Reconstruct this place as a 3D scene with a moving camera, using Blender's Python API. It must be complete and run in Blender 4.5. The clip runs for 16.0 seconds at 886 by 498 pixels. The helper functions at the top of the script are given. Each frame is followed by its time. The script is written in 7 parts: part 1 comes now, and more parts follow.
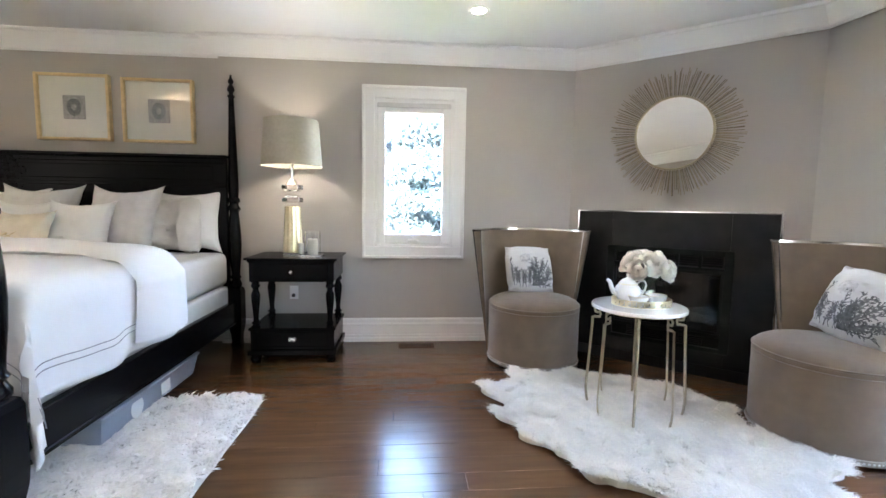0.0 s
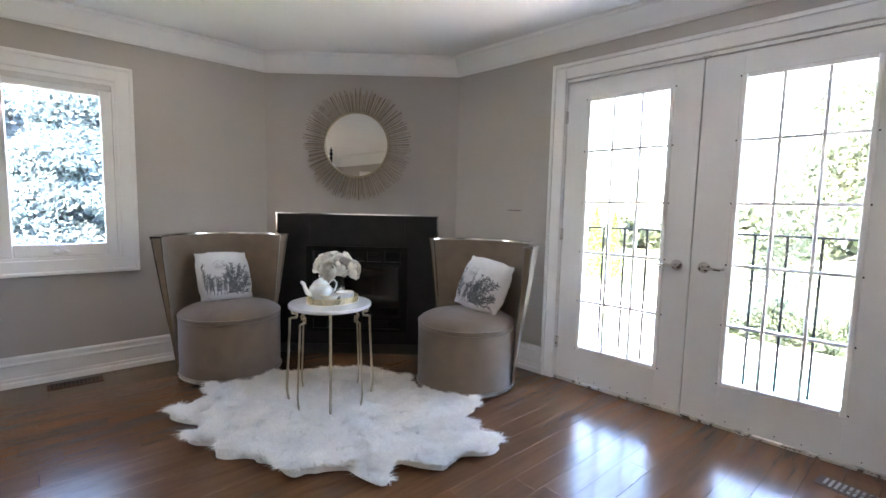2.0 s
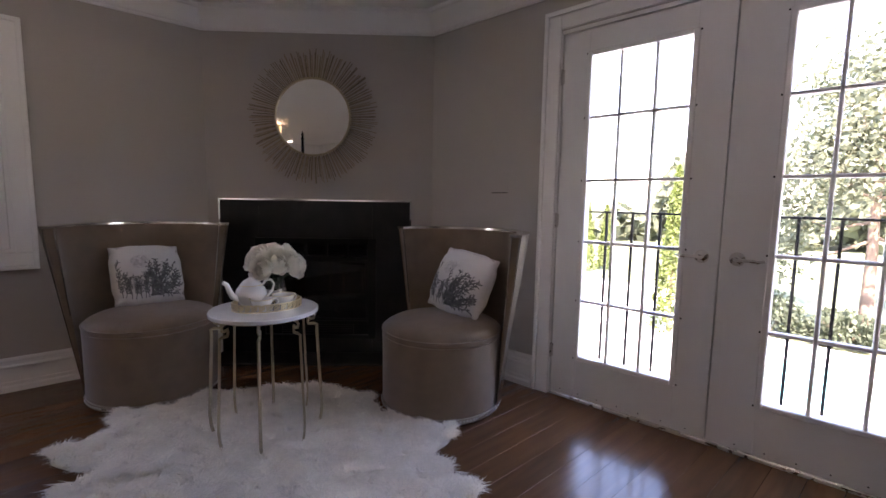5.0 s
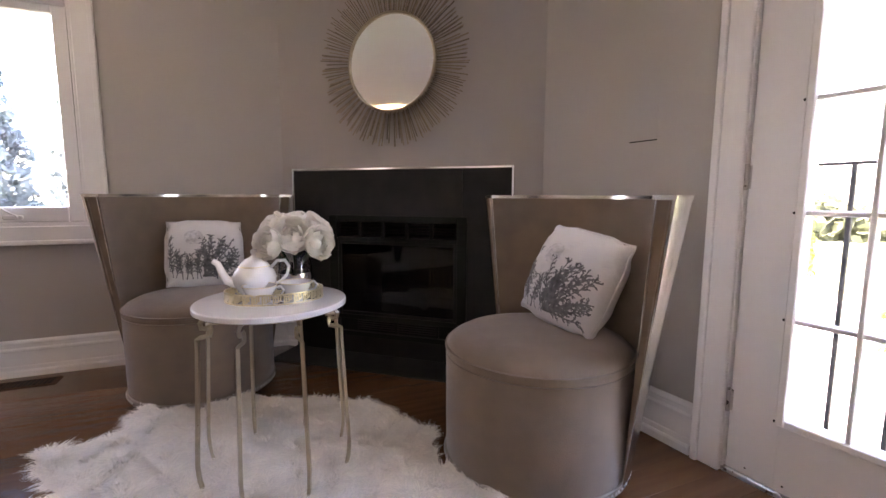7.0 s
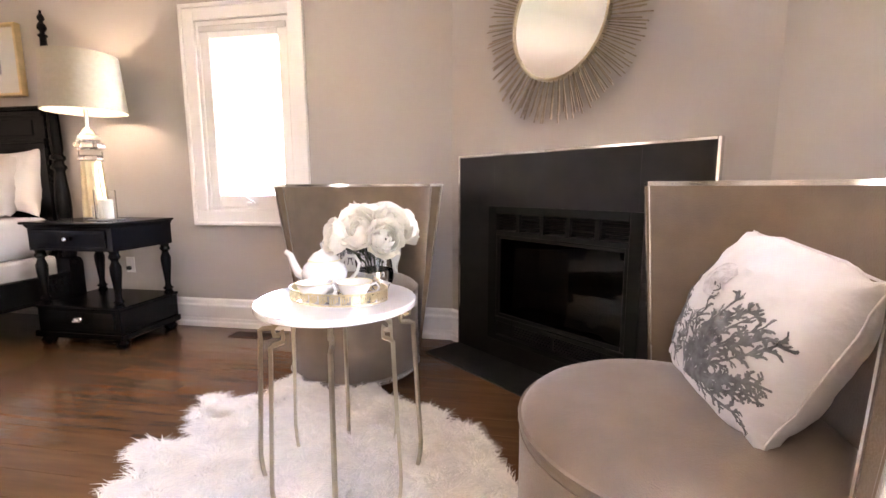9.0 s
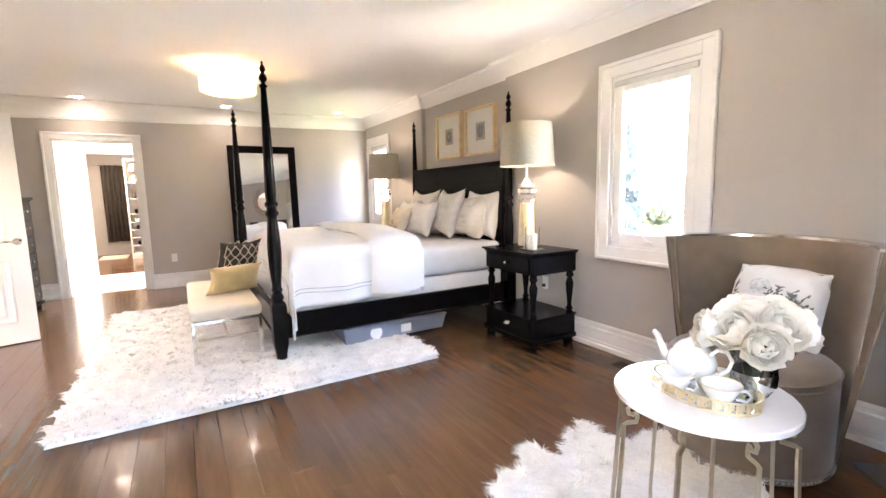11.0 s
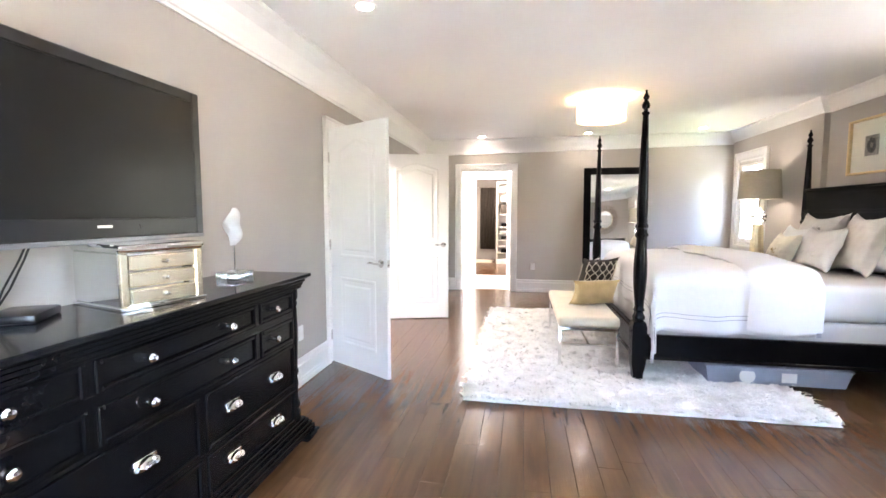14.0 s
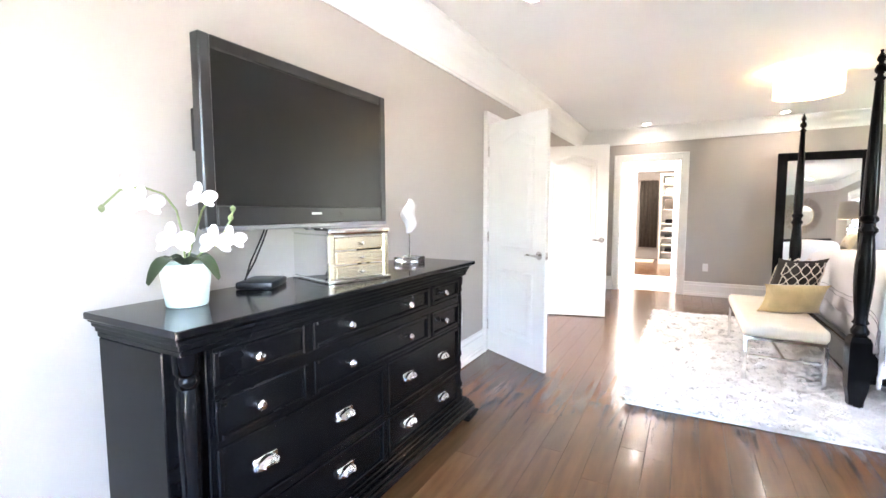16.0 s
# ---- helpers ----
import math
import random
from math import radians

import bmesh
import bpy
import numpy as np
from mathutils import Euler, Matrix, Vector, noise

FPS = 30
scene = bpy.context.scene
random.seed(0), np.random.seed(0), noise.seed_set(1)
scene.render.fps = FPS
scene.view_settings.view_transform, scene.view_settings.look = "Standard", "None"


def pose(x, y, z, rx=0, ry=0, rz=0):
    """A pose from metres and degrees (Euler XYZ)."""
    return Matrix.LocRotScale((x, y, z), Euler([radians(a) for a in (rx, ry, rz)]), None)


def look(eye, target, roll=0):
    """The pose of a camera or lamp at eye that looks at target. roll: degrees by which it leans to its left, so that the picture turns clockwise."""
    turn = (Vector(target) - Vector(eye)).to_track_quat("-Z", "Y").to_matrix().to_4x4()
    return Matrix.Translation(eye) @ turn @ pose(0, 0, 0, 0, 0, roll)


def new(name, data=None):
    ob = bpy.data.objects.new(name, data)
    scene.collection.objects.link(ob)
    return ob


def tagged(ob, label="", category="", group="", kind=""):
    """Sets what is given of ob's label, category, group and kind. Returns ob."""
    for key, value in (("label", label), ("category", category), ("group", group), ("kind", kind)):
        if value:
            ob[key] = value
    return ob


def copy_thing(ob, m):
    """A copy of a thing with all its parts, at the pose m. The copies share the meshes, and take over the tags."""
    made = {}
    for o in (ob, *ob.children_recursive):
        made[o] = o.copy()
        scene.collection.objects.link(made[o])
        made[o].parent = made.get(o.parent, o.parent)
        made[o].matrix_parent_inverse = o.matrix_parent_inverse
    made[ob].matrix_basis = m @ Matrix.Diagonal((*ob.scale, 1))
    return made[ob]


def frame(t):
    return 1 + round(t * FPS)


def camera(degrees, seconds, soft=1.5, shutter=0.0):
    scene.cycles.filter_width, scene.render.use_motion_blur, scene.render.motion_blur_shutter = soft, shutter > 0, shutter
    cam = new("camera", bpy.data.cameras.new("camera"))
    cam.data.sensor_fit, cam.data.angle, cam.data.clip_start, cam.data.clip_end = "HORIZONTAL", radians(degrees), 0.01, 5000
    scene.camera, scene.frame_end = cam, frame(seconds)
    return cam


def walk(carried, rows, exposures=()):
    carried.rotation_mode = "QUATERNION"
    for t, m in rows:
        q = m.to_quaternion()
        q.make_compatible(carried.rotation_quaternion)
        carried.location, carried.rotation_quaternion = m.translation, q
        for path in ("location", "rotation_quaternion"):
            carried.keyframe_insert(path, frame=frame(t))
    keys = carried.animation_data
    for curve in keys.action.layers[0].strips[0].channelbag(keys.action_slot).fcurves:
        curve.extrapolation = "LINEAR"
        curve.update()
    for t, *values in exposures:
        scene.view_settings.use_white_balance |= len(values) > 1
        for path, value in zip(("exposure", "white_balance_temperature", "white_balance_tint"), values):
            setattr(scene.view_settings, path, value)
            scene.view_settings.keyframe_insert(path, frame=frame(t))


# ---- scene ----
cam = camera(89.8, 16.0)
PATH = [
    (0, (1.165, 0.747, 1.193), (1.331, 2.732, 1.007), 0.9),
    (0.5, (1.178, 0.667, 1.206), (1.776, 2.566, 1.015), 1.1),
    (1, (1.179, 0.629, 1.218), (2.128, 2.379, 1.028), 1.1),
    (1.5, (1.21, 0.598, 1.248), (2.377, 2.212, 1.063), 1.2),
    (2, (1.217, 0.607, 1.268), (2.521, 2.112, 1.081), 1.3),
    (2.5, (1.25, 0.645, 1.283), (2.623, 2.087, 1.093), 1.3),
    (3, (1.301, 0.706, 1.282), (2.696, 2.126, 1.086), 1.2),
    (5.5, (1.899, 1.049, 1.165), (3.168, 2.579, 0.937), 0.6),
    (6, (2.125, 1.157, 1.132), (3.273, 2.779, 0.9), 0.4),
    (6.5, (2.279, 1.3, 1.075), (3.265, 3.024, 0.84), 0.3),
    (7, (2.435, 1.49, 1.021), (3.215, 3.316, 0.785), 0.2),
    (7.5, (2.567, 1.628, 0.984), (3.144, 3.526, 0.727), -0.1),
    (8, (2.768, 1.754, 0.975), (3.131, 3.701, 0.696), -0.2),
    (8.5, (2.93, 1.821, 0.972), (3.002, 3.798, 0.681), -0.3),
    (9, (3.059, 1.821, 1.014), (2.72, 3.772, 0.733), -0.2),
    (9.5, (3.112, 1.81, 1.112), (2.267, 3.6, 0.826), -0.5),
    (10, (3.151, 1.835, 1.181), (1.884, 3.357, 0.9), -1.0),
    (12.5, (3.269, 1.646, 1.359), (1.317, 2.033, 1.158), -0.5),
    (13, (3.282, 1.602, 1.353), (1.296, 1.753, 1.17), -0.4),
    (13.5, (3.304, 1.546, 1.348), (1.314, 1.45, 1.177), -0.3),
    (14, (3.328, 1.47, 1.321), (1.365, 1.123, 1.161), -0.0),
    (14.5, (3.347, 1.43, 1.31), (1.451, 0.816, 1.144), 0.0),
    (15, (3.37, 1.397, 1.295), (1.545, 0.596, 1.127), 0.0),
    (15.5, (3.387, 1.386, 1.284), (1.609, 0.485, 1.114), -0.2),
    (16, (3.387, 1.388, 1.284), (1.639, 0.432, 1.111), -0.1),
]
EXPOSURES = [(0, 6.25, 6550, 14), (1.0, 6.4, 6550, 15), (1.5, 6.15, 6550, 15), (2.2, 5.35, 6650, 19), (3.0, 4.7, 6700, 24), (5.5, 4.25, 7150, 34), (6.2, 4.24, 7300, 34), (7.0, 5.38, 7700, 34), (7.5, 6.1, 7950, 33), (8.0, 6.62, 8250, 32), (9.0, 6.68, 8200, 33), (10.0, 6.85, 7900, 29), (12.5, 6.25, 7050, 20), (13.2, 6.55, 6900, 20), (14.5, 6.7, 6750, 20), (16.0, 6.95, 6700, 19)]
walk(cam, [(t, look(eye, target, roll)) for t, eye, target, roll in PATH], EXPOSURES)

# ---- world, sun and daylight ----
world = bpy.data.worlds.new("sky")
scene.world = world
world.use_nodes = True
wn = world.node_tree.nodes
sky = wn.new("ShaderNodeTexSky")
sky.sky_type, sky.sun_disc = "NISHITA", False
sky.sun_elevation, sky.sun_rotation = radians(52), radians(235)
world.node_tree.links.new(sky.outputs[0], wn["Background"].inputs[0])
wn["Background"].inputs[1].default_value = 0.15


def lamp(name, kind, m, energy, color=(1, 1, 1), **kw):
    data = bpy.data.lights.new(name, kind)
    data.energy, data.color = energy, color
    for key, value in kw.items():
        if key == "size": data.size = value
        if key == "size_y": data.shape, data.size_y = "RECTANGLE", value
        if key == "angle": data.angle = value
        if key == "radius": data.shadow_soft_size = value
    ob = new(name, data)
    ob.matrix_world = m
    return ob


# the sun stands in the south-west, behind the house: trees to the east and north are lit from the front
az = radians(235)
sun_way = Vector((math.sin(az) * math.cos(radians(52)), math.cos(az) * math.cos(radians(52)), math.sin(radians(52))))
lamp("sun", "SUN", look(sun_way * 50, (0, 0, 0)), 4.6, (1.0, 0.95, 0.88), angle=radians(0.5))


# ---- materials ----
def mat(name, col, rough=0.5, metal=0.0, var=0.08, scale=6.0, bump=0.0, bscale=80.0, coat=0.0, trans=0.0, ior=1.45,
        sheen=0.0, rand=0.0, stretch=(1, 1, 1), rvar=0.06, sub=0.0, island=0.0, spec=0.5):
    m = bpy.data.materials.new(name)
    m.use_nodes = True
    nt = m.node_tree
    n, l = nt.nodes, nt.links
    p = n["Principled BSDF"]
    p.inputs["Metallic"].default_value = metal
    p.inputs["Coat Weight"].default_value = coat
    p.inputs["Coat Roughness"].default_value = 0.08
    p.inputs["Transmission Weight"].default_value = trans
    p.inputs["IOR"].default_value = ior
    p.inputs["Specular IOR Level"].default_value = spec
    p.inputs["Sheen Weight"].default_value = sheen
    if sub:
        p.inputs["Subsurface Weight"].default_value = sub
        p.inputs["Subsurface Radius"].default_value = (0.01, 0.01, 0.01)
    tc = n.new("ShaderNodeTexCoord")
    mp = n.new("ShaderNodeMapping")
    mp.inputs["Scale"].default_value = stretch
    l.new(tc.outputs["Object"], mp.inputs[0])
    n1 = n.new("ShaderNodeTexNoise")
    n1.inputs["Scale"].default_value, n1.inputs["Detail"].default_value = scale, 6
    l.new(mp.outputs[0], n1.inputs[0])
    ramp = n.new("ShaderNodeValToRGB")
    ramp.color_ramp.elements[0].position, ramp.color_ramp.elements[1].position = 0.3, 0.7
    ramp.color_ramp.elements[0].color = (*[max(0, c * (1 - var)) for c in col], 1)
    ramp.color_ramp.elements[1].color = (*[min(1, c * (1 + var)) for c in col], 1)
    l.new(n1.outputs[0], ramp.inputs[0])
    out = ramp.outputs[0]
    if rand or island:
        src = n.new("ShaderNodeObjectInfo").outputs["Random"] if rand else n.new("ShaderNodeNewGeometry").outputs["Random Per Island"]
        k = rand or island
        mr = n.new("ShaderNodeMapRange")
        mr.inputs[3].default_value, mr.inputs[4].default_value = 1 - k, 1 + k
        l.new(src, mr.inputs[0])
        hsv = n.new("ShaderNodeHueSaturation")
        l.new(mr.outputs[0], hsv.inputs["Value"])
        l.new(out, hsv.inputs["Color"])
        out = hsv.outputs[0]
    l.new(out, p.inputs["Base Color"])
    n2 = n.new("ShaderNodeTexNoise")
    n2.inputs["Scale"].default_value, n2.inputs["Detail"].default_value = scale * 2.7, 4
    l.new(mp.outputs[0], n2.inputs[0])
    mr2 = n.new("ShaderNodeMapRange")
    mr2.inputs[3].default_value, mr2.inputs[4].default_value = max(0.0, rough - rvar), min(1.0, rough + rvar)
    l.new(n2.outputs[0], mr2.inputs[0])
    l.new(mr2.outputs[0], p.inputs["Roughness"])
    if bump:
        n3 = n.new("ShaderNodeTexNoise")
        n3.inputs["Scale"].default_value, n3.inputs["Detail"].default_value = bscale, 5
        l.new(mp.outputs[0], n3.inputs[0])
        b = n.new("ShaderNodeBump")
        b.inputs["Strength"].default_value, b.inputs["Distance"].default_value = bump, 0.01
        l.new(n3.outputs[0], b.inputs["Height"])
        l.new(b.outputs[0], p.inputs["Normal"])
    return m


def glow(name, col, strength):
    m = bpy.data.materials.new(name)
    m.use_nodes = True
    p = m.node_tree.nodes["Principled BSDF"]
    p.inputs["Base Color"].default_value = (0.8, 0.8, 0.78, 1)
    p.inputs["Emission Color"].default_value = (*col, 1)
    p.inputs["Emission Strength"].default_value = strength
    return m


def shade_cloth(name, col, through_share):
    """Lampshade linen: part of the bulb's light passes through it."""
    m = mat(name, col, 0.9, var=0.05, scale=40, bump=0.15, bscale=300)
    nt = m.node_tree
    n, l = nt.nodes, nt.links
    tr = n.new("ShaderNodeBsdfTranslucent")
    tr.inputs[0].default_value = (*col, 1)
    mix = n.new("ShaderNodeMixShader")
    mix.inputs[0].default_value = through_share
    l.new(n["Principled BSDF"].outputs[0], mix.inputs[1])
    l.new(tr.outputs[0], mix.inputs[2])
    l.new(mix.outputs[0], n["Material Output"].inputs[0])
    return m


def thin_glass(name, tint=(0.97, 0.975, 0.97), gloss=0.03):
    """A flat pane: light goes straight through it, and a little is mirrored."""
    m = bpy.data.materials.new(name)
    m.use_nodes = True
    n, l = m.node_tree.nodes, m.node_tree.links
    tr, gl, mix = n.new("ShaderNodeBsdfTransparent"), n.new("ShaderNodeBsdfGlossy"), n.new("ShaderNodeMixShader")
    tr.inputs[0].default_value = (*tint, 1)
    gl.inputs["Roughness"].default_value = 0.01
    mix.inputs[0].default_value = gloss
    l.new(tr.outputs[0], mix.inputs[1])
    l.new(gl.outputs[0], mix.inputs[2])
    l.new(mix.outputs[0], n["Material Output"].inputs[0])
    return m


def leafy(m, col, share=0.4):
    """Lets part of the light through thin leaves."""
    n, l = m.node_tree.nodes, m.node_tree.links
    tr, mix = n.new("ShaderNodeBsdfTranslucent"), n.new("ShaderNodeMixShader")
    tr.inputs[0].default_value = (*col, 1)
    mix.inputs[0].default_value = share
    l.new(n["Principled BSDF"].outputs[0], mix.inputs[1])
    l.new(tr.outputs[0], mix.inputs[2])
    l.new(mix.outputs[0], n["Material Output"].inputs[0])
    return m


def wood_floor_mat():
    m = mat("stained_oak", (0.125, 0.059, 0.026), 0.2, var=0.2, scale=5, bump=0.1, bscale=26, coat=0.25, rand=0.1, stretch=(0.5, 5, 5), rvar=0.07)
    nt = m.node_tree
    n, l = nt.nodes, nt.links
    info = n.new("ShaderNodeObjectInfo")
    mul = n.new("ShaderNodeVectorMath")
    mul.operation = "SCALE"
    mul.inputs[0].default_value = (37, 11, 5)
    l.new(info.outputs["Random"], mul.inputs["Scale"])
    for nd in n:
        if nd.type == "MAPPING":
            l.new(mul.outputs[0], nd.inputs["Location"])
    return m


M_WALL = mat("greige_wall_paint", (0.44, 0.405, 0.37), 0.75, var=0.025, scale=1.2, bump=0.05, bscale=220)
M_CEIL = mat("white_ceiling_paint", (0.85, 0.845, 0.83), 0.9, var=0.02, scale=1.0, bump=0.05, bscale=160)
M_TRIM = mat("white_gloss_trim", (0.8, 0.79, 0.77), 0.35, var=0.02, scale=3, bump=0.03, bscale=40)
M_DOOR = mat("white_door_paint", (0.76, 0.755, 0.74), 0.4, var=0.02, scale=3, bump=0.04, bscale=60)
M_FLOOR = wood_floor_mat()
M_SUBFLOOR = mat("dark_joint", (0.06, 0.032, 0.02), 0.7)
M_BLACK = mat("black_lacquered_wood", (0.0045, 0.0045, 0.005), 0.24, var=0.05, scale=40, rvar=0.004, spec=0.16)
M_BLACKTOP = mat("polished_black_lacquer", (0.006, 0.006, 0.0068), 0.13, var=0.05, scale=40, rvar=0.01, spec=0.5)
M_BLACKTILE = mat("black_stone", (0.014, 0.0135, 0.014), 0.42, var=0.3, scale=7, bump=0.03, bscale=60, spec=0.35)
M_BLACKMETAL = mat("matt_black_metal", (0.009, 0.009, 0.009), 0.55, var=0.2, scale=10, spec=0.22)
M_CHROME = mat("polished_chrome", (0.72, 0.72, 0.72), 0.1, metal=1, var=0.03, rvar=0.04)
M_NICKEL = mat("brushed_nickel", (0.55, 0.53, 0.5), 0.28, metal=1, var=0.05, rvar=0.05)
M_SATIN = mat("polished_pewter_edge", (0.6, 0.57, 0.53), 0.2, metal=1.0, var=0.04, scale=20)
M_CHAMP = mat("champagne_metal", (0.52, 0.46, 0.34), 0.3, metal=1, var=0.08, scale=20)
M_GOLD = mat("brushed_gold", (0.8, 0.7, 0.47), 0.32, metal=1, var=0.1, scale=14)
M_GOLDLEAF = mat("gold_leaf_frame", (0.7, 0.54, 0.3), 0.45, metal=0.35, var=0.12, scale=20, bump=0.1, bscale=60)
M_TAUPE = mat("taupe_velvet", (0.2, 0.145, 0.1), 0.85, var=0.12, scale=9, bump=0.2, bscale=260, sheen=0.35)
M_WHITECLOTH = mat("white_cotton", (0.74, 0.73, 0.72), 0.9, var=0.03, scale=5, bump=0.25, bscale=38, sheen=0.1)
M_DUVET = mat("white_quilt_cotton", (0.77, 0.76, 0.77), 0.92, var=0.02, scale=4, bump=0.4, bscale=9, sheen=0.1)
M_SHEET = mat("pale_grey_sheet", (0.66, 0.66, 0.67), 0.85, var=0.05, scale=5, bump=0.35, bscale=14)
M_GREYLINEN = mat("pale_grey_linen", (0.62, 0.6, 0.58), 0.9, var=0.06, scale=12, bump=0.3, bscale=30)
M_CREAM = mat("cream_upholstery", (0.72, 0.65, 0.54), 0.8, var=0.05, scale=10, bump=0.2, bscale=120, sheen=0.2)
M_GREYUPH = mat("grey_satin_upholstery", (0.42, 0.41, 0.42), 0.6, var=0.07, scale=10, bump=0.2, bscale=120)
M_GOLDCLOTH = mat("gold_satin", (0.55, 0.42, 0.22), 0.45, var=0.12, scale=10, bump=0.3, bscale=22, sheen=0.4)
M_BROWNCLOTH = mat("dark_brown_cloth", (0.06, 0.05, 0.042), 0.8, var=0.15, scale=12)
M_SHAG = mat("ivory_shag", (0.9, 0.86, 0.78), 0.95, var=0.08, scale=7, island=0.1, sheen=0.2)
M_SHAGGREY = mat("silver_white_shag", (0.92, 0.9, 0.87), 0.95, var=0.08, scale=9, island=0.07, sheen=0.2)
M_MARBLE = mat("white_marble", (0.82, 0.81, 0.8), 0.15, var=0.05, scale=7, coat=0.3)
M_PORCELAIN = mat("white_porcelain", (0.83, 0.82, 0.8), 0.08, var=0.01, coat=0.5)
M_PETAL = leafy(mat("cream_petals", (0.93, 0.89, 0.81), 0.7, var=0.05, scale=30, island=0.04), (0.92, 0.88, 0.8), 0.22)
M_ORCHID = mat("white_orchid_petals", (0.6, 0.59, 0.585), 0.6, var=0.05, scale=30)
M_LEAF = mat("dark_green_leaf", (0.03, 0.05, 0.02), 0.4, var=0.3, scale=15)
M_STEM = mat("green_stem", (0.2, 0.25, 0.11), 0.5, var=0.2, scale=20)
M_GLASS = mat("clear_glass", (1, 1, 1), 0.02, trans=1, ior=1.45, var=0, rvar=0.0)
M_PANE = thin_glass("window_pane")
M_MIRROR = mat("mirror_silver", (0.86, 0.87, 0.86), 0.015, metal=1, var=0, rvar=0.01)
M_SCREEN = mat("dark_screen", (0.008, 0.0076, 0.0076), 0.32, var=0.1, spec=0.3)
M_TVFRAME = mat("dark_grey_plastic", (0.016, 0.016, 0.017), 0.3, var=0.1)
M_SILVERPL = mat("silver_plastic", (0.25, 0.25, 0.26), 0.35, metal=0.4)
M_PLASTICW = mat("white_plastic", (0.75, 0.74, 0.72), 0.4, var=0.01)
M_MAT = mat("off_white_mat_board", (0.75, 0.72, 0.66), 0.9, var=0.02, scale=20)
M_INK = mat("grey_ink", (0.16, 0.165, 0.17), 0.9, var=0.4, scale=60)
M_PALEINK = mat("pale_grey_ink", (0.64, 0.63, 0.63), 0.9, var=0.2, scale=60)
M_PRINT = mat("grey_print_paper", (0.36, 0.34, 0.33), 0.9, var=0.3, scale=45)
M_LINEN = shade_cloth("linen_shade", (0.43, 0.395, 0.32), 0.02)
M_DRUM = shade_cloth("white_drum_shade", (0.85, 0.8, 0.7), 0.5)
M_POT = glow("downlight_lens", (1.0, 0.93, 0.82), 3)
M_CANDLE = mat("ivory_wax", (0.8, 0.76, 0.66), 0.5, sub=0.3, var=0.02)
M_BIN = mat("cloudy_grey_plastic", (0.3, 0.34, 0.42), 0.3, var=0.1, trans=0.25)
M_CABLE = mat("black_cable", (0.02, 0.02, 0.02), 0.5)
M_FIREBRICK = mat("sooty_firebrick", (0.045, 0.04, 0.037), 0.9, var=0.3, scale=9, bump=0.3, bscale=40)
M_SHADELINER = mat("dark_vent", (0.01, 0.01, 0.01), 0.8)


# ---- building helpers ----
def part(name, bm, material, parent=None, label="", smooth=False, m=None):
    me = bpy.data.meshes.new(name)
    bmesh.ops.recalc_face_normals(bm, faces=bm.faces)
    bm.to_mesh(me)
    bm.free()
    me.materials.append(material)
    if smooth:
        for p in me.polygons: p.use_smooth = True
        me.set_sharp_from_angle(angle=radians(40))
    ob = new(name, me)
    if parent: ob.parent = parent
    if m is not None: ob.matrix_basis = m
    if label: ob["label"] = label
    return ob


def thing(name, m, label, category, group="", kind=""):
    ob = new(name)
    ob.matrix_basis = m
    ob.empty_display_size = 0.1
    return tagged(ob, label, category, group, kind)


def bx(bm, x0, x1, y0, y1, z0, z1, bevel=0.0, seg=1, m=None):
    mm = Matrix.LocRotScale(((x0 + x1) / 2, (y0 + y1) / 2, (z0 + z1) / 2), None, (abs(x1 - x0), abs(y1 - y0), abs(z1 - z0)))
    r = bmesh.ops.create_cube(bm, size=1.0, matrix=(m @ mm) if m is not None else mm)
    if bevel:
        edges = {e for v in r["verts"] for e in v.link_edges}
        bmesh.ops.bevel(bm, geom=list(edges), offset=bevel, segments=seg, profile=0.5, affect="EDGES")
    return bm


def box(name, dims, material, parent=None, bevel=0.004, seg=1, label="", m=None):
    return part(name, bx(bmesh.new(), *dims, bevel, seg), material, parent, label, seg > 1, m)


def lathe(bm, prof, seg=24, m=None, a0=0.0, a1=360.0):
    """Turns the profile (radius, height) about z."""
    full = a1 - a0 >= 359.9
    rows = []
    k = seg if full else seg + 1
    for r, z in prof:
        row = []
        for i in range(k):
            a = radians(a0 + (a1 - a0) * i / seg)
            v = Vector((r * math.cos(a), r * math.sin(a), z))
            row.append(bm.verts.new(m @ v if m is not None else v))
        rows.append(row)
    for a, b in zip(rows, rows[1:]):
        for i in range(seg):
            j = (i + 1) % k
            bm.faces.new((a[i], a[j], b[j], b[i]))
    if full and prof[0][0] > 1e-5 and prof[-1][0] > 1e-5:
        for i in range(seg):
            j = (i + 1) % k
            bm.faces.new((rows[-1][i], rows[-1][j], rows[0][j], rows[0][i]))
    elif full:
        for row, rz in ((rows[0], prof[0]), (rows[-1], prof[-1])):
            if rz[0] > 1e-5: bm.faces.new(row)
    return bm


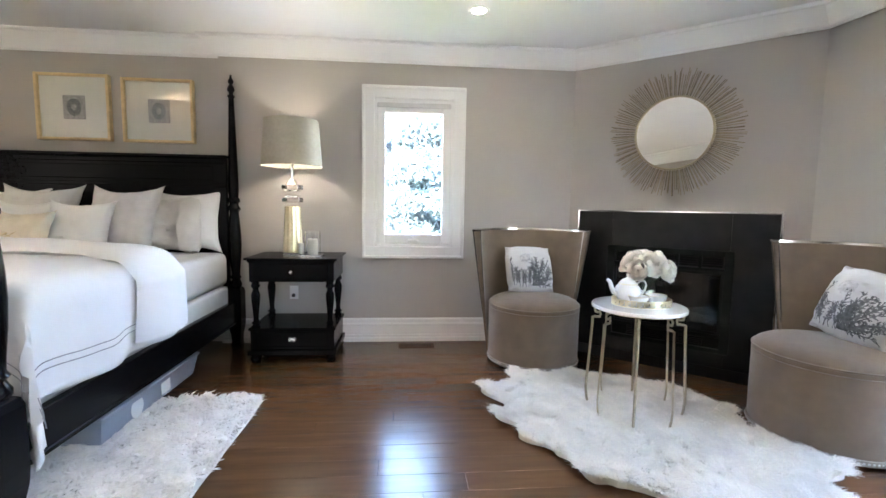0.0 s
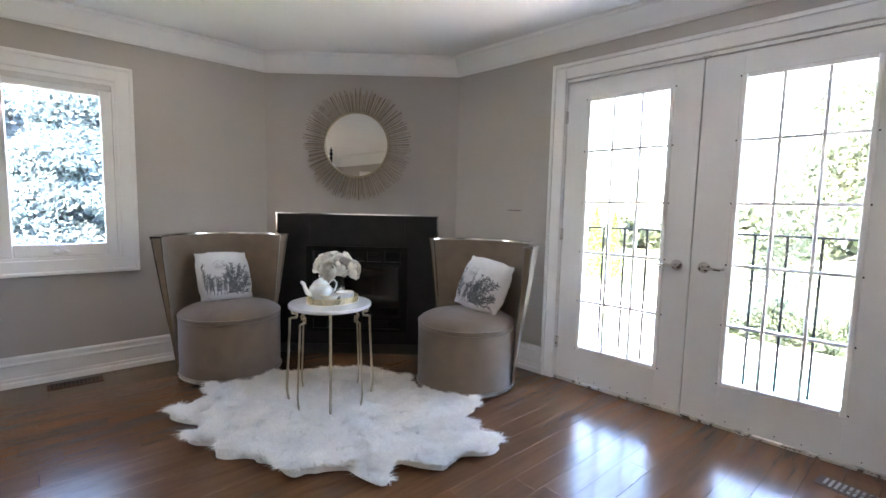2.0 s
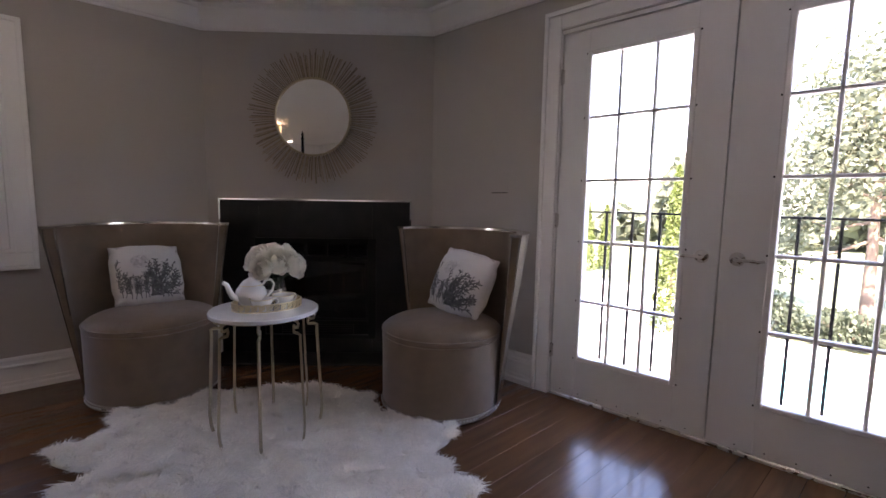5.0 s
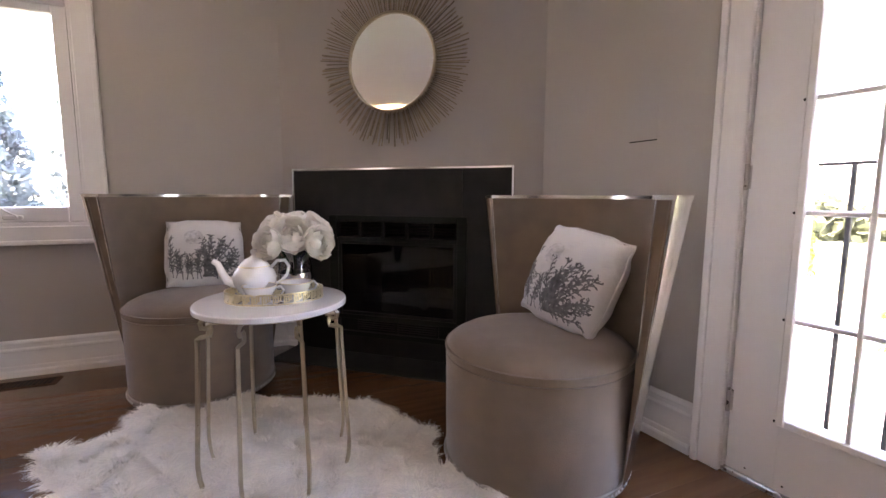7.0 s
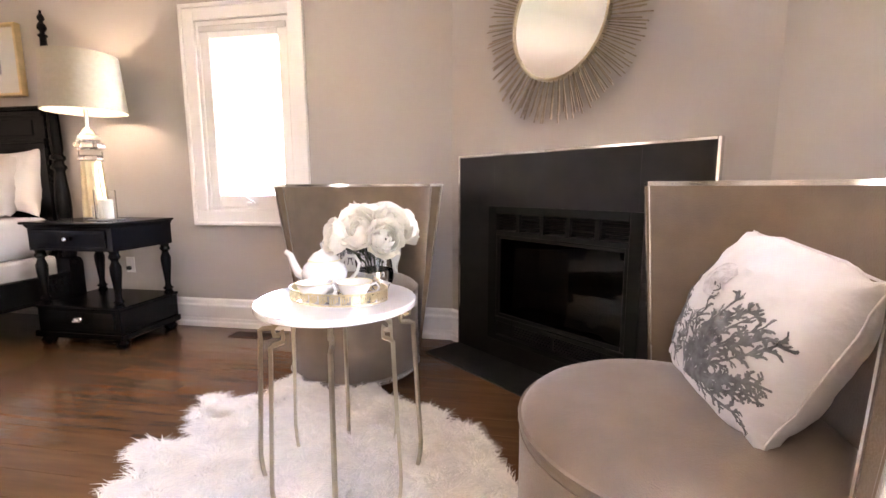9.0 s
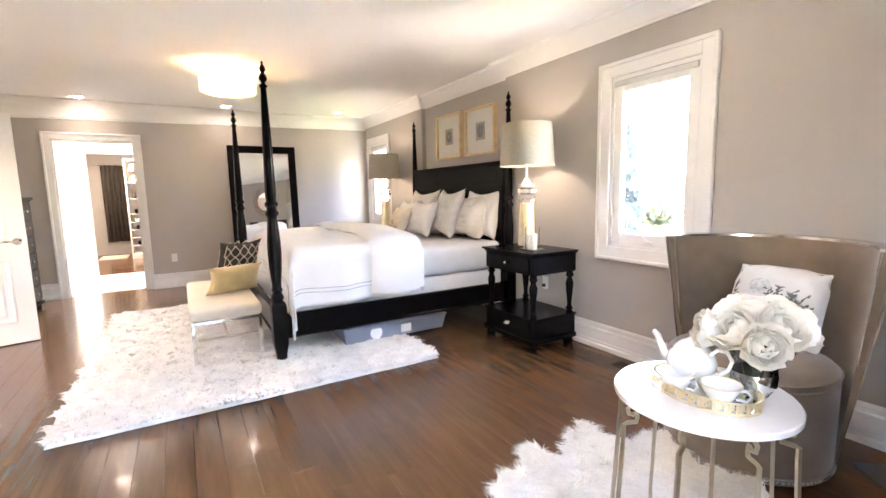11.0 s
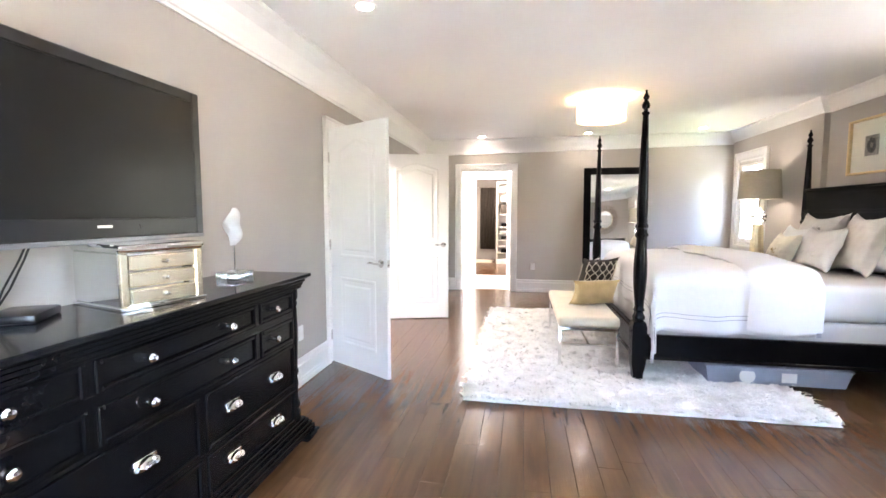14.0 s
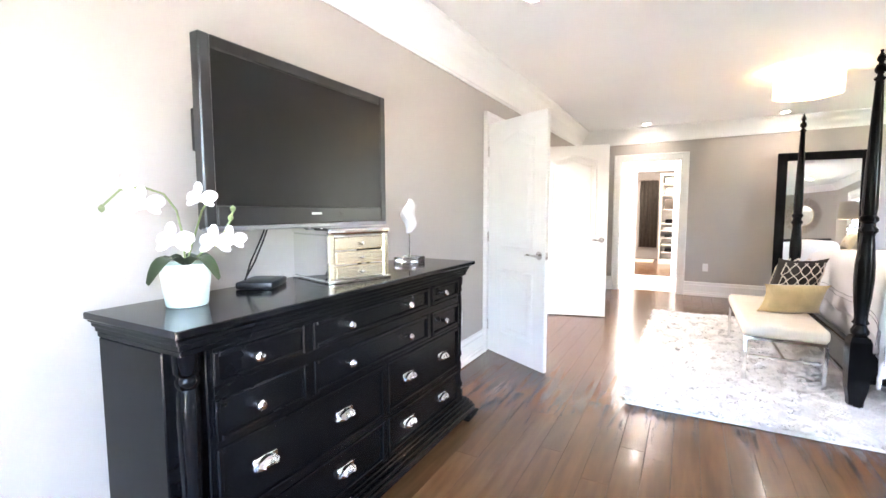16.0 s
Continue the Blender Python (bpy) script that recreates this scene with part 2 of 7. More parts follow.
def tube(bm, pts, r, seg=8, m=None, taper=1.0):
    pts = [Vector(p) for p in pts]
    rows, side = [], None
    for i, p in enumerate(pts):
        d = (pts[min(i + 1, len(pts) - 1)] - pts[max(i - 1, 0)]).normalized()
        if side is None:
            side = d.cross(Vector((0, 0, 1)))
            if side.length < 0.05: side = d.cross(Vector((1, 0, 0)))
        side = (side - d * side.dot(d)).normalized()
        up = d.cross(side)
        rr = r * (1 + (taper - 1) * i / max(1, len(pts) - 1))
        row = []
        for k in range(seg):
            a = 2 * math.pi * k / seg
            v = p + (side * math.cos(a) + up * math.sin(a)) * rr
            row.append(bm.verts.new(m @ v if m is not None else v))
        rows.append(row)
    for a, b in zip(rows, rows[1:]):
        for k in range(seg):
            bm.faces.new((a[k], a[(k + 1) % seg], b[(k + 1) % seg], b[k]))
    bm.faces.new(rows[0]), bm.faces.new(rows[-1])
    return bm


def sweep(bm, path, prof, closed=False, m=None):
    """Runs a profile (into the room, height) along a plan path whose inside is on its left, with mitred corners."""
    pts = [Vector((x, y)) for x, y in path]
    n = len(pts)
    rows = []
    for i, p in enumerate(pts):
        a = pts[(i - 1) % n] if closed or i else None
        b = pts[(i + 1) % n] if closed or i < n - 1 else None
        d0 = (p - a).normalized() if a is not None else (b - p).normalized()
        d1 = (b - p).normalized() if b is not None else d0
        n0, n1 = Vector((-d0.y, d0.x)), Vector((-d1.y, d1.x))
        k = n0 + n1
        k = k / max(0.2, k.dot(n0))
        row = []
        for off, z in prof:
            v = Vector((p.x + k.x * off, p.y + k.y * off, z))
            row.append(bm.verts.new(m @ v if m is not None else v))
        rows.append(row)
    pairs = list(zip(rows, rows[1:])) + ([(rows[-1], rows[0])] if closed else [])
    q = len(prof)
    for a, b in pairs:
        for k in range(q):
            bm.faces.new((a[k], b[k], b[(k + 1) % q], a[(k + 1) % q]))
    if not closed:
        bm.faces.new(rows[0]), bm.faces.new(rows[-1])
    return bm


def cloth_point(u, v, pinch, knob):
    """Where a cushion's cloth point lies: sides drawn in by pinch, blunt corners set off by a dip."""
    dip = lambda q: knob * math.exp(-((abs(q) - 0.74) / 0.13) ** 2)
    blunt = 1 - 0.6 * knob * (u * v) ** 8
    return u * (1 - (pinch * (1 - v * v) + dip(v)) * abs(u) ** 3) * blunt, v * (1 - (pinch * (1 - u * u) + dip(u)) * abs(v) ** 3) * blunt


def cushion(bm, w, h, t, n=14, pinch=0.14, sag=0.0, m=None, seed=0, crease=0.0, knob=0.0):
    """A stuffed cushion standing in its own x-z plane, thick along y, pulled into four corners."""
    grid = {}
    for side in (-1, 1):
        for i in range(n + 1):
            for j in range(n + 1):
                u, v = 2 * i / n - 1, 2 * j / n - 1
                edge = i in (0, n) or j in (0, n)
                key = (0 if edge else side, i, j)
                if key in grid: continue
                px, pz = cloth_point(u, v, pinch, knob)
                th = 0 if edge else ((1 - u ** 2) * (1 - v ** 2)) ** 0.42
                wob = noise.noise(Vector((u * 2.1 + seed, v * 2.1, side * 3 + seed))) * 0.16
                wob += crease * abs(noise.noise(Vector((u * 3.5 + 2 * v, v * 4.5 - u, seed + side))))
                co = Vector((px * w / 2, side * th * t / 2 * (1 + wob), (pz + 1) * h / 2 - sag * (1 - u * u) * max(0, v) * h))
                grid[key] = bm.verts.new(m @ co if m is not None else co)
    for side in (-1, 1):
        for i in range(n):
            for j in range(n):
                q = []
                for a, b in ((i, j), (i + 1, j), (i + 1, j + 1), (i, j + 1)):
                    e = a in (0, n) or b in (0, n)
                    q.append(grid[(0 if e else side, a, b)])
                if len(set(q)) > 2: bm.faces.new(q)
    return bm


def blades(name, pts, nrm, length, width, material, parent, seed=1, lean=1.35, label=""):
    """Many small pile strands in one mesh: each a bent pair of quads."""
    rng = np.random.default_rng(seed)
    k = len(pts)
    ang = np.arctan2(nrm[:, 1], nrm[:, 0]) + rng.normal(0, 0.75, k)
    L = length * rng.uniform(0.6, 1.25, k)
    le = lean * rng.uniform(0.3, 1.2, k)
    d = np.stack([np.cos(ang), np.sin(ang), np.zeros(k)], 1)
    s = np.stack([-np.sin(ang), np.cos(ang), np.zeros(k)], 1) * (width * rng.uniform(0.7, 1.3, k))[:, None]
    mid = pts + d * (L * le * 0.35)[:, None] + nrm * (L * 0.5)[:, None]
    tip = pts + d * (L * le * 0.95)[:, None] + nrm * (L * 0.58)[:, None]
    v = np.stack([pts - s, pts + s, mid + s * 0.8, mid - s * 0.8, tip], 1).reshape(-1, 3)
    base = (np.arange(k) * 5)[:, None]
    quads = (base + np.array([[0, 1, 2, 3]])).tolist()
    tris = (base + np.array([[3, 2, 4]])).tolist()
    me = bpy.data.meshes.new(name)
    me.from_pydata(v.tolist(), [], quads + tris)
    me.materials.append(material)
    ob = new(name, me)
    ob.parent = parent
    ob["kind"] = "stuff"
    if label: ob["label"] = label
    return ob


def plane_frame(p0, p1):
    """Local x runs from p0 to p1 along a wall, local y into the room, z up."""
    d = (Vector(p1) - Vector(p0)).normalized()
    return Matrix(((d.x, -d.y, 0, p0[0]), (d.y, d.x, 0, p0[1]), (0, 0, 1, 0), (0, 0, 0, 1)))


# ---- plan ----
CEIL = 2.54
SW, SE, CR, CL = (-4.25, -0.2), (4.29, -0.2), (3.915, 3.556), (2.63, 4.65)
NICHE = (-0.38, -2.17)
NW = (-4.25, 4.65)
ROOM = [SW, SE, CR, CL, (NICHE[0], 4.65), (NICHE[0], 4.71), (NICHE[1], 4.71), (NICHE[1], 4.65), NW]
F_S, F_E, F_D, F_N, F_W = plane_frame(SW, SE), plane_frame(SE, CR), plane_frame(CR, CL), plane_frame(CL, NW), plane_frame(NW, SW)
LEN_S, LEN_E, LEN_D = 8.54, (Vector(CR) - Vector(SE)).length, (Vector(CL) - Vector(CR)).length
LEN_N, LEN_W = 6.88, 4.85


def wall(name, fr, length, openings, label, top=2.7, thick=0.16, u0=0.0, back=0.0, material=None):
    """openings: (u0, u1, z0, z1) along the wall."""
    bm = bmesh.new()
    u = u0
    for a, b, z0, z1 in sorted(openings):
        bx(bm, u, a, -thick, -back, -0.05, top)
        if z0 > 0.01: bx(bm, a, b, -thick, -back, -0.05, z0)
        bx(bm, a, b, -thick, -back, z1, top)
        u = b
    bx(bm, u, length, -thick, -back, -0.05, top)
    ob = part(name, bm, material or M_WALL, m=fr)
    return tagged(ob, label, "wall", kind="structure")


# east wall: the double glazed doors, measured from the south-east corner
DOOR_H = 2.165
DOOR_A, DOOR_B = 0.925, 0.868
e_hinge = 2.73
E0, E1 = e_hinge - DOOR_A - DOOR_B - 0.006, e_hinge + 0.004
wall("wall_south", F_S, LEN_S, [(-1.97 + 4.25, -0.35 + 4.25, 0, 2.05)], "greige painted wall with a white double doorway")
wall("wall_east", F_E, LEN_E + 0.1, [(E0, E1, 0, DOOR_H + 0.025)], "greige painted wall around tall glazed doors", u0=-0.15)
wall("wall_fireplace", F_D, LEN_D + 0.1, [(0.8776 - 0.422, 0.8776 + 0.422, 0.118, 0.902)], "greige painted angled wall above the fireplace", u0=-0.1)
WIN = (2.63 - 1.566, 2.63 - 0.89, 0.848, 2.106)
WIN2 = (2.63 + 3.32, 2.63 + 4.02, 0.855, 2.1)
wall("wall_north", F_N, 2.63 - NICHE[0], [WIN], "greige painted wall with a narrow window", u0=-0.1)
wall("wall_north_niche", F_N, 2.63 - NICHE[1], [], "shallow greige recess behind the bed", u0=2.63 - NICHE[0], back=0.06)
wall("wall_north_far", F_N, LEN_N + 0.16, [WIN2], "greige painted wall with a narrow window", u0=2.63 - NICHE[1])
wall("wall_west", F_W, LEN_W + 0.16, [(4.65 - 1.30, 4.65 - 0.44, 0, 2.05)], "greige painted wall with a white doorway")

def along(fr, u):
    v = fr @ Vector((u, 0, 0))
    return (v.x, v.y)


bm = bmesh.new()
bx(bm, -4.4, 4.5, -0.35, 4.9, CEIL, CEIL + 0.12)
tagged(part("ceiling", bm, M_CEIL), "smooth white painted ceiling", "ceiling", kind="structure")
crown = [(0, 2.395), (0.012, 2.395), (0.016, 2.41), (0.028, 2.418), (0.05, 2.446), (0.085, 2.492), (0.1, 2.512), (0.118, 2.518), (0.122, 2.532), (0.122, CEIL), (0, CEIL)]
tagged(part("crown_trim", sweep(bmesh.new(), [along(F_E, 0.2)] + ROOM[2:9], crown), M_CEIL), "white coved crown moulding", "moulding", kind="structure")
# the west and south walls have a deeper cove that falls towards the south
cove = [(0, 2.295), (0.012, 2.295), (0.016, 2.31), (0.026, 2.316), (0.032, 2.345), (0.05, 2.39), (0.085, 2.45), (0.13, 2.495), (0.16, 2.512), (0.172, 2.518), (0.176, 2.532), (0.176, CEIL), (0, CEIL)]
bm = sweep(bmesh.new(), [(NW[0], NW[1] - 0.002), SW, along(F_S, LEN_S - 0.15)], cove)
for v in bm.verts:
    if v.co.y > 4: v.co.z = CEIL - (CEIL - v.co.z) * 0.7
tagged(part("cove_trim", bm, M_CEIL), "deep white coved crown moulding", "moulding", kind="structure")


base_prof = [(0, 0), (0.024, 0), (0.024, 0.03), (0.02, 0.038), (0.016, 0.04), (0.016, 0.06), (0.012, 0.065), (0.012, 0.143), (0.018, 0.148), (0.018, 0.158), (0.011, 0.167), (0.011, 0.185), (0.014, 0.19), (0.012, 0.2), (0.004, 0.21), (0, 0.21)]
runs = [
    [along(F_S, 0), along(F_S, 2.19)],
    [along(F_S, 3.99), SE, along(F_E, E0 - 0.115)],
    [along(F_E, E1 + 0.115), CR, along(F_D, 0.165)],
    [along(F_D, 1.59), CL, (NICHE[0], 4.65), (NICHE[0], 4.71), (NICHE[1], 4.71), (NICHE[1], 4.65), NW, along(F_W, 4.65 - 1.392)],
    [along(F_W, 4.65 - 0.35), SW],
]
for r in runs:
    tagged(part("baseboard", sweep(bmesh.new(), r, base_prof), M_TRIM), "tall white stepped baseboard", "baseboard", kind="structure")


def casing(fr, u0, u1, z1, w, name, z0=None, d=0.022):
    """A moulded white casing round an opening: two legs, a head and, for windows, a sill run."""
    bm = bmesh.new()
    for a, b, c, e in ((u0 - w, u0, z0 or 0, z1 + w), (u1, u1 + w, z0 or 0, z1 + w), (u0, u1, z1, z1 + w)) + (((u0 - w, u1 + w, z0 - w, z0),) if z0 else ()):
        bx(bm, a, b, 0, d, c, e, 0.004)
    bead = 0.022
    for a, b, c, e in ((u0 - w - 0.004, u0 - w + bead, (z0 or 0) - (w if z0 else 0), z1 + w), (u1 + w - bead, u1 + w + 0.004, (z0 or 0) - (w if z0 else 0), z1 + w), (u0 - w - 0.004, u1 + w + 0.004, z1 + w - bead, z1 + w + 0.006)) + (((u0 - w - 0.004, u1 + w + 0.004, z0 - w - 0.004, z0 - w + bead),) if z0 else ()):
        bx(bm, a, b, 0.002, d + 0.014, c, e, 0.006, 2)
    ob = part(name, bm, M_TRIM, m=fr)
    return tagged(ob, "white moulded casing", "casing", kind="structure")


# ---- doors and windows ----
casing(F_E, E0, E1, DOOR_H + 0.03, 0.1, "trim_glazed_doors")
casing(F_S, 2.28, 3.9, 2.05, 0.09, "trim_double_door")
casing(F_W, 4.65 - 1.3, 4.65 - 0.44, 2.05, 0.09, "trim_west_door")


def jamb(fr, u0, u1, z1, name, thick=0.16):
    bm = bmesh.new()
    bx(bm, u0, u0 + 0.018, -thick, 0.001, 0, z1)
    bx(bm, u1 - 0.018, u1, -thick, 0.001, 0, z1)
    bx(bm, u0 + 0.018, u1 - 0.018, -thick, 0.001, z1 - 0.018, z1)
    return tagged(part(name, bm, M_TRIM, m=fr), "white door jamb", "jamb", kind="structure")


jamb(F_S, 2.28, 3.9, 2.05, "jamb_double_door")
jamb(F_W, 4.65 - 1.3, 4.65 - 0.44, 2.05, "jamb_west_door")


def lever(parent, m, turn=1, label="brushed nickel lever handle"):
    bm = bmesh.new()
    lathe(bm, [(0.0, 0), (0.032, 0), (0.033, 0.005), (0.027, 0.011), (0.012, 0.014), (0.011, 0.045), (0.0, 0.046)], 24)
    tube(bm, [(0, 0, 0.042), (0.02 * turn, 0, 0.048), (0.05 * turn, 0, 0.047), (0.085 * turn, 0.004, 0.044), (0.112 * turn, -0.004, 0.046)], 0.009, 8, taper=0.75)
    return part("handle", bm, M_NICKEL, parent, label, True, m)


def hinge(parent, x, y, z):
    bm = bmesh.new()
    lathe(bm, [(0, -0.045), (0.007, -0.045), (0.007, 0.045), (0, 0.045)], 8, Matrix.Translation((x, y, z)))
    bx(bm, x - 0.014, x + 0.014, y - 0.012, y - 0.004, z - 0.04, z + 0.04)
    return part("hinge", bm, M_NICKEL, parent, "nickel hinge")


def glazed_door(m, name, hinge_left, W, left, right):
    """A white door with fifteen panes; local x from its left edge, local y into the room."""
    d = thing(name, m, "white glazed door with fifteen panes and a lever handle", "door", "glazed double doors", "structure")
    H, T = DOOR_H, 0.042
    gx0, gx1, gz0, gz1 = left, W - right, 0.262, 2.035
    bm = bmesh.new()
    bx(bm, 0.003, gx0, -T, 0, 0.02, H, 0.002)
    bx(bm, gx1, W - 0.003, -T, 0, 0.02, H, 0.002)
    bx(bm, gx0, gx1, -T, 0, 0.02, gz0, 0)
    bx(bm, gx0, gx1, -T, 0, gz1, H, 0)
    part("door_leaf", bm, M_DOOR, d)
    bm = bmesh.new()
    f = 0.028
    for a, b, c, e in ((gx0 - 0.01, gx0 + f - 0.01, gz0 - 0.01, gz1 + 0.01), (gx1 - f + 0.01, gx1 + 0.01, gz0 - 0.01, gz1 + 0.01), (gx0 + f - 0.01, gx1 - f + 0.01, gz0 - 0.01, gz0 + f - 0.01), (gx0 + f - 0.01, gx1 - f + 0.01, gz1 - f + 0.01, gz1 + 0.01)):
        bx(bm, a, b, -T - 0.008, 0.01, c, e, 0.005)
    part("glazing_frame", bm, M_TRIM, d)
    nx, nz = 3, 5
    cw, ch = (gx1 - gx0) / nx, (gz1 - gz0) / nz
    for i in range(1, nx):
        box("muntin", (gx0 + cw * i - 0.0085, gx0 + cw * i + 0.0085, -0.032, 0.004, gz0 + 0.015, gz1 - 0.015), M_TRIM, d, 0.004)
    for j in range(1, nz):
        box("muntin", (gx0 + 0.015, gx1 - 0.015, -0.03, 0.0025, gz0 + ch * j - 0.0085, gz0 + ch * j + 0.0085), M_TRIM, d, 0.004)
    for i in range(nx):
        for j in range(nz):
            p = box("pane", (gx0 + cw * i + 0.006, gx0 + cw * (i + 1) - 0.006, -0.023, -0.019, gz0 + ch * j + 0.006, gz0 + ch * (j + 1) - 0.006), M_PANE, d, 0)
            p.visible_shadow = False
    for z in (gz0, gz0 + ch, gz0 + 2 * ch, gz0 + 3 * ch, gz0 + 4 * ch, gz1):
        for x in (gx0 - 0.014, gx1 + 0.014):
            part("screw_plug", lathe(bmesh.new(), [(0, 0), (0.005, 0), (0.004, 0.003), (0, 0.003)], 8, Matrix.Translation((x, 0.0, z)) @ Matrix.Rotation(radians(-90), 4, "X")), M_BLACKMETAL, d)
    hx = 0.075 if not hinge_left else W - 0.075
    lever(d, Matrix.Translation((hx, 0, 0.945)) @ Matrix.Rotation(radians(-90), 4, "X"), 1 if not hinge_left else -1)
    for z in (0.28, 1.09, 1.93):
        hinge(d, -0.002 if hinge_left else W + 0.002, 0.006, z)
    bm = bmesh.new()
    for i in range(7):
        lathe(bm, [(0, 0), (0.004, 0), (0, 0.003)], 6, Matrix.Translation((0.09 + i * 0.118, 0.0, 0.045)) @ Matrix.Rotation(radians(-90), 4, "X"))
    part("nail_row", bm, M_BLACKMETAL, d)
    return d


glazed_door(F_E @ Matrix.Translation((E0 + 0.004, -0.01, 0)), "door_1", True, DOOR_A, 0.172, 0.2)
glazed_door(F_E @ Matrix.Translation((E0 + 0.004 + DOOR_A, -0.01, 0)), "door_2", False, DOOR_B, 0.162, 0.162)
bm = bx(bmesh.new(), E0, E1, -0.16, 0.0, -0.02, 0.018, 0.004)
tagged(part("door_sill", bm, M_NICKEL, m=F_E), "worn metal door sill", "sill", kind="structure")
bm = bmesh.new()
bx(bm, E0 + DOOR_A - 0.028, E0 + DOOR_A + 0.012, -0.004, 0.012, DOOR_H - 0.004, DOOR_H + 0.008, 0.002)
tagged(part("door_catch", bm, M_NICKEL, m=F_E), "small metal catch above the glazed doors", "catch", kind="structure")
bm = bx(bmesh.new(), E0, E1, -0.16, 0.001, DOOR_H + 0.006, DOOR_H + 0.026)
bx(bm, E0 + 0.002, E0 + 0.03, -0.1, -0.056, 0.018, DOOR_H + 0.006)
bx(bm, E1 - 0.03, E1 - 0.004, -0.1, -0.056, 0.018, DOOR_H + 0.006)
bx(bm, E0 + DOOR_A - 0.03, E0 + DOOR_A + 0.04, -0.08, -0.056, 0.018, DOOR_H + 0.006)
bx(bm, E0 + 0.03, E1 - 0.03, -0.1, -0.056, DOOR_H - 0.02, DOOR_H + 0.006)
bx(bm, E0 - 0.004, E0 + 0.002, -0.16, 0.001, 0.018, DOOR_H + 0.006)
bx(bm, E1 - 0.004, E1 + 0.002, -0.16, 0.001, 0.018, DOOR_H + 0.006)
tagged(part("jamb_glazed_doors", bm, M_TRIM, m=F_E), "white door jamb", "jamb", kind="structure")


def panel_door(m, name, W, label):
    """White moulded two-panel door, hinged at local x = 0, closed along +x; both faces moulded."""
    d = thing(name, m, label, "door", "white double doors", "structure")
    H, T = 2.04, 0.035
    part("door_leaf", bx(bmesh.new(), 0, W, -T / 2, T / 2, 0.01, H, 0.002), M_DOOR, d)
    for side in (-1, 1):
        for z0, z1, arch in ((0.2, 0.78, 0), (0.95, 1.86, 0.07)):
            bm = bmesh.new()
            x0, x1 = 0.13, W - 0.13
            pts = [(x0, z0), (x1, z0), (x1, z1)]
            if arch:
                pts += [(x1 + (x0 - x1) * i / 12, z1 + arch * math.sin(math.pi * i / 12) ** 1.5) for i in range(1, 12)]
            pts += [(x0, z1)]
            c = Vector((sum(p[0] for p in pts) / len(pts), sum(p[1] for p in pts) / len(pts)))
            rows = []
            for inset, y in ((0, T / 2), (0.006, T / 2 + 0.006), (0.018, T / 2 + 0.006), (0.03, T / 2 + 0.001), (0.06, T / 2 + 0.001), (0.075, T / 2 + 0.007)):
                rows.append([bm.verts.new((px - math.copysign(min(inset, abs(px - c.x)), px - c.x), side * y, pz - math.copysign(min(inset, abs(pz - c.y)), pz - c.y))) for px, pz in pts])
            for a, b in zip(rows, rows[1:]):
                for i in range(len(pts)):
                    j = (i + 1) % len(pts)
                    bm.faces.new((a[i], a[j], b[j], b[i]))
            bm.faces.new(rows[-1])
            part("panel", bm, M_DOOR, d)
        lever(d, Matrix.Translation((W - 0.065, side * T / 2, 0.93)) @ Matrix.Rotation(radians(-90 * side), 4, "X"), -1)
    box("latch_plate", (W - 0.001, W + 0.002, -0.012, 0.012, 0.9, 0.96), M_NICKEL, d, 0)
    for z in (0.25, 1.05, 1.8):
        hinge(d, 0.0, -T / 2 - 0.002, z)
    return d


def door_pose(hx, hy, fx, fy):
    return Matrix.Translation((hx, hy, 0)) @ Matrix.Rotation(math.atan2(fy - hy, fx - hx), 4, "Z")


panel_door(door_pose(-0.335, -0.162, 0.03, 0.458), "door_3", 0.72, "open white moulded door with two panels and a lever handle")
panel_door(door_pose(-1.955, -0.19, -2.16, 0.6), "door_4", 0.785, "open white moulded door standing by its doorway")


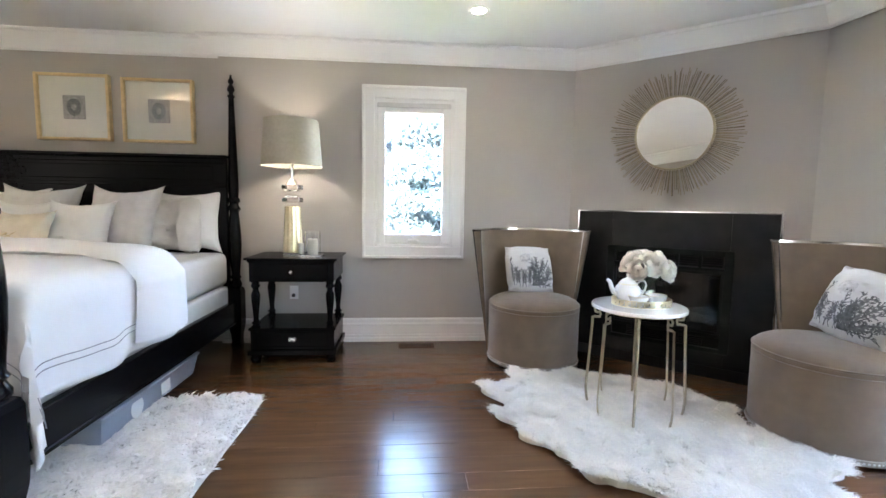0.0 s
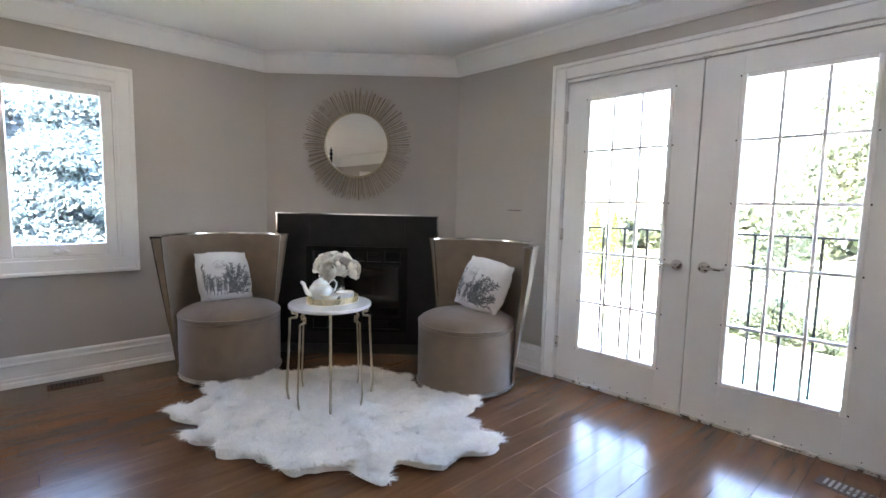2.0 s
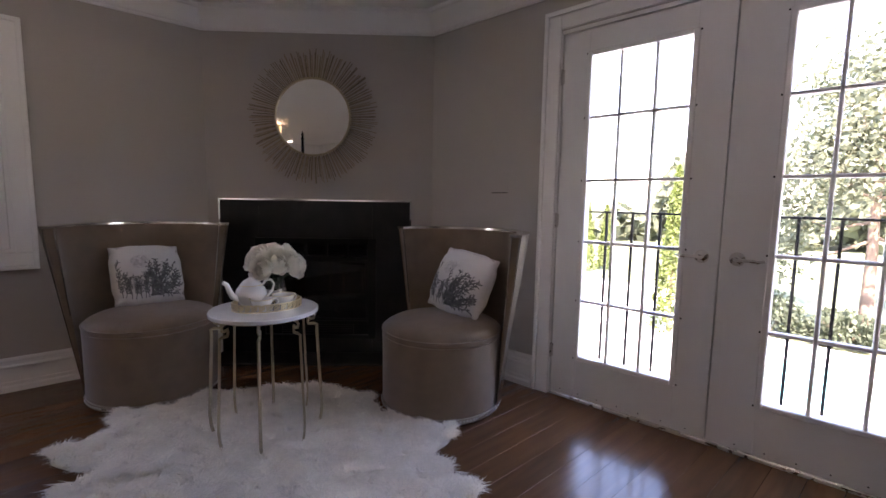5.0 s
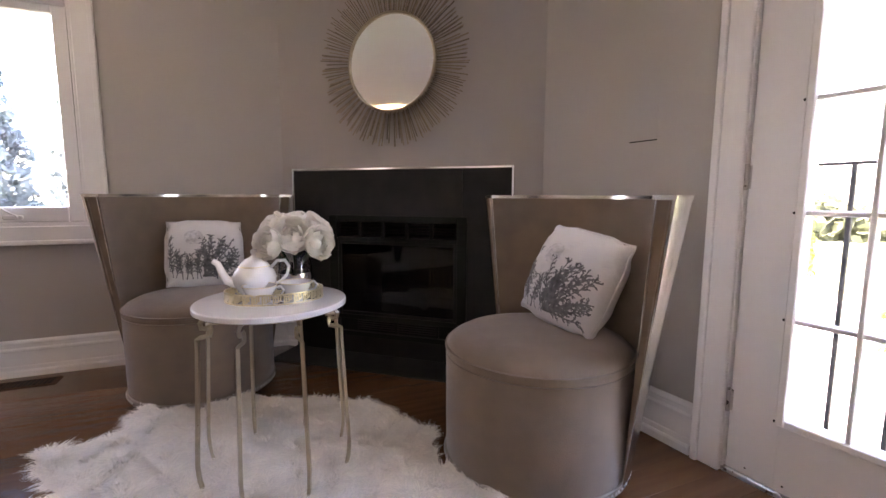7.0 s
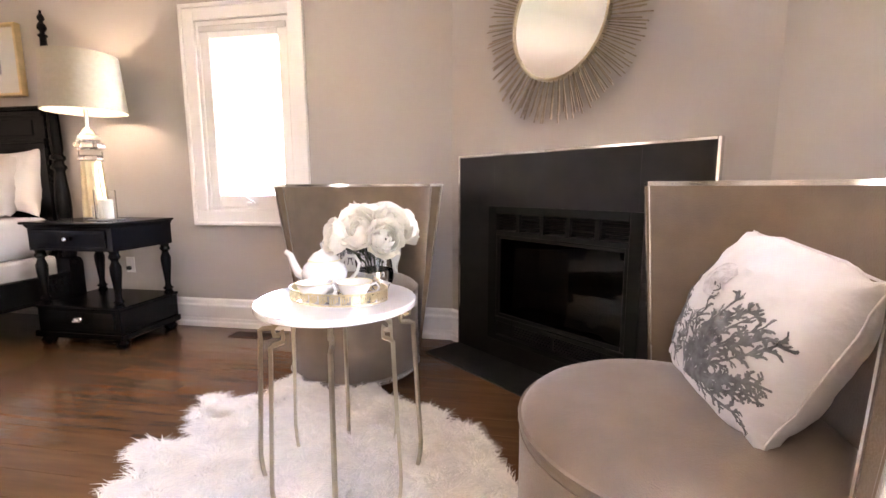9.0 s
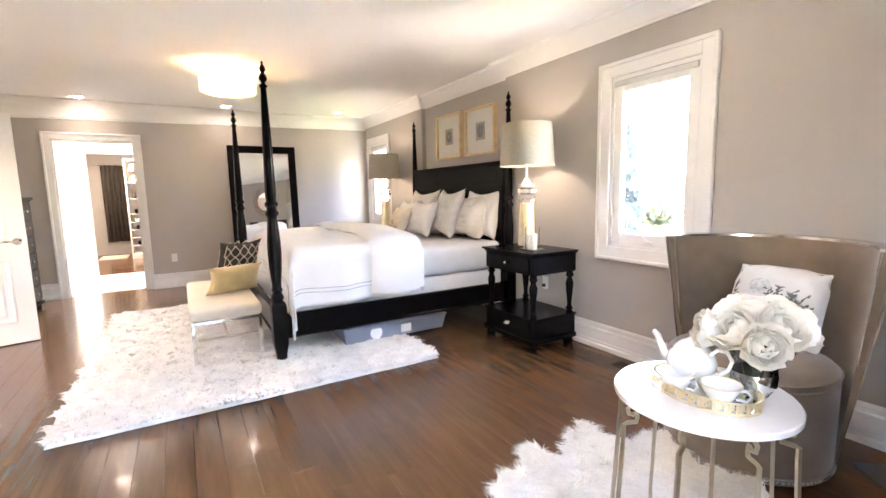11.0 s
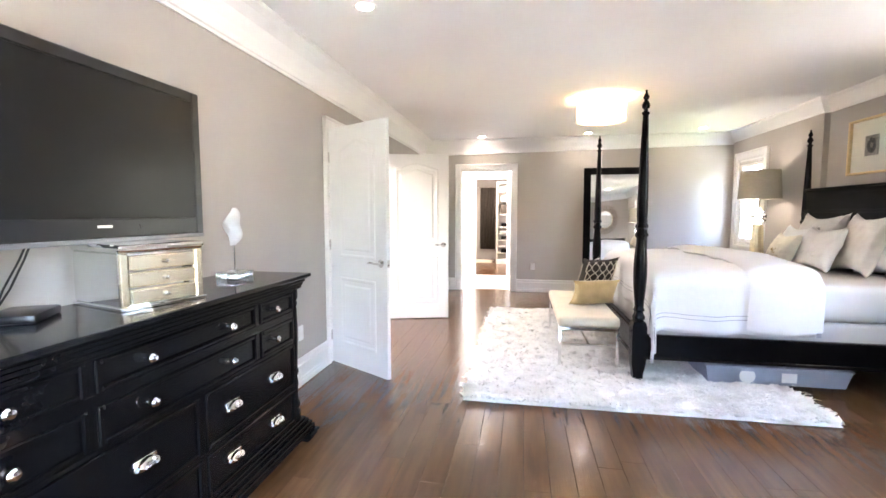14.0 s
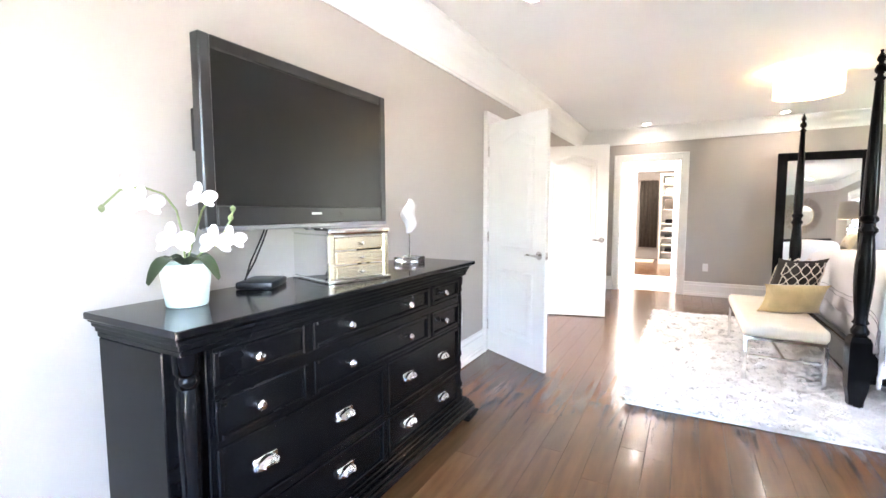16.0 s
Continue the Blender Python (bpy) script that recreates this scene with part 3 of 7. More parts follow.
def window(name, x0, x1, z0, z1, label):
    """A narrow crank-out window in the north wall; local x runs along -x of the room."""
    d = thing(name, F_N, label, "window", "narrow windows", "structure")
    u0, u1 = 2.63 - x1, 2.63 - x0
    bm = bmesh.new()
    for a, b, c, e in ((u0, u0 + 0.02, z0, z1), (u1 - 0.02, u1, z0, z1), (u0 + 0.02, u1 - 0.02, z0, z0 + 0.02), (u0 + 0.02, u1 - 0.02, z1 - 0.03, z1)):
        bx(bm, a, b, -0.15, 0.001, c, e)
    part("window_frame", bm, M_TRIM, d)
    bm = bmesh.new()
    s = 0.072
    a0, a1, c0, c1 = u0 + 0.02, u1 - 0.02, z0 + 0.02, z1 - 0.03
    for a, b, c, e in ((a0, a0 + s, c0, c1), (a1 - s, a1, c0, c1), (a0 + s, a1 - s, c0, c0 + s + 0.015), (a0 + s, a1 - s, c1 - s - 0.01, c1)):
        bx(bm, a, b, -0.06, -0.006, c, e, 0.006)
    part("sash", bm, M_TRIM, d)
    # grey strip stands in for the shade in the reveal above the sash
    box("head_shade_strip", (u0 + 0.022, u1 - 0.022, -0.004, 0.012, z1 - 0.072, z1 - 0.031), M_GREYLINEN, d, 0.006, label="pale grey strip for the shaded reveal at the window head")
    p = box("pane", (a0 + s - 0.004, a1 - s + 0.004, -0.034, -0.028, c0 + s + 0.01, c1 - s - 0.005), M_PANE, d, 0)
    p.visible_shadow = False
    bm = bmesh.new()
    cx = (u0 + u1) / 2
    bx(bm, cx - 0.045, cx + 0.045, -0.008, 0.006, z0 + 0.035, z0 + 0.062, 0.006)
    tube(bm, [(cx - 0.02, 0.004, z0 + 0.05), (cx - 0.02, 0.02, z0 + 0.06), (cx + 0.02, 0.024, z0 + 0.085), (cx + 0.035, 0.024, z0 + 0.1)], 0.006, 6)
    part("crank_handle", bm, M_PLASTICW, d, "white crank handle", True)
    casing(F_N, u0, u1, z1, 0.1, "trim_" + name, z0)
    return d


window("window_1", 0.89, 1.566, 0.848, 2.106, "narrow white crank-out window")
window("window_2", -4.02, -3.32, 0.855, 2.1, "narrow white crank-out window beside the far corner")

# ---- fireplace on the angled wall (local x from the right-hand end of that wall) ----
S0, S1 = LEN_D - 0.1 - 1.42, LEN_D - 0.1
fire = thing("fireplace", F_D, "black stone fireplace with a metal gas insert and silver edge", "fireplace")
ic = (S0 + S1) / 2
ix0, ix1 = ic - 0.455, ic + 0.455
IW = ix1 - ix0 - 0.12
for a, b, c, e in ((S0, ix0 + 0.03, 0, 1.18), (ix1 - 0.03, S1, 0, 1.18), (ix0 + 0.0305, ix1 - 0.0305, 0.87, 1.18), (ix0 + 0.0305, ix1 - 0.0305, 0, 0.14)):
    part("stone_slab", bx(bmesh.new(), a, b, -0.02, 0.02, c, e), M_BLACKTILE, fire)
bm = bmesh.new()
bx(bm, S0 - 0.014, S0, -0.01, 0.026, 0, 1.194, 0.002)
bx(bm, S1, S1 + 0.014, -0.01, 0.026, 0, 1.194, 0.002)
bx(bm, S0, S1, -0.01, 0.026, 1.18, 1.194, 0.002)
part("edge_strip", bm, M_CHROME, fire, "bright silver edge strip")
bm = bmesh.new()
for a, b, c, e in ((ix0, ix0 + 0.06, 0.12, 0.9), (ix1 - 0.06, ix1, 0.12, 0.9), (ix0 + 0.06, ix1 - 0.06, 0.858, 0.9), (ix0 + 0.06, ix1 - 0.06, 0.738, 0.764), (ix0 + 0.06, ix1 - 0.06, 0.12, 0.15), (ix0 + 0.06, ix1 - 0.06, 0.235, 0.262)):
    bx(bm, a, b, -0.03, 0.034, c, e, 0.003)
for i in range(1, 5):
    x = ix0 + 0.06 + IW * i / 5
    bx(bm, x - 0.011, x + 0.011, -0.03, 0.031, 0.764, 0.858, 0)
part("insert_frame", bm, M_BLACKMETAL, fire, "matt black metal insert frame")
for i in range(5):
    for k in range(5):
        x = ix0 + 0.06 + IW * i / 5
        bm = bx(bmesh.new(), x + 0.012, x + IW / 5 - 0.012, -0.02, -0.002, -0.003, 0.003, 0, m=Matrix.Translation((0, 0.016, 0.776 + k * 0.018)) @ Matrix.Rotation(radians(-30), 4, "X"))
        part("louvre", bm, M_BLACKMETAL, fire)
bm = bx(bmesh.new(), ix0 + 0.06, ix1 - 0.06, -0.02, 0.004, 0.15, 0.235)
part("lower_panel", bm, M_BLACKMETAL, fire)
for i in range(2):
    bm = bmesh.new()
    for k in range(5):
        bx(bm, ic - 0.27 + 0.28 * i, ic - 0.01 + 0.28 * i, 0.004, 0.016, 0.162 + k * 0.014, 0.168 + k * 0.014)
    bx(bm, ic - 0.28 + 0.28 * i, ic - 0.27 + 0.28 * i, 0.004, 0.018, 0.155, 0.232)
    bx(bm, ic - 0.01 + 0.28 * i, ic + 0.28 * i, 0.004, 0.018, 0.155, 0.232)
    part("lower_vent", bm, M_BLACKMETAL, fire)
bm = bmesh.new()
for a, b, c, e in ((ix0 + 0.06, ix0 + 0.08, 0.262, 0.738), (ix1 - 0.08, ix1 - 0.06, 0.262, 0.738), (ix0 + 0.08, ix1 - 0.08, 0.718, 0.738), (ix0 + 0.08, ix1 - 0.08, 0.262, 0.282)):
    bx(bm, a, b, -0.01, 0.03, c, e, 0.004)
part("glass_frame", bm, M_BLACKMETAL, fire)
part("fire_glass", bx(bmesh.new(), ix0 + 0.07, ix1 - 0.07, 0.008, 0.012, 0.27, 0.73), thin_glass("smoked_glass", (0.4, 0.38, 0.37), 0.035), fire, "dark smoked glass")
for a, b, c, e, z0, z1 in ((0.035, 0.035, -0.4, -0.39, 0.12, 0.9), (0.045, 0.045, -0.389, -0.03, 0.245, 0.26), (0.045, 0.045, -0.389, -0.03, 0.742, 0.752), (0.045, 0.045, -0.389, -0.03, 0.12, 0.13), (0.045, 0.045, -0.389, -0.03, 0.89, 0.9)):
    part("firebox_panel", bx(bmesh.new(), ix0 + a, ix1 - b, c, e, z0, z1), M_FIREBRICK, fire)
for a in (ix0 + 0.035, ix1 - 0.044):
    part("firebox_panel", bx(bmesh.new(), a, a + 0.009, -0.389, -0.03, 0.12, 0.9), M_FIREBRICK, fire)
M_LOG = mat("charred_log", (0.09, 0.06, 0.045), 0.9, var=0.5, scale=25, bump=0.6, bscale=40)
for (a, b) in (((ix0 + 0.12, -0.2, 0.32), (ix1 - 0.14, -0.16, 0.33)), ((ix0 + 0.2, -0.26, 0.37), (ix1 - 0.2, -0.1, 0.4)), ((ix0 + 0.3, -0.1, 0.32), (ix1 - 0.3, -0.26, 0.42))):
    pts = [Vector(a).lerp(Vector(b), i / 6) + Vector((0, noise.noise(Vector((i, a[0] * 9, 0))) * 0.02, noise.noise(Vector((i, a[1] * 9, 4))) * 0.02)) for i in range(7)]
    part("log", tube(bmesh.new(), pts, 0.035, 9, taper=0.8), M_LOG, fire, "charred ceramic log", True)
bm = bx(bmesh.new(), S0 - 0.02, S1 + 0.02, 0.021, 0.29, 0.0, 0.009, 0.002)
tagged(part("hearth_floor", bm, M_BLACKTILE, m=F_D), "black stone hearth set into the floor", "hearth", kind="structure")

# ---- sunburst mirror ----
sun_m = thing("sunburst_mirror", F_D @ Matrix.Translation((ic, 0.022, 1.79)) @ Matrix.Rotation(radians(-3.2), 4, "Z") @ Matrix.Rotation(radians(-90), 4, "X"), "round wall mirror with a burst of thin driftwood sticks", "mirror")
M_STICK = mat("weathered_champagne_sticks", (0.27, 0.22, 0.165), 0.45, metal=0.35, var=0.25, scale=30, rand=0.3)
part("mirror_glass", lathe(bmesh.new(), [(0, 0.034), (0.272, 0.034), (0.272, 0.02), (0, 0.02)], 64), M_MIRROR, sun_m, "clear round mirror glass", True)
part("rim", lathe(bmesh.new(), [(0.268, 0.02), (0.268, 0.04), (0.274, 0.046), (0.283, 0.042), (0.286, 0.02)], 64), M_CHAMP, sun_m, "thin champagne metal rim", True)
rs = random.Random(4)
sticks = []
for v in range(4):
    bm = bmesh.new()
    L = (0.19, 0.21, 0.165, 0.195)[v]
    bx(bm, 0, L, -0.0023, 0.0023, -0.0025, 0.0025)
    for vert in bm.verts:
        if vert.co.x > L / 2: vert.co.y *= 1.2
    sticks.append(bm)
meshes = []
for v, bm in enumerate(sticks):
    me = bpy.data.meshes.new("stick")
    bm.to_mesh(me), bm.free()
    me.materials.append(M_STICK)
    meshes.append(me)
for k in range(190):
    ob = new("stick", meshes[rs.randrange(4)])
    ob.parent = sun_m
    a = 2 * math.pi * k / 190 + rs.uniform(-0.012, 0.012)
    ob.matrix_basis = Matrix.Rotation(a, 4, "Z") @ Matrix.Translation((0.27, 0, 0.012 + 0.012 * (k % 3))) @ Matrix.Rotation(rs.uniform(-0.09, 0.0), 4, "Y")

# ---- curved-back chairs ----


def barrel_chair(m):
    d = thing("slipper_chair", m, "taupe velvet barrel chair with flared curved back and nailhead trim", "chair", "taupe chairs by the fireplace")
    R = 0.345
    prof = [(0.0, 0.03), (R - 0.01, 0.03), (R, 0.05), (R + 0.002, 0.2), (R + 0.002, 0.38), (R + 0.004, 0.435)]
    part("seat_drum", lathe(bmesh.new(), prof + [(0.0, 0.435)], 48), M_TAUPE, d, smooth=True)
    part("seat_cushion", lathe(bmesh.new(), [(0, 0.437), (R + 0.002, 0.437), (R + 0.004, 0.45), (R - 0.002, 0.468), (R - 0.016, 0.486), (R - 0.05, 0.504), (R - 0.12, 0.518), (R - 0.22, 0.526), (0.0, 0.53)], 48), M_TAUPE, d, smooth=True)
    part("piping", lathe(bmesh.new(), [(R + 0.002, 0.457), (R + 0.007, 0.459), (R + 0.007, 0.466), (R - 0.001, 0.468)], 48), M_TAUPE, d, smooth=True)
    part("base_band", lathe(bmesh.new(), [(R, 0.026), (R + 0.006, 0.026), (R + 0.006, 0.052), (R, 0.054)], 48), mat("dull_braid", (0.3, 0.26, 0.22), 0.6, var=0.1, scale=40) if "dull_braid" not in bpy.data.materials else bpy.data.materials["dull_braid"], d, "braided nail trim band", True)
    bm = bmesh.new()
    for k in range(110):
        a = 2 * math.pi * k / 110
        mm = Matrix.Rotation(a, 4, "Z") @ Matrix.Translation((R + 0.006, 0, 0.039)) @ Matrix.Rotation(radians(90), 4, "Y")
        lathe(bm, [(0.0065, 0), (0.0045, 0.0035), (0, 0.005)], 6, mm)
    ob = part("nailheads", bm, M_NICKEL, d, "row of small nickel nailheads", True)
    ob["kind"] = "stuff"
    part("plinth", lathe(bmesh.new(), [(0, 0.0), (R - 0.05, 0.0), (R - 0.05, 0.03), (0, 0.03)], 32), M_BLACKMETAL, d, "dark recessed base")
    # the back: a flared shell from hip to hip; the chair faces local -y
    def rim(z):
        f = max(0.0, (z - 0.06) / 0.96)
        return R + 0.005 + 0.074 * f, 80 - 7 * (1 - f), 0.08 + 0.92 * f

    def shell(off0, off1, z0, z1, lap=0.0):
        bm = bmesh.new()
        n, rows = 40, []
        zs = [z0 + (z1 - z0) * k / 6 for k in range(7)]
        for side in (0, 1):
            for z in (zs if side == 0 else zs[::-1]):
                r, h, q = rim(z)
                r, h = r + q * (off0 if side == 0 else off1), h + lap
                rows.append([bm.verts.new((r * math.sin(radians(-h + 2 * h * i / n)), r * math.cos(radians(-h + 2 * h * i / n)), z)) for i in range(n + 1)])
        k = len(rows)
        for q in range(k):
            a, b = rows[q], rows[(q + 1) % k]
            for i in range(n): bm.faces.new((a[i], a[i + 1], b[i + 1], b[i]))
        for i in (0, n): bm.faces.new([row[i] for row in rows])
        return bm
    part("backrest", shell(0.0, 0.056, 0.06, 1.012), M_TAUPE, d, smooth=True)
    part("outer_cladding", shell(0.0565, 0.066, 0.05, 1.012, 1.2), M_SATIN, d, "bright silver outer face of the back", True)
    part("top_edge", shell(-0.003, 0.068, 1.0125, 1.026, 1.3), M_SATIN, d, "bright silver top edge", True)
    for s in (-1, 1):
        for off in (0.006, 0.05):
            pts = []
            for k in range(9):
                z = 0.52 + 0.49 * k / 8
                r, h, q = rim(z)
                pts.append(((r + off * q) * math.sin(radians(h + 0.35) * s), (r + off * q) * math.cos(radians(h + 0.35)), z))
            part("welt", tube(bmesh.new(), pts, 0.004, 6), M_SATIN if off < 0.01 else M_TAUPE, d, smooth=True)
    return d


def facing(x, y, deg):
    """Chairs face local -y; deg is the heading of that side."""
    return Matrix.Translation((x, y, 0)) @ Matrix.Rotation(radians(deg + 90), 4, "Z")


chair = barrel_chair(facing(2.165, 4.11, -87))
copy_thing(chair, facing(3.415, 2.865, 185))


def coral_cushion(m, seed, w=0.4):
    d = thing("cushion", m, "white cotton cushion printed with grey sea coral", "cushion", "coral cushions on the chairs")
    body = part("cover", cushion(bmesh.new(), w, w, 0.2, 26, 0.02, seed=seed, crease=0.22, knob=0.085), M_WHITECLOTH, d, smooth=True)
    rr = random.Random(seed)
    bm = bmesh.new()

    def surf(u, v):
        px, pz = cloth_point(u, v, 0.02, 0.085)
        th = (max(0.0, 1 - u * u) * max(0.0, 1 - v * v)) ** 0.42
        wob = noise.noise(Vector((u * 2.1 + seed, v * 2.1, -3 + seed))) * 0.16
        wob += 0.22 * abs(noise.noise(Vector((u * 3.5 + 2 * v, v * 4.5 - u, seed - 1))))
        return Vector((px * w / 2, -th * 0.2 / 2 * (1 + wob) - 0.0035, (pz + 1) * w / 2))

    def ribbon(u, v, a, ln, wd, n, bend=0.0):
        pts, prev = [(u, v, a)], None
        for i in range(n):
            a += rr.uniform(-0.14, 0.14) + bend
            u, v = u + math.cos(a) * ln / n, v + math.sin(a) * ln / n
            pts.append((u, v, a))
        for i, (pu, pv, pa) in enumerate(pts):
            if max(abs(pu), abs(pv)) > 0.9: break
            w = wd * (1 - 0.35 * i / n) * rr.uniform(0.8, 1.25)
            q = (bm.verts.new(surf(pu - math.sin(pa) * w, pv + math.cos(pa) * w)), bm.verts.new(surf(pu + math.sin(pa) * w, pv - math.cos(pa) * w)))
            if prev: bm.faces.new((prev[0], prev[1], q[1], q[0]))
            prev = q
        return pts

    def coral(u, v, a, ln, wd, n=9):
        """A main stem set with short knobbly twigs, thicker towards its tip."""
        for i, (pu, pv, pa) in enumerate(ribbon(u, v, a, ln, wd, n, rr.uniform(-0.03, 0.03))):
            if i < 2: continue
            for side in (-1, 1):
                if rr.random() < 0.18: continue
                for tu, tv, ta in ribbon(pu, pv, pa + side * rr.uniform(0.45, 0.9), rr.uniform(0.07, 0.12), wd * 0.95, 3)[1:]:
                    ribbon(tu, tv, ta + rr.choice((-1, 1)) * rr.uniform(0.5, 1.1), rr.uniform(0.03, 0.06), wd * 0.8, 2)

    for k in range(18):
        coral(0.02 + rr.uniform(-0.1, 0.1), -0.8, radians(10 + 5.6 * k), rr.uniform(0.62, 0.85) + 0.36 * math.sin(math.pi * k / 17), 0.017)
    for u, v, a, ln in ((-0.8, -0.8, 95, 0.75), (-0.72, -0.82, 80, 0.6), (-0.55, -0.85, 100, 0.62), (-0.45, -0.85, 78, 0.66), (-0.3, -0.85, 104, 0.6), (-0.2, -0.85, 84, 0.7), (-0.85, -0.45, 84, 0.8), (-0.62, -0.6, 110, 0.5), (-0.1, -0.85, 112, 0.65)):
        coral(u, v, radians(a), ln, 0.0125)
    part("coral_print", bm, M_INK, d, "grey branching coral print")
    bm = bmesh.new()
    for k in range(5):
        r = 0.05 + 0.045 * k
        tube(bm, [surf(-0.28 + r * math.cos(t), 0.3 + r * math.sin(t) * 0.95) for t in [2 * math.pi * q / 28 for q in range(26)]], 0.0011, 4)
    hub = bm.verts.new(surf(-0.28, 0.3))
    rings = [[bm.verts.new(surf(-0.28 + r * math.cos(2 * math.pi * q / 28), 0.3 + r * 0.95 * math.sin(2 * math.pi * q / 28)) + Vector((0, 0.001, 0))) for q in range(28)] for r in (0.08, 0.16, 0.235)]
    for q in range(28):
        bm.faces.new((hub, rings[0][q], rings[0][(q + 1) % 28]))
        for a, b in zip(rings, rings[1:]): bm.faces.new((a[q], b[q], b[(q + 1) % 28], a[(q + 1) % 28]))
    part("shell_print", bm, M_PALEINK, d, "pale grey shell print")
    part("seam", tube(bmesh.new(), [surf(0.999 * math.copysign(min(1, abs(math.cos(t)) * 1.42), math.cos(t)), 0.999 * math.copysign(min(1, abs(math.sin(t)) * 1.42), math.sin(t))) + Vector((0, 0.0035, 0)) for t in [2 * math.pi * k / 40 for k in range(41)]], 0.003, 5), M_WHITECLOTH, d)
    return d


def lean_pose(x, y, z, heading, back, roll=0):
    return Matrix.Translation((x, y, z)) @ Matrix.Rotation(radians(heading + 90), 4, "Z") @ Matrix.Rotation(radians(-back), 4, "X") @ Matrix.Rotation(radians(roll), 4, "Y")


coral_cushion(lean_pose(2.18, 4.235, 0.515, -84, 26, 2), 3)
coral_cushion(lean_pose(3.49, 2.875, 0.522, 191, 24, 9), 8)

# ---- side table with Greek-key legs ----
TZ = 0.66
table = thing("side_table", Matrix.Translation((2.485, 3.135, 0)) @ Matrix.Diagonal((0.93, 0.93, 1, 1)), "round white marble side table on champagne metal legs", "table")
part("tabletop", lathe(bmesh.new(), [(0, TZ - 0.022), (0.265, TZ - 0.022), (0.272, TZ - 0.018), (0.272, TZ - 0.004), (0.268, TZ), (0, TZ)], 64), M_MARBLE, table, "white marble top", True)
part("top_ring", lathe(bmesh.new(), [(0.2, TZ - 0.03), (0.24, TZ - 0.03), (0.24, TZ - 0.0225), (0.2, TZ - 0.0225)], 48), M_CHAMP, table, "champagne metal ring")
leg_bm = bmesh.new()
key = [(0.215, TZ - 0.03), (0.238, TZ - 0.033), (0.25, TZ - 0.045), (0.246, TZ - 0.062), (0.23, TZ - 0.066), (0.218, TZ - 0.058), (0.216, TZ - 0.075), (0.218, TZ - 0.09), (0.25, TZ - 0.092), (0.262, TZ - 0.096), (0.262, TZ - 0.13)]
key += [(0.262 + 0.003 * k, TZ - 0.13 - 0.055 * k) for k in range(1, 6)] + [(0.281, 0.2), (0.284, 0.14), (0.28, 0.09), (0.272, 0.055), (0.263, 0.035), (0.262, 0.029)]
tube(leg_bm, [(r, 0, z) for r, z in key], 0.0082, 4)
leg = part("leg", leg_bm, M_CHAMP, table)
leg.matrix_basis = Matrix.Rotation(radians(18), 4, "Z")
for k in range(1, 8):
    o = new("leg", leg.data)
    o.parent = table
    o.matrix_basis = Matrix.Rotation(radians(18 + 45 * k), 4, "Z")

# ---- tea tray on the side table ----
tray = thing("tray", Matrix.Translation((2.495, 3.125, TZ)), "oval gold tray with a pierced Greek-key rail", "tray")
EL = Matrix.Diagonal((1.0, 0.72, 1, 1))
TA = radians(-8)
TR = Matrix.Rotation(TA, 4, "Z") @ EL
part("tray_base", lathe(bmesh.new(), [(0, 0.0), (0.158, 0.0), (0.16, 0.004), (0.15, 0.006), (0, 0.006)], 48, TR), M_MIRROR, tray, "mirrored tray base", True)
part("rail", lathe(bmesh.new(), [(0.158, 0.036), (0.163, 0.036), (0.163, 0.041), (0.158, 0.041)], 48, TR), M_GOLD, tray)
part("rail", lathe(bmesh.new(), [(0.158, 0.004), (0.163, 0.004), (0.163, 0.009), (0.158, 0.009)], 48, TR), M_GOLD, tray)
bm = bmesh.new()
for k in range(30):
    for dx, z0, z1 in ((-0.011, 0.007, 0.038), (-0.004, 0.014, 0.031), (0.004, 0.014, 0.038), (0.011, 0.02, 0.038)):
        a = 2 * math.pi * k / 30 + dx / 0.16
        p = TR @ Vector((0.1605 * math.cos(a), 0.1605 * math.sin(a), 0))
        bx(bm, -0.0022, 0.0022, -0.0015, 0.0015, z0, z1, m=Matrix.Translation(p) @ Matrix.Rotation(a + TA + radians(90), 4, "Z"))
    for da0, z in ((-0.004, 0.014), (-0.004, 0.031), (0.0075, 0.02)):
        a = 2 * math.pi * k / 30 + da0 / 0.16
        p = TR @ Vector((0.1605 * math.cos(a), 0.1605 * math.sin(a), 0))
        bx(bm, -0.006, 0.006, -0.0014, 0.0014, z - 0.0018, z + 0.0018, m=Matrix.Translation(p) @ Matrix.Rotation(a + TA + radians(90), 4, "Z"))
part("greek_key_fret", bm, M_GOLD, tray)["kind"] = "stuff"


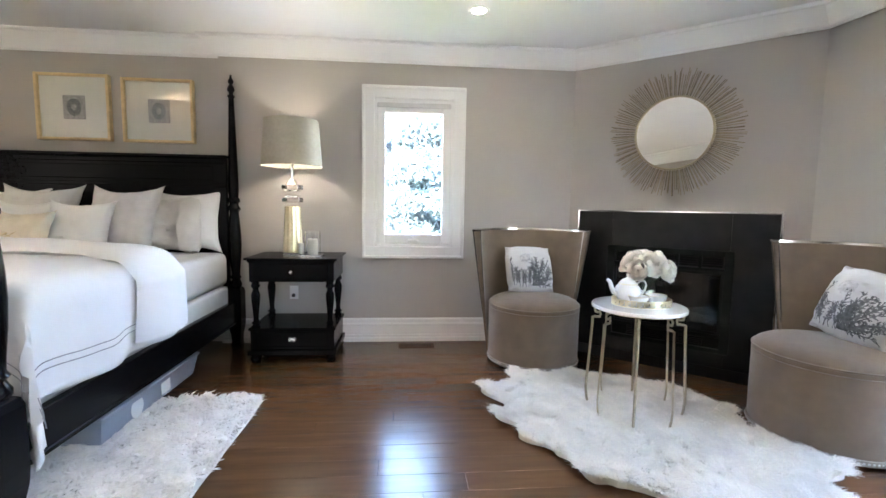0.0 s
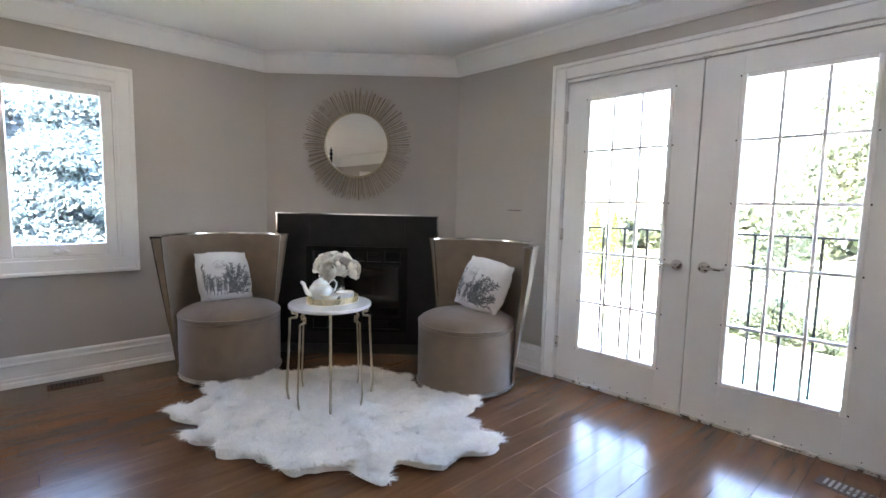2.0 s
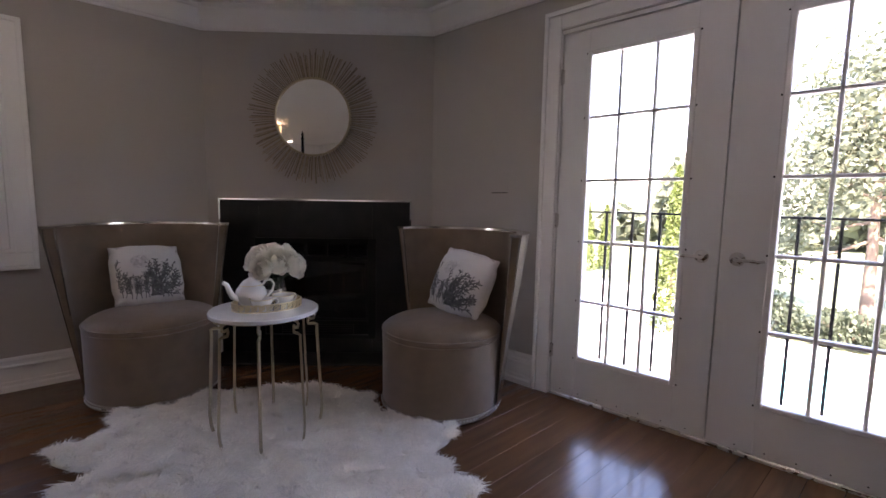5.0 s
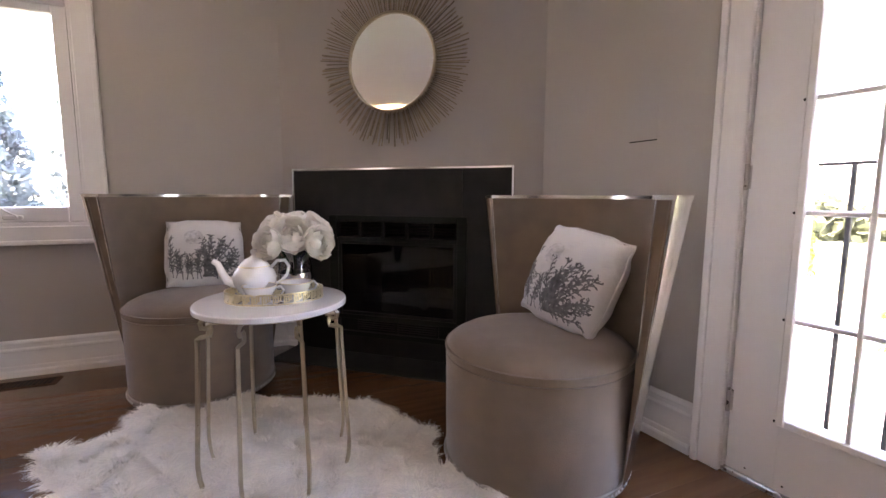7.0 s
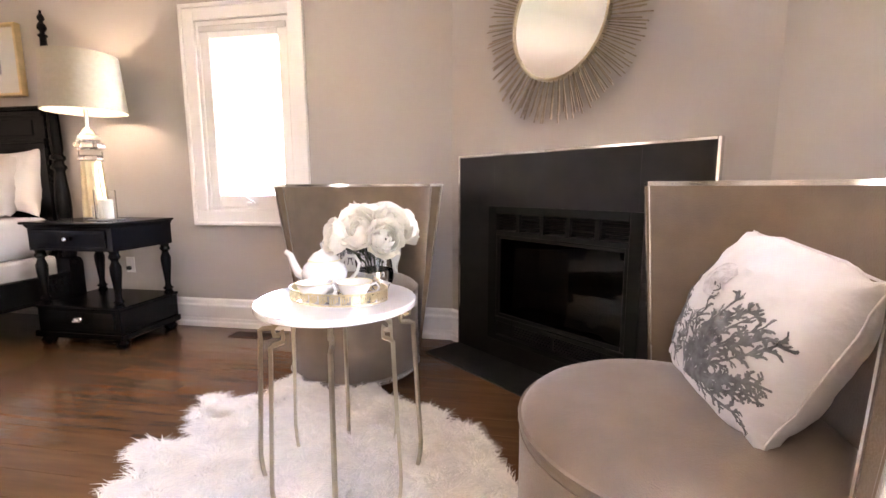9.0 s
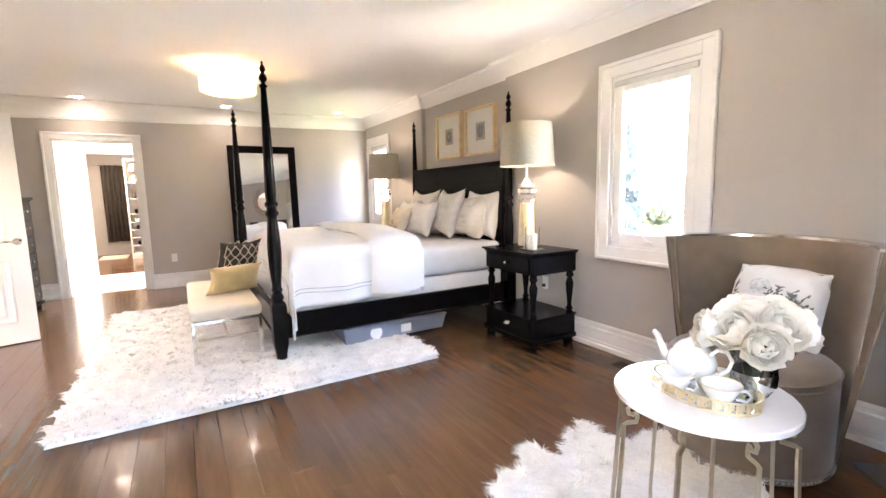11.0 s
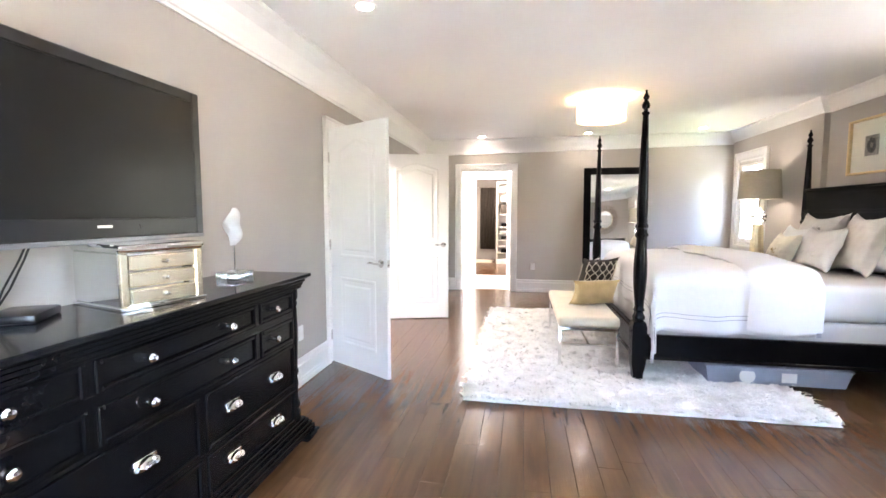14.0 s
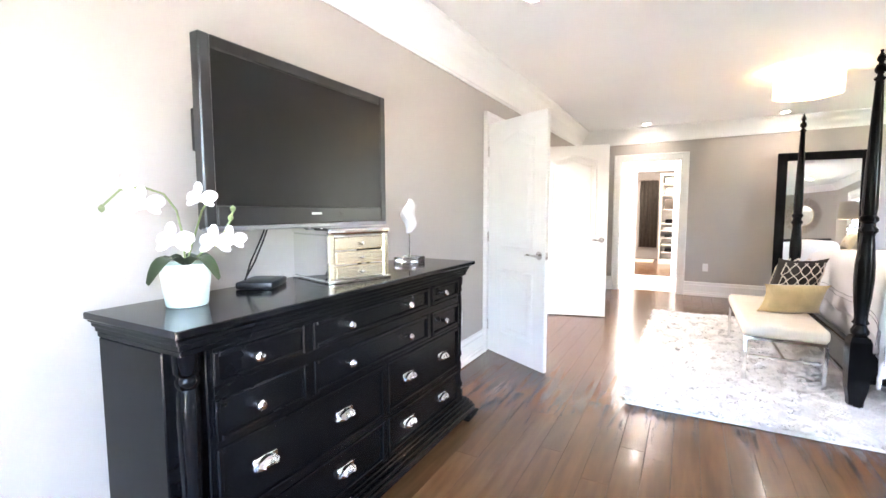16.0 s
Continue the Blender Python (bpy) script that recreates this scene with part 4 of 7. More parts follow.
def teapot(m):
    d = thing("teapot", m, "white porcelain teapot with gold-edged lid", "teapot")
    part("pot_body", lathe(bmesh.new(), [(0, 0), (0.035, 0), (0.037, 0.006), (0.052, 0.02), (0.066, 0.045), (0.068, 0.06), (0.06, 0.08), (0.046, 0.092), (0, 0.092)], 32), M_PORCELAIN, d, smooth=True)
    lid = part("lid", lathe(bmesh.new(), [(0, 0.0925), (0.047, 0.0925), (0.045, 0.099), (0.03, 0.113), (0.012, 0.121), (0.007, 0.126), (0.011, 0.134), (0.01, 0.141), (0, 0.145)], 28), M_PORCELAIN, d, smooth=True)
    part("lid_rim", lathe(bmesh.new(), [(0.046, 0.0915), (0.0485, 0.0925), (0.0475, 0.095), (0.045, 0.095)], 28), M_GOLD, lid, "thin gold line", True)
    part("spout", tube(bmesh.new(), [(-0.055, 0, 0.045), (-0.082, 0, 0.055), (-0.095, 0, 0.08), (-0.105, 0, 0.105), (-0.12, 0, 0.115)], 0.016, 10, taper=0.5), M_PORCELAIN, d, smooth=True)
    part("handle", tube(bmesh.new(), [(0.05, 0, 0.085), (0.07, 0, 0.105), (0.095, 0, 0.105), (0.108, 0, 0.085), (0.1, 0, 0.06), (0.08, 0, 0.04), (0.062, 0, 0.035)], 0.0055, 8), M_PORCELAIN, d, smooth=True)
    return d


def teacup(m):
    d = thing("teacup", m, "white porcelain teacup with a loop handle", "cup", "teacups on the tray")
    part("bowl", lathe(bmesh.new(), [(0, 0), (0.022, 0), (0.024, 0.006), (0.034, 0.018), (0.044, 0.036), (0.05, 0.05), (0.0485, 0.05), (0.04, 0.034), (0.028, 0.014), (0, 0.009)], 28), M_PORCELAIN, d, smooth=True)
    part("handle", tube(bmesh.new(), [(0.042, 0, 0.04), (0.06, 0, 0.046), (0.069, 0, 0.034), (0.06, 0, 0.02), (0.036, 0, 0.018)], 0.0038, 7), M_PORCELAIN, d, smooth=True)
    part("rim_line", lathe(bmesh.new(), [(0.0485, 0.0495), (0.0505, 0.0495), (0.0505, 0.0515), (0.0485, 0.0515)], 28), M_GOLD, d, "thin gold rim")
    return d


teapot(Matrix.Translation((2.432, 3.165, TZ + 0.0065)) @ Matrix.Rotation(radians(5), 4, "Z") @ Matrix.Diagonal((1.08, 1.08, 1.18, 1)))
teacup(Matrix.Translation((2.445, 3.062, TZ + 0.0065)) @ Matrix.Rotation(radians(-10), 4, "Z") @ Matrix.Diagonal((1.1, 1.1, 1.15, 1)))
teacup(Matrix.Translation((2.562, 3.09, TZ + 0.0065)) @ Matrix.Rotation(radians(15), 4, "Z") @ Matrix.Diagonal((1.1, 1.1, 1.15, 1)))


def rose(parent, m, r, seed):
    """A full bloom: rings of cupped petals, each a patch of a sphere with a rolled lip."""
    rr = random.Random(seed)
    bm = bmesh.new()
    for ring, (q, k, top) in enumerate(((0.26, 3, 10), (0.42, 4, 23), (0.58, 5, 36), (0.76, 6, 48), (0.9, 6, 60), (1.0, 7, 74))):
        for p in range(k):
            a0 = 2 * math.pi * (p + 0.5 * ring) / k + rr.uniform(-0.25, 0.25)
            half = math.pi / k * 1.35
            th0, th1 = radians(158), radians(top + rr.uniform(-7, 7))
            sz = q * r * rr.uniform(0.94, 1.05)
            rows = []
            for i in range(7):
                f = i / 6
                row = []
                for j in range(7):
                    s = j / 3 - 1
                    th = th0 + (th1 - th0) * f * (1 - 0.14 * s * s * f)
                    lip = 0.1 * max(0.0, f - 0.7) / 0.3 * (1 + 0.6 * ring / 5)
                    rad = sz * (1 + lip + 0.05 * s * s + 0.03 * math.sin(5 * s + p + ring))
                    az = a0 + s * half * (0.55 + 0.45 * math.sin(math.pi * min(1, 0.15 + 0.7 * f)))
                    row.append(bm.verts.new(m @ Vector((rad * math.sin(th) * math.cos(az), rad * math.sin(th) * math.sin(az), rad * math.cos(th) * 0.82))))
                rows.append(row)
            for x, y in zip(rows, rows[1:]):
                for j in range(6): bm.faces.new((x[j], x[j + 1], y[j + 1], y[j]))
    return part("rose_bloom", bm, M_PETAL, parent, smooth=True)


vase = thing("flower_vase", Matrix.Translation((2.575, 3.245, TZ)), "small glass vase of full cream roses", "vase")
part("glass", lathe(bmesh.new(), [(0, 0), (0.04, 0), (0.044, 0.004), (0.058, 0.03), (0.063, 0.06), (0.06, 0.095), (0.052, 0.13), (0.049, 0.13), (0.056, 0.095), (0.059, 0.06), (0.054, 0.03), (0.04, 0.008), (0, 0.008)], 32), M_GLASS, vase, "clear glass vase", True)
rr = random.Random(5)
for k, (x, y, z, r) in enumerate(((0.0, 0.0, 0.265, 0.062), (-0.085, -0.02, 0.238, 0.06), (0.082, -0.035, 0.236, 0.062), (-0.015, -0.09, 0.222, 0.062), (0.02, 0.088, 0.238, 0.06), (-0.075, 0.07, 0.222, 0.056), (0.1, 0.055, 0.215, 0.056), (0.075, -0.105, 0.192, 0.054), (-0.095, -0.09, 0.196, 0.052))):
    tilt = Matrix.Rotation(math.atan2(y, x), 4, "Z") @ Matrix.Rotation(math.hypot(x, y) * 11, 4, "Y") @ Matrix.Rotation(-math.atan2(y, x), 4, "Z")
    rose(vase, Matrix.Translation((x, y * 1.1, z)) @ tilt, r * 1.03, k)
    part("stem", tube(bmesh.new(), [(x * 0.1, y * 0.1, 0.012), (x * 0.25, y * 0.25, 0.1), (x, y, z)], 0.003, 5), M_LEAF, vase)
for k in range(5):
    a = k * 1.3
    bm = bmesh.new()
    mm = Matrix.Rotation(a, 4, "Z") @ Matrix.Translation((0.05, 0, 0.13)) @ Matrix.Rotation(radians(60), 4, "Y")
    rows = [[bm.verts.new(mm @ Vector((0.006 * abs(s), s * 0.018 * math.sin(math.pi * (0.08 + 0.92 * f)), f * 0.06))) for s in (-1, 0, 1)] for f in (0, 0.3, 0.6, 1)]
    for x, y in zip(rows, rows[1:]):
        for j in range(2): bm.faces.new((x[j], x[j + 1], y[j + 1], y[j]))
    part("leaf", bm, M_LEAF, vase)
votive = thing("glass_tumbler", Matrix.Translation((2.53, 3.3, TZ)), "small clear glass tumbler behind the flowers", "glass")
part("cup", lathe(bmesh.new(), [(0, 0), (0.03, 0), (0.034, 0.004), (0.042, 0.1), (0.039, 0.1), (0.031, 0.008), (0, 0.008)], 28), M_GLASS, votive, smooth=True)
part("band", lathe(bmesh.new(), [(0.0605, 0.03), (0.0645, 0.045), (0.0645, 0.065), (0.0635, 0.075), (0.0625, 0.075), (0.0635, 0.06), (0.06, 0.03)], 32), M_CHROME, vase, "silvered band on the glass", True)

# ---- rugs ----


def rug(name, outline, z, length, count, material, label, seed, m, sub=0.02, width=0.004, tuft=0.02):
    """A pile rug: a low backing inside the outline, covered with strands."""
    d = thing(name, m, label, "rug")
    bm = bmesh.new()
    bot = [bm.verts.new((x, y, 0.0)) for x, y in outline]
    top = [bm.verts.new((x * 0.985, y * 0.985, sub)) for x, y in outline]
    bm.faces.new(bot), bm.faces.new(top)
    for i in range(len(outline)):
        j = (i + 1) % len(outline)
        bm.faces.new((bot[i], bot[j], top[j], top[i]))
    part("backing", bm, material, d)
    rng = np.random.default_rng(seed)
    o = np.array(outline)
    lo, hi = o.min(0), o.max(0)
    pts = []
    while len(pts) < count:
        c = rng.uniform(lo, hi, (count * 2, 2))
        inside = np.zeros(len(c), bool)
        x0, y0 = o[:, 0], o[:, 1]
        x1, y1 = np.roll(x0, -1), np.roll(y0, -1)
        for a, b, e, f in zip(x0, y0, x1, y1):
            if f == b: continue
            hit = ((b > c[:, 1]) != (f > c[:, 1])) & (c[:, 0] < (e - a) * (c[:, 1] - b) / (f - b) + a)
            inside ^= hit
        pts.extend(c[inside].tolist())
    p = np.array(pts[:count])
    clump = np.array([0.6 * noise.noise(Vector((x * 8, y * 8, seed))) + 0.5 * noise.noise(Vector((x * 19, y * 19, seed + 4))) for x, y in p])
    pts3 = np.concatenate([p, (sub * 0.75 + tuft * clump)[:, None]], 1)
    nrm = np.tile([0, 0, 1.0], (count, 1))
    nrm[:, 0] += 0.75 * np.array([noise.noise(Vector((x * 11, y * 11, 5 + seed))) for x, y in p])
    nrm[:, 1] += 0.75 * np.array([noise.noise(Vector((x * 11, y * 11, 15 + seed))) for x, y in p])
    blades("fleece", pts3, nrm, length, width, material, d, seed)
    return d


def pelt(core, lobes, seed):
    """A wavy outline of joined skins: a core with legs and necks as lobes (heading, reach, spread in degrees)."""
    pts = []
    for k in range(200):
        a = 2 * math.pi * k / 200
        r = core + sum(reach * math.exp(-(((math.degrees(a) - way + 180) % 360 - 180) / spread) ** 2) for way, reach, spread in lobes)
        r += 0.03 * noise.noise(Vector((math.cos(a) * 11, math.sin(a) * 11, seed)))
        pts.append((r * math.cos(a), r * math.sin(a)))
    return pts


LOBES = ((143, 0.42, 10), (121, 0.42, 10), (98, 0.3, 13), (165, 0.22, 8), (183, 0.12, 9), (-30, 0.26, 13), (-63, 0.4, 13), (-83, 0.2, 8), (-104, 0.17, 8), (70, 0.14, 12), (46, 0.1, 10), (20, 0.08, 10), (-138, 0.05, 8))
rug("sheepskin_rug", pelt(0.58, LOBES, 2), 0, 0.043, 240000, M_SHAG, "ivory sheepskin rug with a scalloped outline", 3, Matrix.Translation((2.46, 2.95, 0.006)), 0.026, 0.0026, 0.034)
w, h = 1.5, 1.18
outline = []
for a, b in (((-w, -h), (w, -h)), ((w, -h), (w, h)), ((w, h), (-w, h)), ((-w, h), (-w, -h))):
    for k in range(30):
        x, y = a[0] + (b[0] - a[0]) * k / 30, a[1] + (b[1] - a[1]) * k / 30
        outline.append((x + 0.012 * noise.noise(Vector((x * 4, y * 4, 1))), y + 0.012 * noise.noise(Vector((x * 4, y * 4, 9)))))
rug("shag_rug", outline, 0, 0.038, 110000, M_SHAGGREY, "silver-white shag rug under the bed end", 6, Matrix.Translation((-1.19, 2.255, 0.006)), 0.028, 0.0085)

# ---- four-poster bed ----
bed = thing("four_poster_bed", Matrix.Translation((-1.265, 0, 0)), "black lacquered four-poster bed with turned tapering posts", "bed")
PX, PY0, PY1 = 1.005, 2.368, 4.585


def bed_post(x, y):
    bm = bmesh.new()
    # sabre foot and square block
    rings = [[bm.verts.new((sx * w0 * 0.86, sy * w0 * 0.86, z0)) for sx, sy in ((-1, -1), (1, -1), (1, 1), (-1, 1))] for z0, w0 in ((0, 0.046), (0.03, 0.04), (0.09, 0.044), (0.16, 0.058), (0.22, 0.062), (0.46, 0.062), (0.49, 0.052), (0.5, 0.036))]
    for v0, v1 in zip(rings, rings[1:]):
        for i in range(4): bm.faces.new((v0[i], v0[(i + 1) % 4], v1[(i + 1) % 4], v1[i]))
    bm.faces.new(rings[0]), bm.faces.new(rings[-1])
    post = part("post", bm, M_BLACK, bed, m=Matrix.Translation((x, y, 0)))
    bm = bmesh.new()
    prof = [(0, 0.49), (0.036, 0.49), (0.052, 0.51), (0.054, 0.53), (0.042, 0.55), (0.036, 0.565), (0.05, 0.58), (0.038, 0.6), (0.04, 0.64), (0.052, 0.75), (0.058, 0.86), (0.056, 0.95), (0.046, 1.06), (0.04, 1.12), (0.042, 1.135), (0.056, 1.15), (0.056, 1.165), (0.042, 1.18), (0.04, 1.2), (0.055, 1.215), (0.054, 1.235), (0.04, 1.25), (0.046, 1.3), (0.043, 1.45), (0.036, 1.7), (0.028, 1.92), (0.023, 2.04), (0.022, 2.05), (0.033, 2.06), (0.033, 2.068), (0.018, 2.078), (0.016, 2.09), (0.03, 2.105), (0.033, 2.12), (0.026, 2.14), (0.015, 2.152), (0.014, 2.16), (0.024, 2.172), (0.025, 2.184), (0.017, 2.2), (0.009, 2.212), (0.008, 2.22), (0.011, 2.228), (0, 2.236)]
    lathe(bm, [(r * 0.87, z) for r, z in prof], 20)
    part("turned_shaft", bm, M_BLACK, post, smooth=True)
    return post


for x in (-PX, PX):
    for y in (PY0, PY1): bed_post(x, y)
for s in (-1, 1):
    bm = bmesh.new()
    bx(bm, s * PX - 0.022, s * PX + 0.022, PY0 + 0.05, PY1 - 0.05, 0.2, 0.39, 0.006)
    bx(bm, s * PX - 0.028, s * PX + 0.028, PY0 + 0.05, PY1 - 0.05, 0.2, 0.225, 0.005)
    part("side_rail", bm, M_BLACK, bed)
bm = bmesh.new()
bx(bm, -PX + 0.05, PX - 0.05, PY0 - 0.025, PY0 + 0.025, 0.2, 0.42, 0.006)
bx(bm, -PX + 0.05, PX - 0.05, PY0 - 0.032, PY0 + 0.03, 0.2, 0.23, 0.005)
part("foot_rail", bm, M_BLACK, bed)
bm = bmesh.new()
x0, x1 = -PX + 0.045, PX - 0.045
bx(bm, x0, x1, 4.555, 4.6, 0.3, 1.56, 0.004)
hb = part("headboard", bm, M_BLACK, bed, "panelled black headboard")
for nm, a, b, c, e, f, g, bv in (("cap", x0 - 0.01, x1 + 0.01, 4.535, 4.615, 1.5605, 1.588, 0.008), ("moulding", x0, x1, 4.545, 4.554, 1.52, 1.556, 0.004), ("moulding", x0, x1, 4.54, 4.554, 1.33, 1.36, 0.004), ("stile", x0, x0 + 0.09, 4.54, 4.554, 0.3, 1.329, 0.004), ("stile", x1 - 0.09, x1, 4.54, 4.554, 0.3, 1.329, 0.004), ("panel", x0 + 0.14, x1 - 0.14, 4.545, 4.554, 0.4, 1.28, 0.004), ("panel", x0 + 0.1, x1 - 0.1, 4.547, 4.554, 1.385, 1.495, 0.003)):
    box(nm, (a, b, c, e, f, g), M_BLACK, hb, bv)

box_spring = box("box_spring", (-1.265 - 0.965, -1.265 + 0.965, 2.47, 4.53, 0.3, 0.52), M_SHEET, None, 0.03, 3)
tagged(box_spring, "box spring in a pale grey patterned sheet", "bed base")
bm = bx(bmesh.new(), -0.97, 0.97, 2.47, 4.53, 0.521, 0.8, 0.06, 4)
mattress = tagged(part("mattress", bm, M_SHEET, None, smooth=True, m=Matrix.Translation((-1.265, 0, 0))), "thick mattress under a pale grey fitted sheet", "mattress")
M_TOILE = mat("blue_grey_block_print", (0.5, 0.52, 0.57), 0.9, var=0.2, scale=30)
rr = random.Random(2)
for k in range(9):
    y = 2.55 + k * 0.13
    if rr.random() < 0.75: box("print_block", (-0.299, -0.2975, y, y + rr.uniform(0.05, 0.1), 0.4 + rr.uniform(0, 0.02), 0.49), M_TOILE, box_spring, 0)


def quilt():
    """The white quilt: lies on the mattress, hangs over both sides and the foot, turned back at its head end."""
    d = thing("quilt", Matrix.Translation((-1.265, 0, 0)), "white cotton quilt with thin grey stripes, draped over the bed", "bedding")
    hw, y0, y1, top = 1.0, 2.5, 3.55, 0.86
    nx, ny = 96, 66
    drop_side, drop_foot = 0.42, 0.38
    U, V = hw + drop_side, (y1 - y0) + drop_foot

    def at(u, v, lift=0.0):
        # u across (-U..U), v from the head edge towards the foot
        au, s = abs(u), (1 if u > 0 else -1)
        over_u, over_v = max(0.0, au - hw + 0.06), max(0.0, v - (y1 - y0) + 0.06)
        r = 0.09

        def bend(o):
            if o <= 0: return 0.0, 0.0
            q = min(o, r * math.pi / 2)
            return r * math.sin(q / r), r * (1 - math.cos(q / r)) + max(0.0, o - r * math.pi / 2)
        ox, dzx = bend(over_u)
        oy, dzy = bend(over_v)
        x = s * (min(au, hw - 0.06) + ox)
        y = y1 - min(v, y1 - y0 - 0.06) - oy
        puff = 0.05 * (1 - (min(au, hw) / hw) ** 4) + 0.022 * noise.noise(Vector((u * 2.2, v * 2.2, 3))) + 0.009 * noise.noise(Vector((u * 7, v * 7, 8)))
        z = top + puff - max(dzx, dzy) - 0.65 * min(dzx, dzy)
        hang = max(dzx, dzy)
        fold = 0.03 * hang / 0.4 * math.sin(v * 11 + 2 * noise.noise(Vector((v * 2, 1, s)))) if dzx >= dzy else 0.012 * hang / 0.4 * math.sin(u * 12)
        if dzx >= dzy: x += s * (fold + 0.02 * hang)
        else: y -= fold
        return Vector((x, y, z + lift))

    bm = bmesh.new()
    rows = [[bm.verts.new(at(-U + 2 * U * i / nx, V * j / ny)) for i in range(nx + 1)] for j in range(ny + 1)]
    for a, b in zip(rows, rows[1:]):
        for i in range(nx): bm.faces.new((a[i], a[i + 1], b[i + 1], b[i]))
    body = part("cover", bm, M_DUVET, d, smooth=True)
    sol = body.modifiers.new("thickness", "SOLIDIFY")
    sol.thickness, sol.offset = 0.018, 1
    # the turned-back head end: a thicker fold lying on top
    bm = bmesh.new()
    rows = []
    n = 14
    for i in range(nx + 1):
        u = (-U + 0.04) + 2 * (U - 0.04) * i / nx
        row = []
        for k in range(n):
            a = 2 * math.pi * k / n
            v = 0.2 + 0.24 * math.cos(a)
            p = at(u, max(0.0, v), 0.0)
            q = at(u, max(0.0, v) + 0.01, 0.0)
            nrm = Vector((math.copysign(1, u), 0, 0)) if abs(u) > hw + 0.05 else Vector((0, 0, 1))
            t = 0.034 + 0.038 * math.sin(a) + 0.008 * noise.noise(Vector((u * 3, a, 2)))
            row.append(bm.verts.new(p + nrm * t + Vector((0, -min(0.0, v), 0))))
        rows.append(row)
    for a, b in zip(rows, rows[1:]):
        for k in range(n): bm.faces.new((a[k], a[(k + 1) % n], b[(k + 1) % n], b[k]))
    bm.faces.new(rows[0]), bm.faces.new(rows[-1])
    part("turned_back_edge", bm, M_DUVET, d, "turned-back quilt edge", True)
    grey = mat("grey_stripe_thread", (0.35, 0.34, 0.36), 0.9)
    for off in (0.1, 0.13):
        for s in (-1, 1):
            pts = [at(s * (U - off), V * j / ny, 0.0) + Vector((s * 0.0215, 0, 0.004)) for j in range(6, ny - 3)]
            part("stripe", tube(bmesh.new(), pts, 0.0025, 4), grey, d)
        pts = [at(-U + 2 * U * i / nx, V - off, 0.0) + Vector((0, -0.0215, 0.004)) for i in range(8, nx - 7)]
        part("stripe", tube(bmesh.new(), pts, 0.0025, 4), grey, d)
    return d


quilt()


def bed_pillow(x, y, z, w, h, t, back, material, label, seed, turn=0, flap=False, group="pillows on the bed"):
    d = thing("pillow", lean_pose(x, y, z, -90 + turn, back), label, "pillow", group)
    part("case", cushion(bmesh.new(), w, h * 1.08, t, 24, 0.2, 0.04, seed=seed, crease=0.35), material, d, smooth=True)
    if flap:
        bm = bmesh.new()
        rows = []
        for i in range(9):
            f = i / 8
            rows.append([bm.verts.new((w / 2 - 0.09 + 0.13 * math.sin(a) + 0.02 * noise.noise(Vector((f * 4, a, seed))), (t * 0.5 + 0.02) * math.cos(a) * math.sin(math.pi * (0.12 + 0.76 * f)) , h * (0.04 + 0.92 * f))) for a in [k * math.pi / 8 for k in range(9)]])
        for a, b in zip(rows, rows[1:]):
            for k in range(8): bm.faces.new((a[k], a[k + 1], b[k + 1], b[k]))
        part("open_end", bm, material, d, "loose open end of the pillowcase", True)
    return d


for s, (bxx) in ((1, -0.68), (-1, -1.86)):
    bed_pillow(bxx - 0.11 * s, 4.33, 0.8, 0.6, 0.47, 0.22, 22, M_GREYLINEN, "pale grey pillow with a loose open case", 3 + s, 4 * s, True)
    bed_pillow(bxx + 0.06 * s, 4.45, 0.8, 0.62, 0.5, 0.17, 14, M_WHITECLOTH, "white pillow leaning on the headboard", 13 + s, 0)
for x, y, w, t, se in ((-0.98, 4.2, 0.56, -6, 21), (-1.55, 4.2, 0.56, 5, 22)):
    bed_pillow(x, y, 0.8, w, 0.52, 0.19, 20, M_GREYLINEN, "pale grey square linen pillow", se, t)
for x, y, w, se in ((-1.12, 3.99, 0.44, 31), (-1.5, 4.0, 0.42, 32)):
    bed_pillow(x, y, 0.81, w, 0.4, 0.16, 22, M_WHITECLOTH, "white striped cotton cushion on the bed", se, 4)
M_GOLDPRINT = mat("gold_scribble_on_cream", (0.62, 0.5, 0.3), 0.7, var=0.35, scale=26)
gold_c = bed_pillow(-1.4, 3.85, 0.82, 0.4, 0.32, 0.14, 24, M_CREAM, "small cream cushion with a gold pattern", 41, -4)
bm = bmesh.new()
rr = random.Random(8)
for k in range(26):
    u, v = rr.uniform(-0.7, 0.7), rr.uniform(-0.6, 0.6)
    th = ((1 - u * u) * (1 - v * v)) ** 0.42
    c = Vector((u * 0.17, -th * 0.065 * 1.05 - 0.004, (v + 1) * 0.12))
    tube(bm, [c + Vector((0.022 * math.cos(t + k), 0.004, 0.014 * math.sin(t * 1.3 + k))) for t in (0, 1.2, 2.4, 3.6, 4.8)], 0.003, 4)
part("gold_pattern", bm, M_GOLDPRINT, gold_c)

# ---- lamps that the room has ----


def downlight(x, y):
    d = thing("downlight", Matrix.Translation((x, y, CEIL)), "recessed round ceiling downlight with a white trim, lit", "ceiling light", "ceiling downlights")
    part("trim_ring", lathe(bmesh.new(), [(0.046, -0.002), (0.05, -0.006), (0.07, -0.004), (0.073, 0.0), (0.046, 0.0)], 32), M_TRIM, d, smooth=True)
    part("lens", lathe(bmesh.new(), [(0, -0.0015), (0.046, -0.0015), (0.046, 0.0), (0, 0.0)], 32), M_POT, d, "glowing frosted lens")
    return d


for x, y in ((1.65, 3.9), (0.72, 0.54), (-3.9, 0.82), (-3.85, 2.45), (-3.68, 4.0), (2.9, 1.2)):
    downlight(x, y)

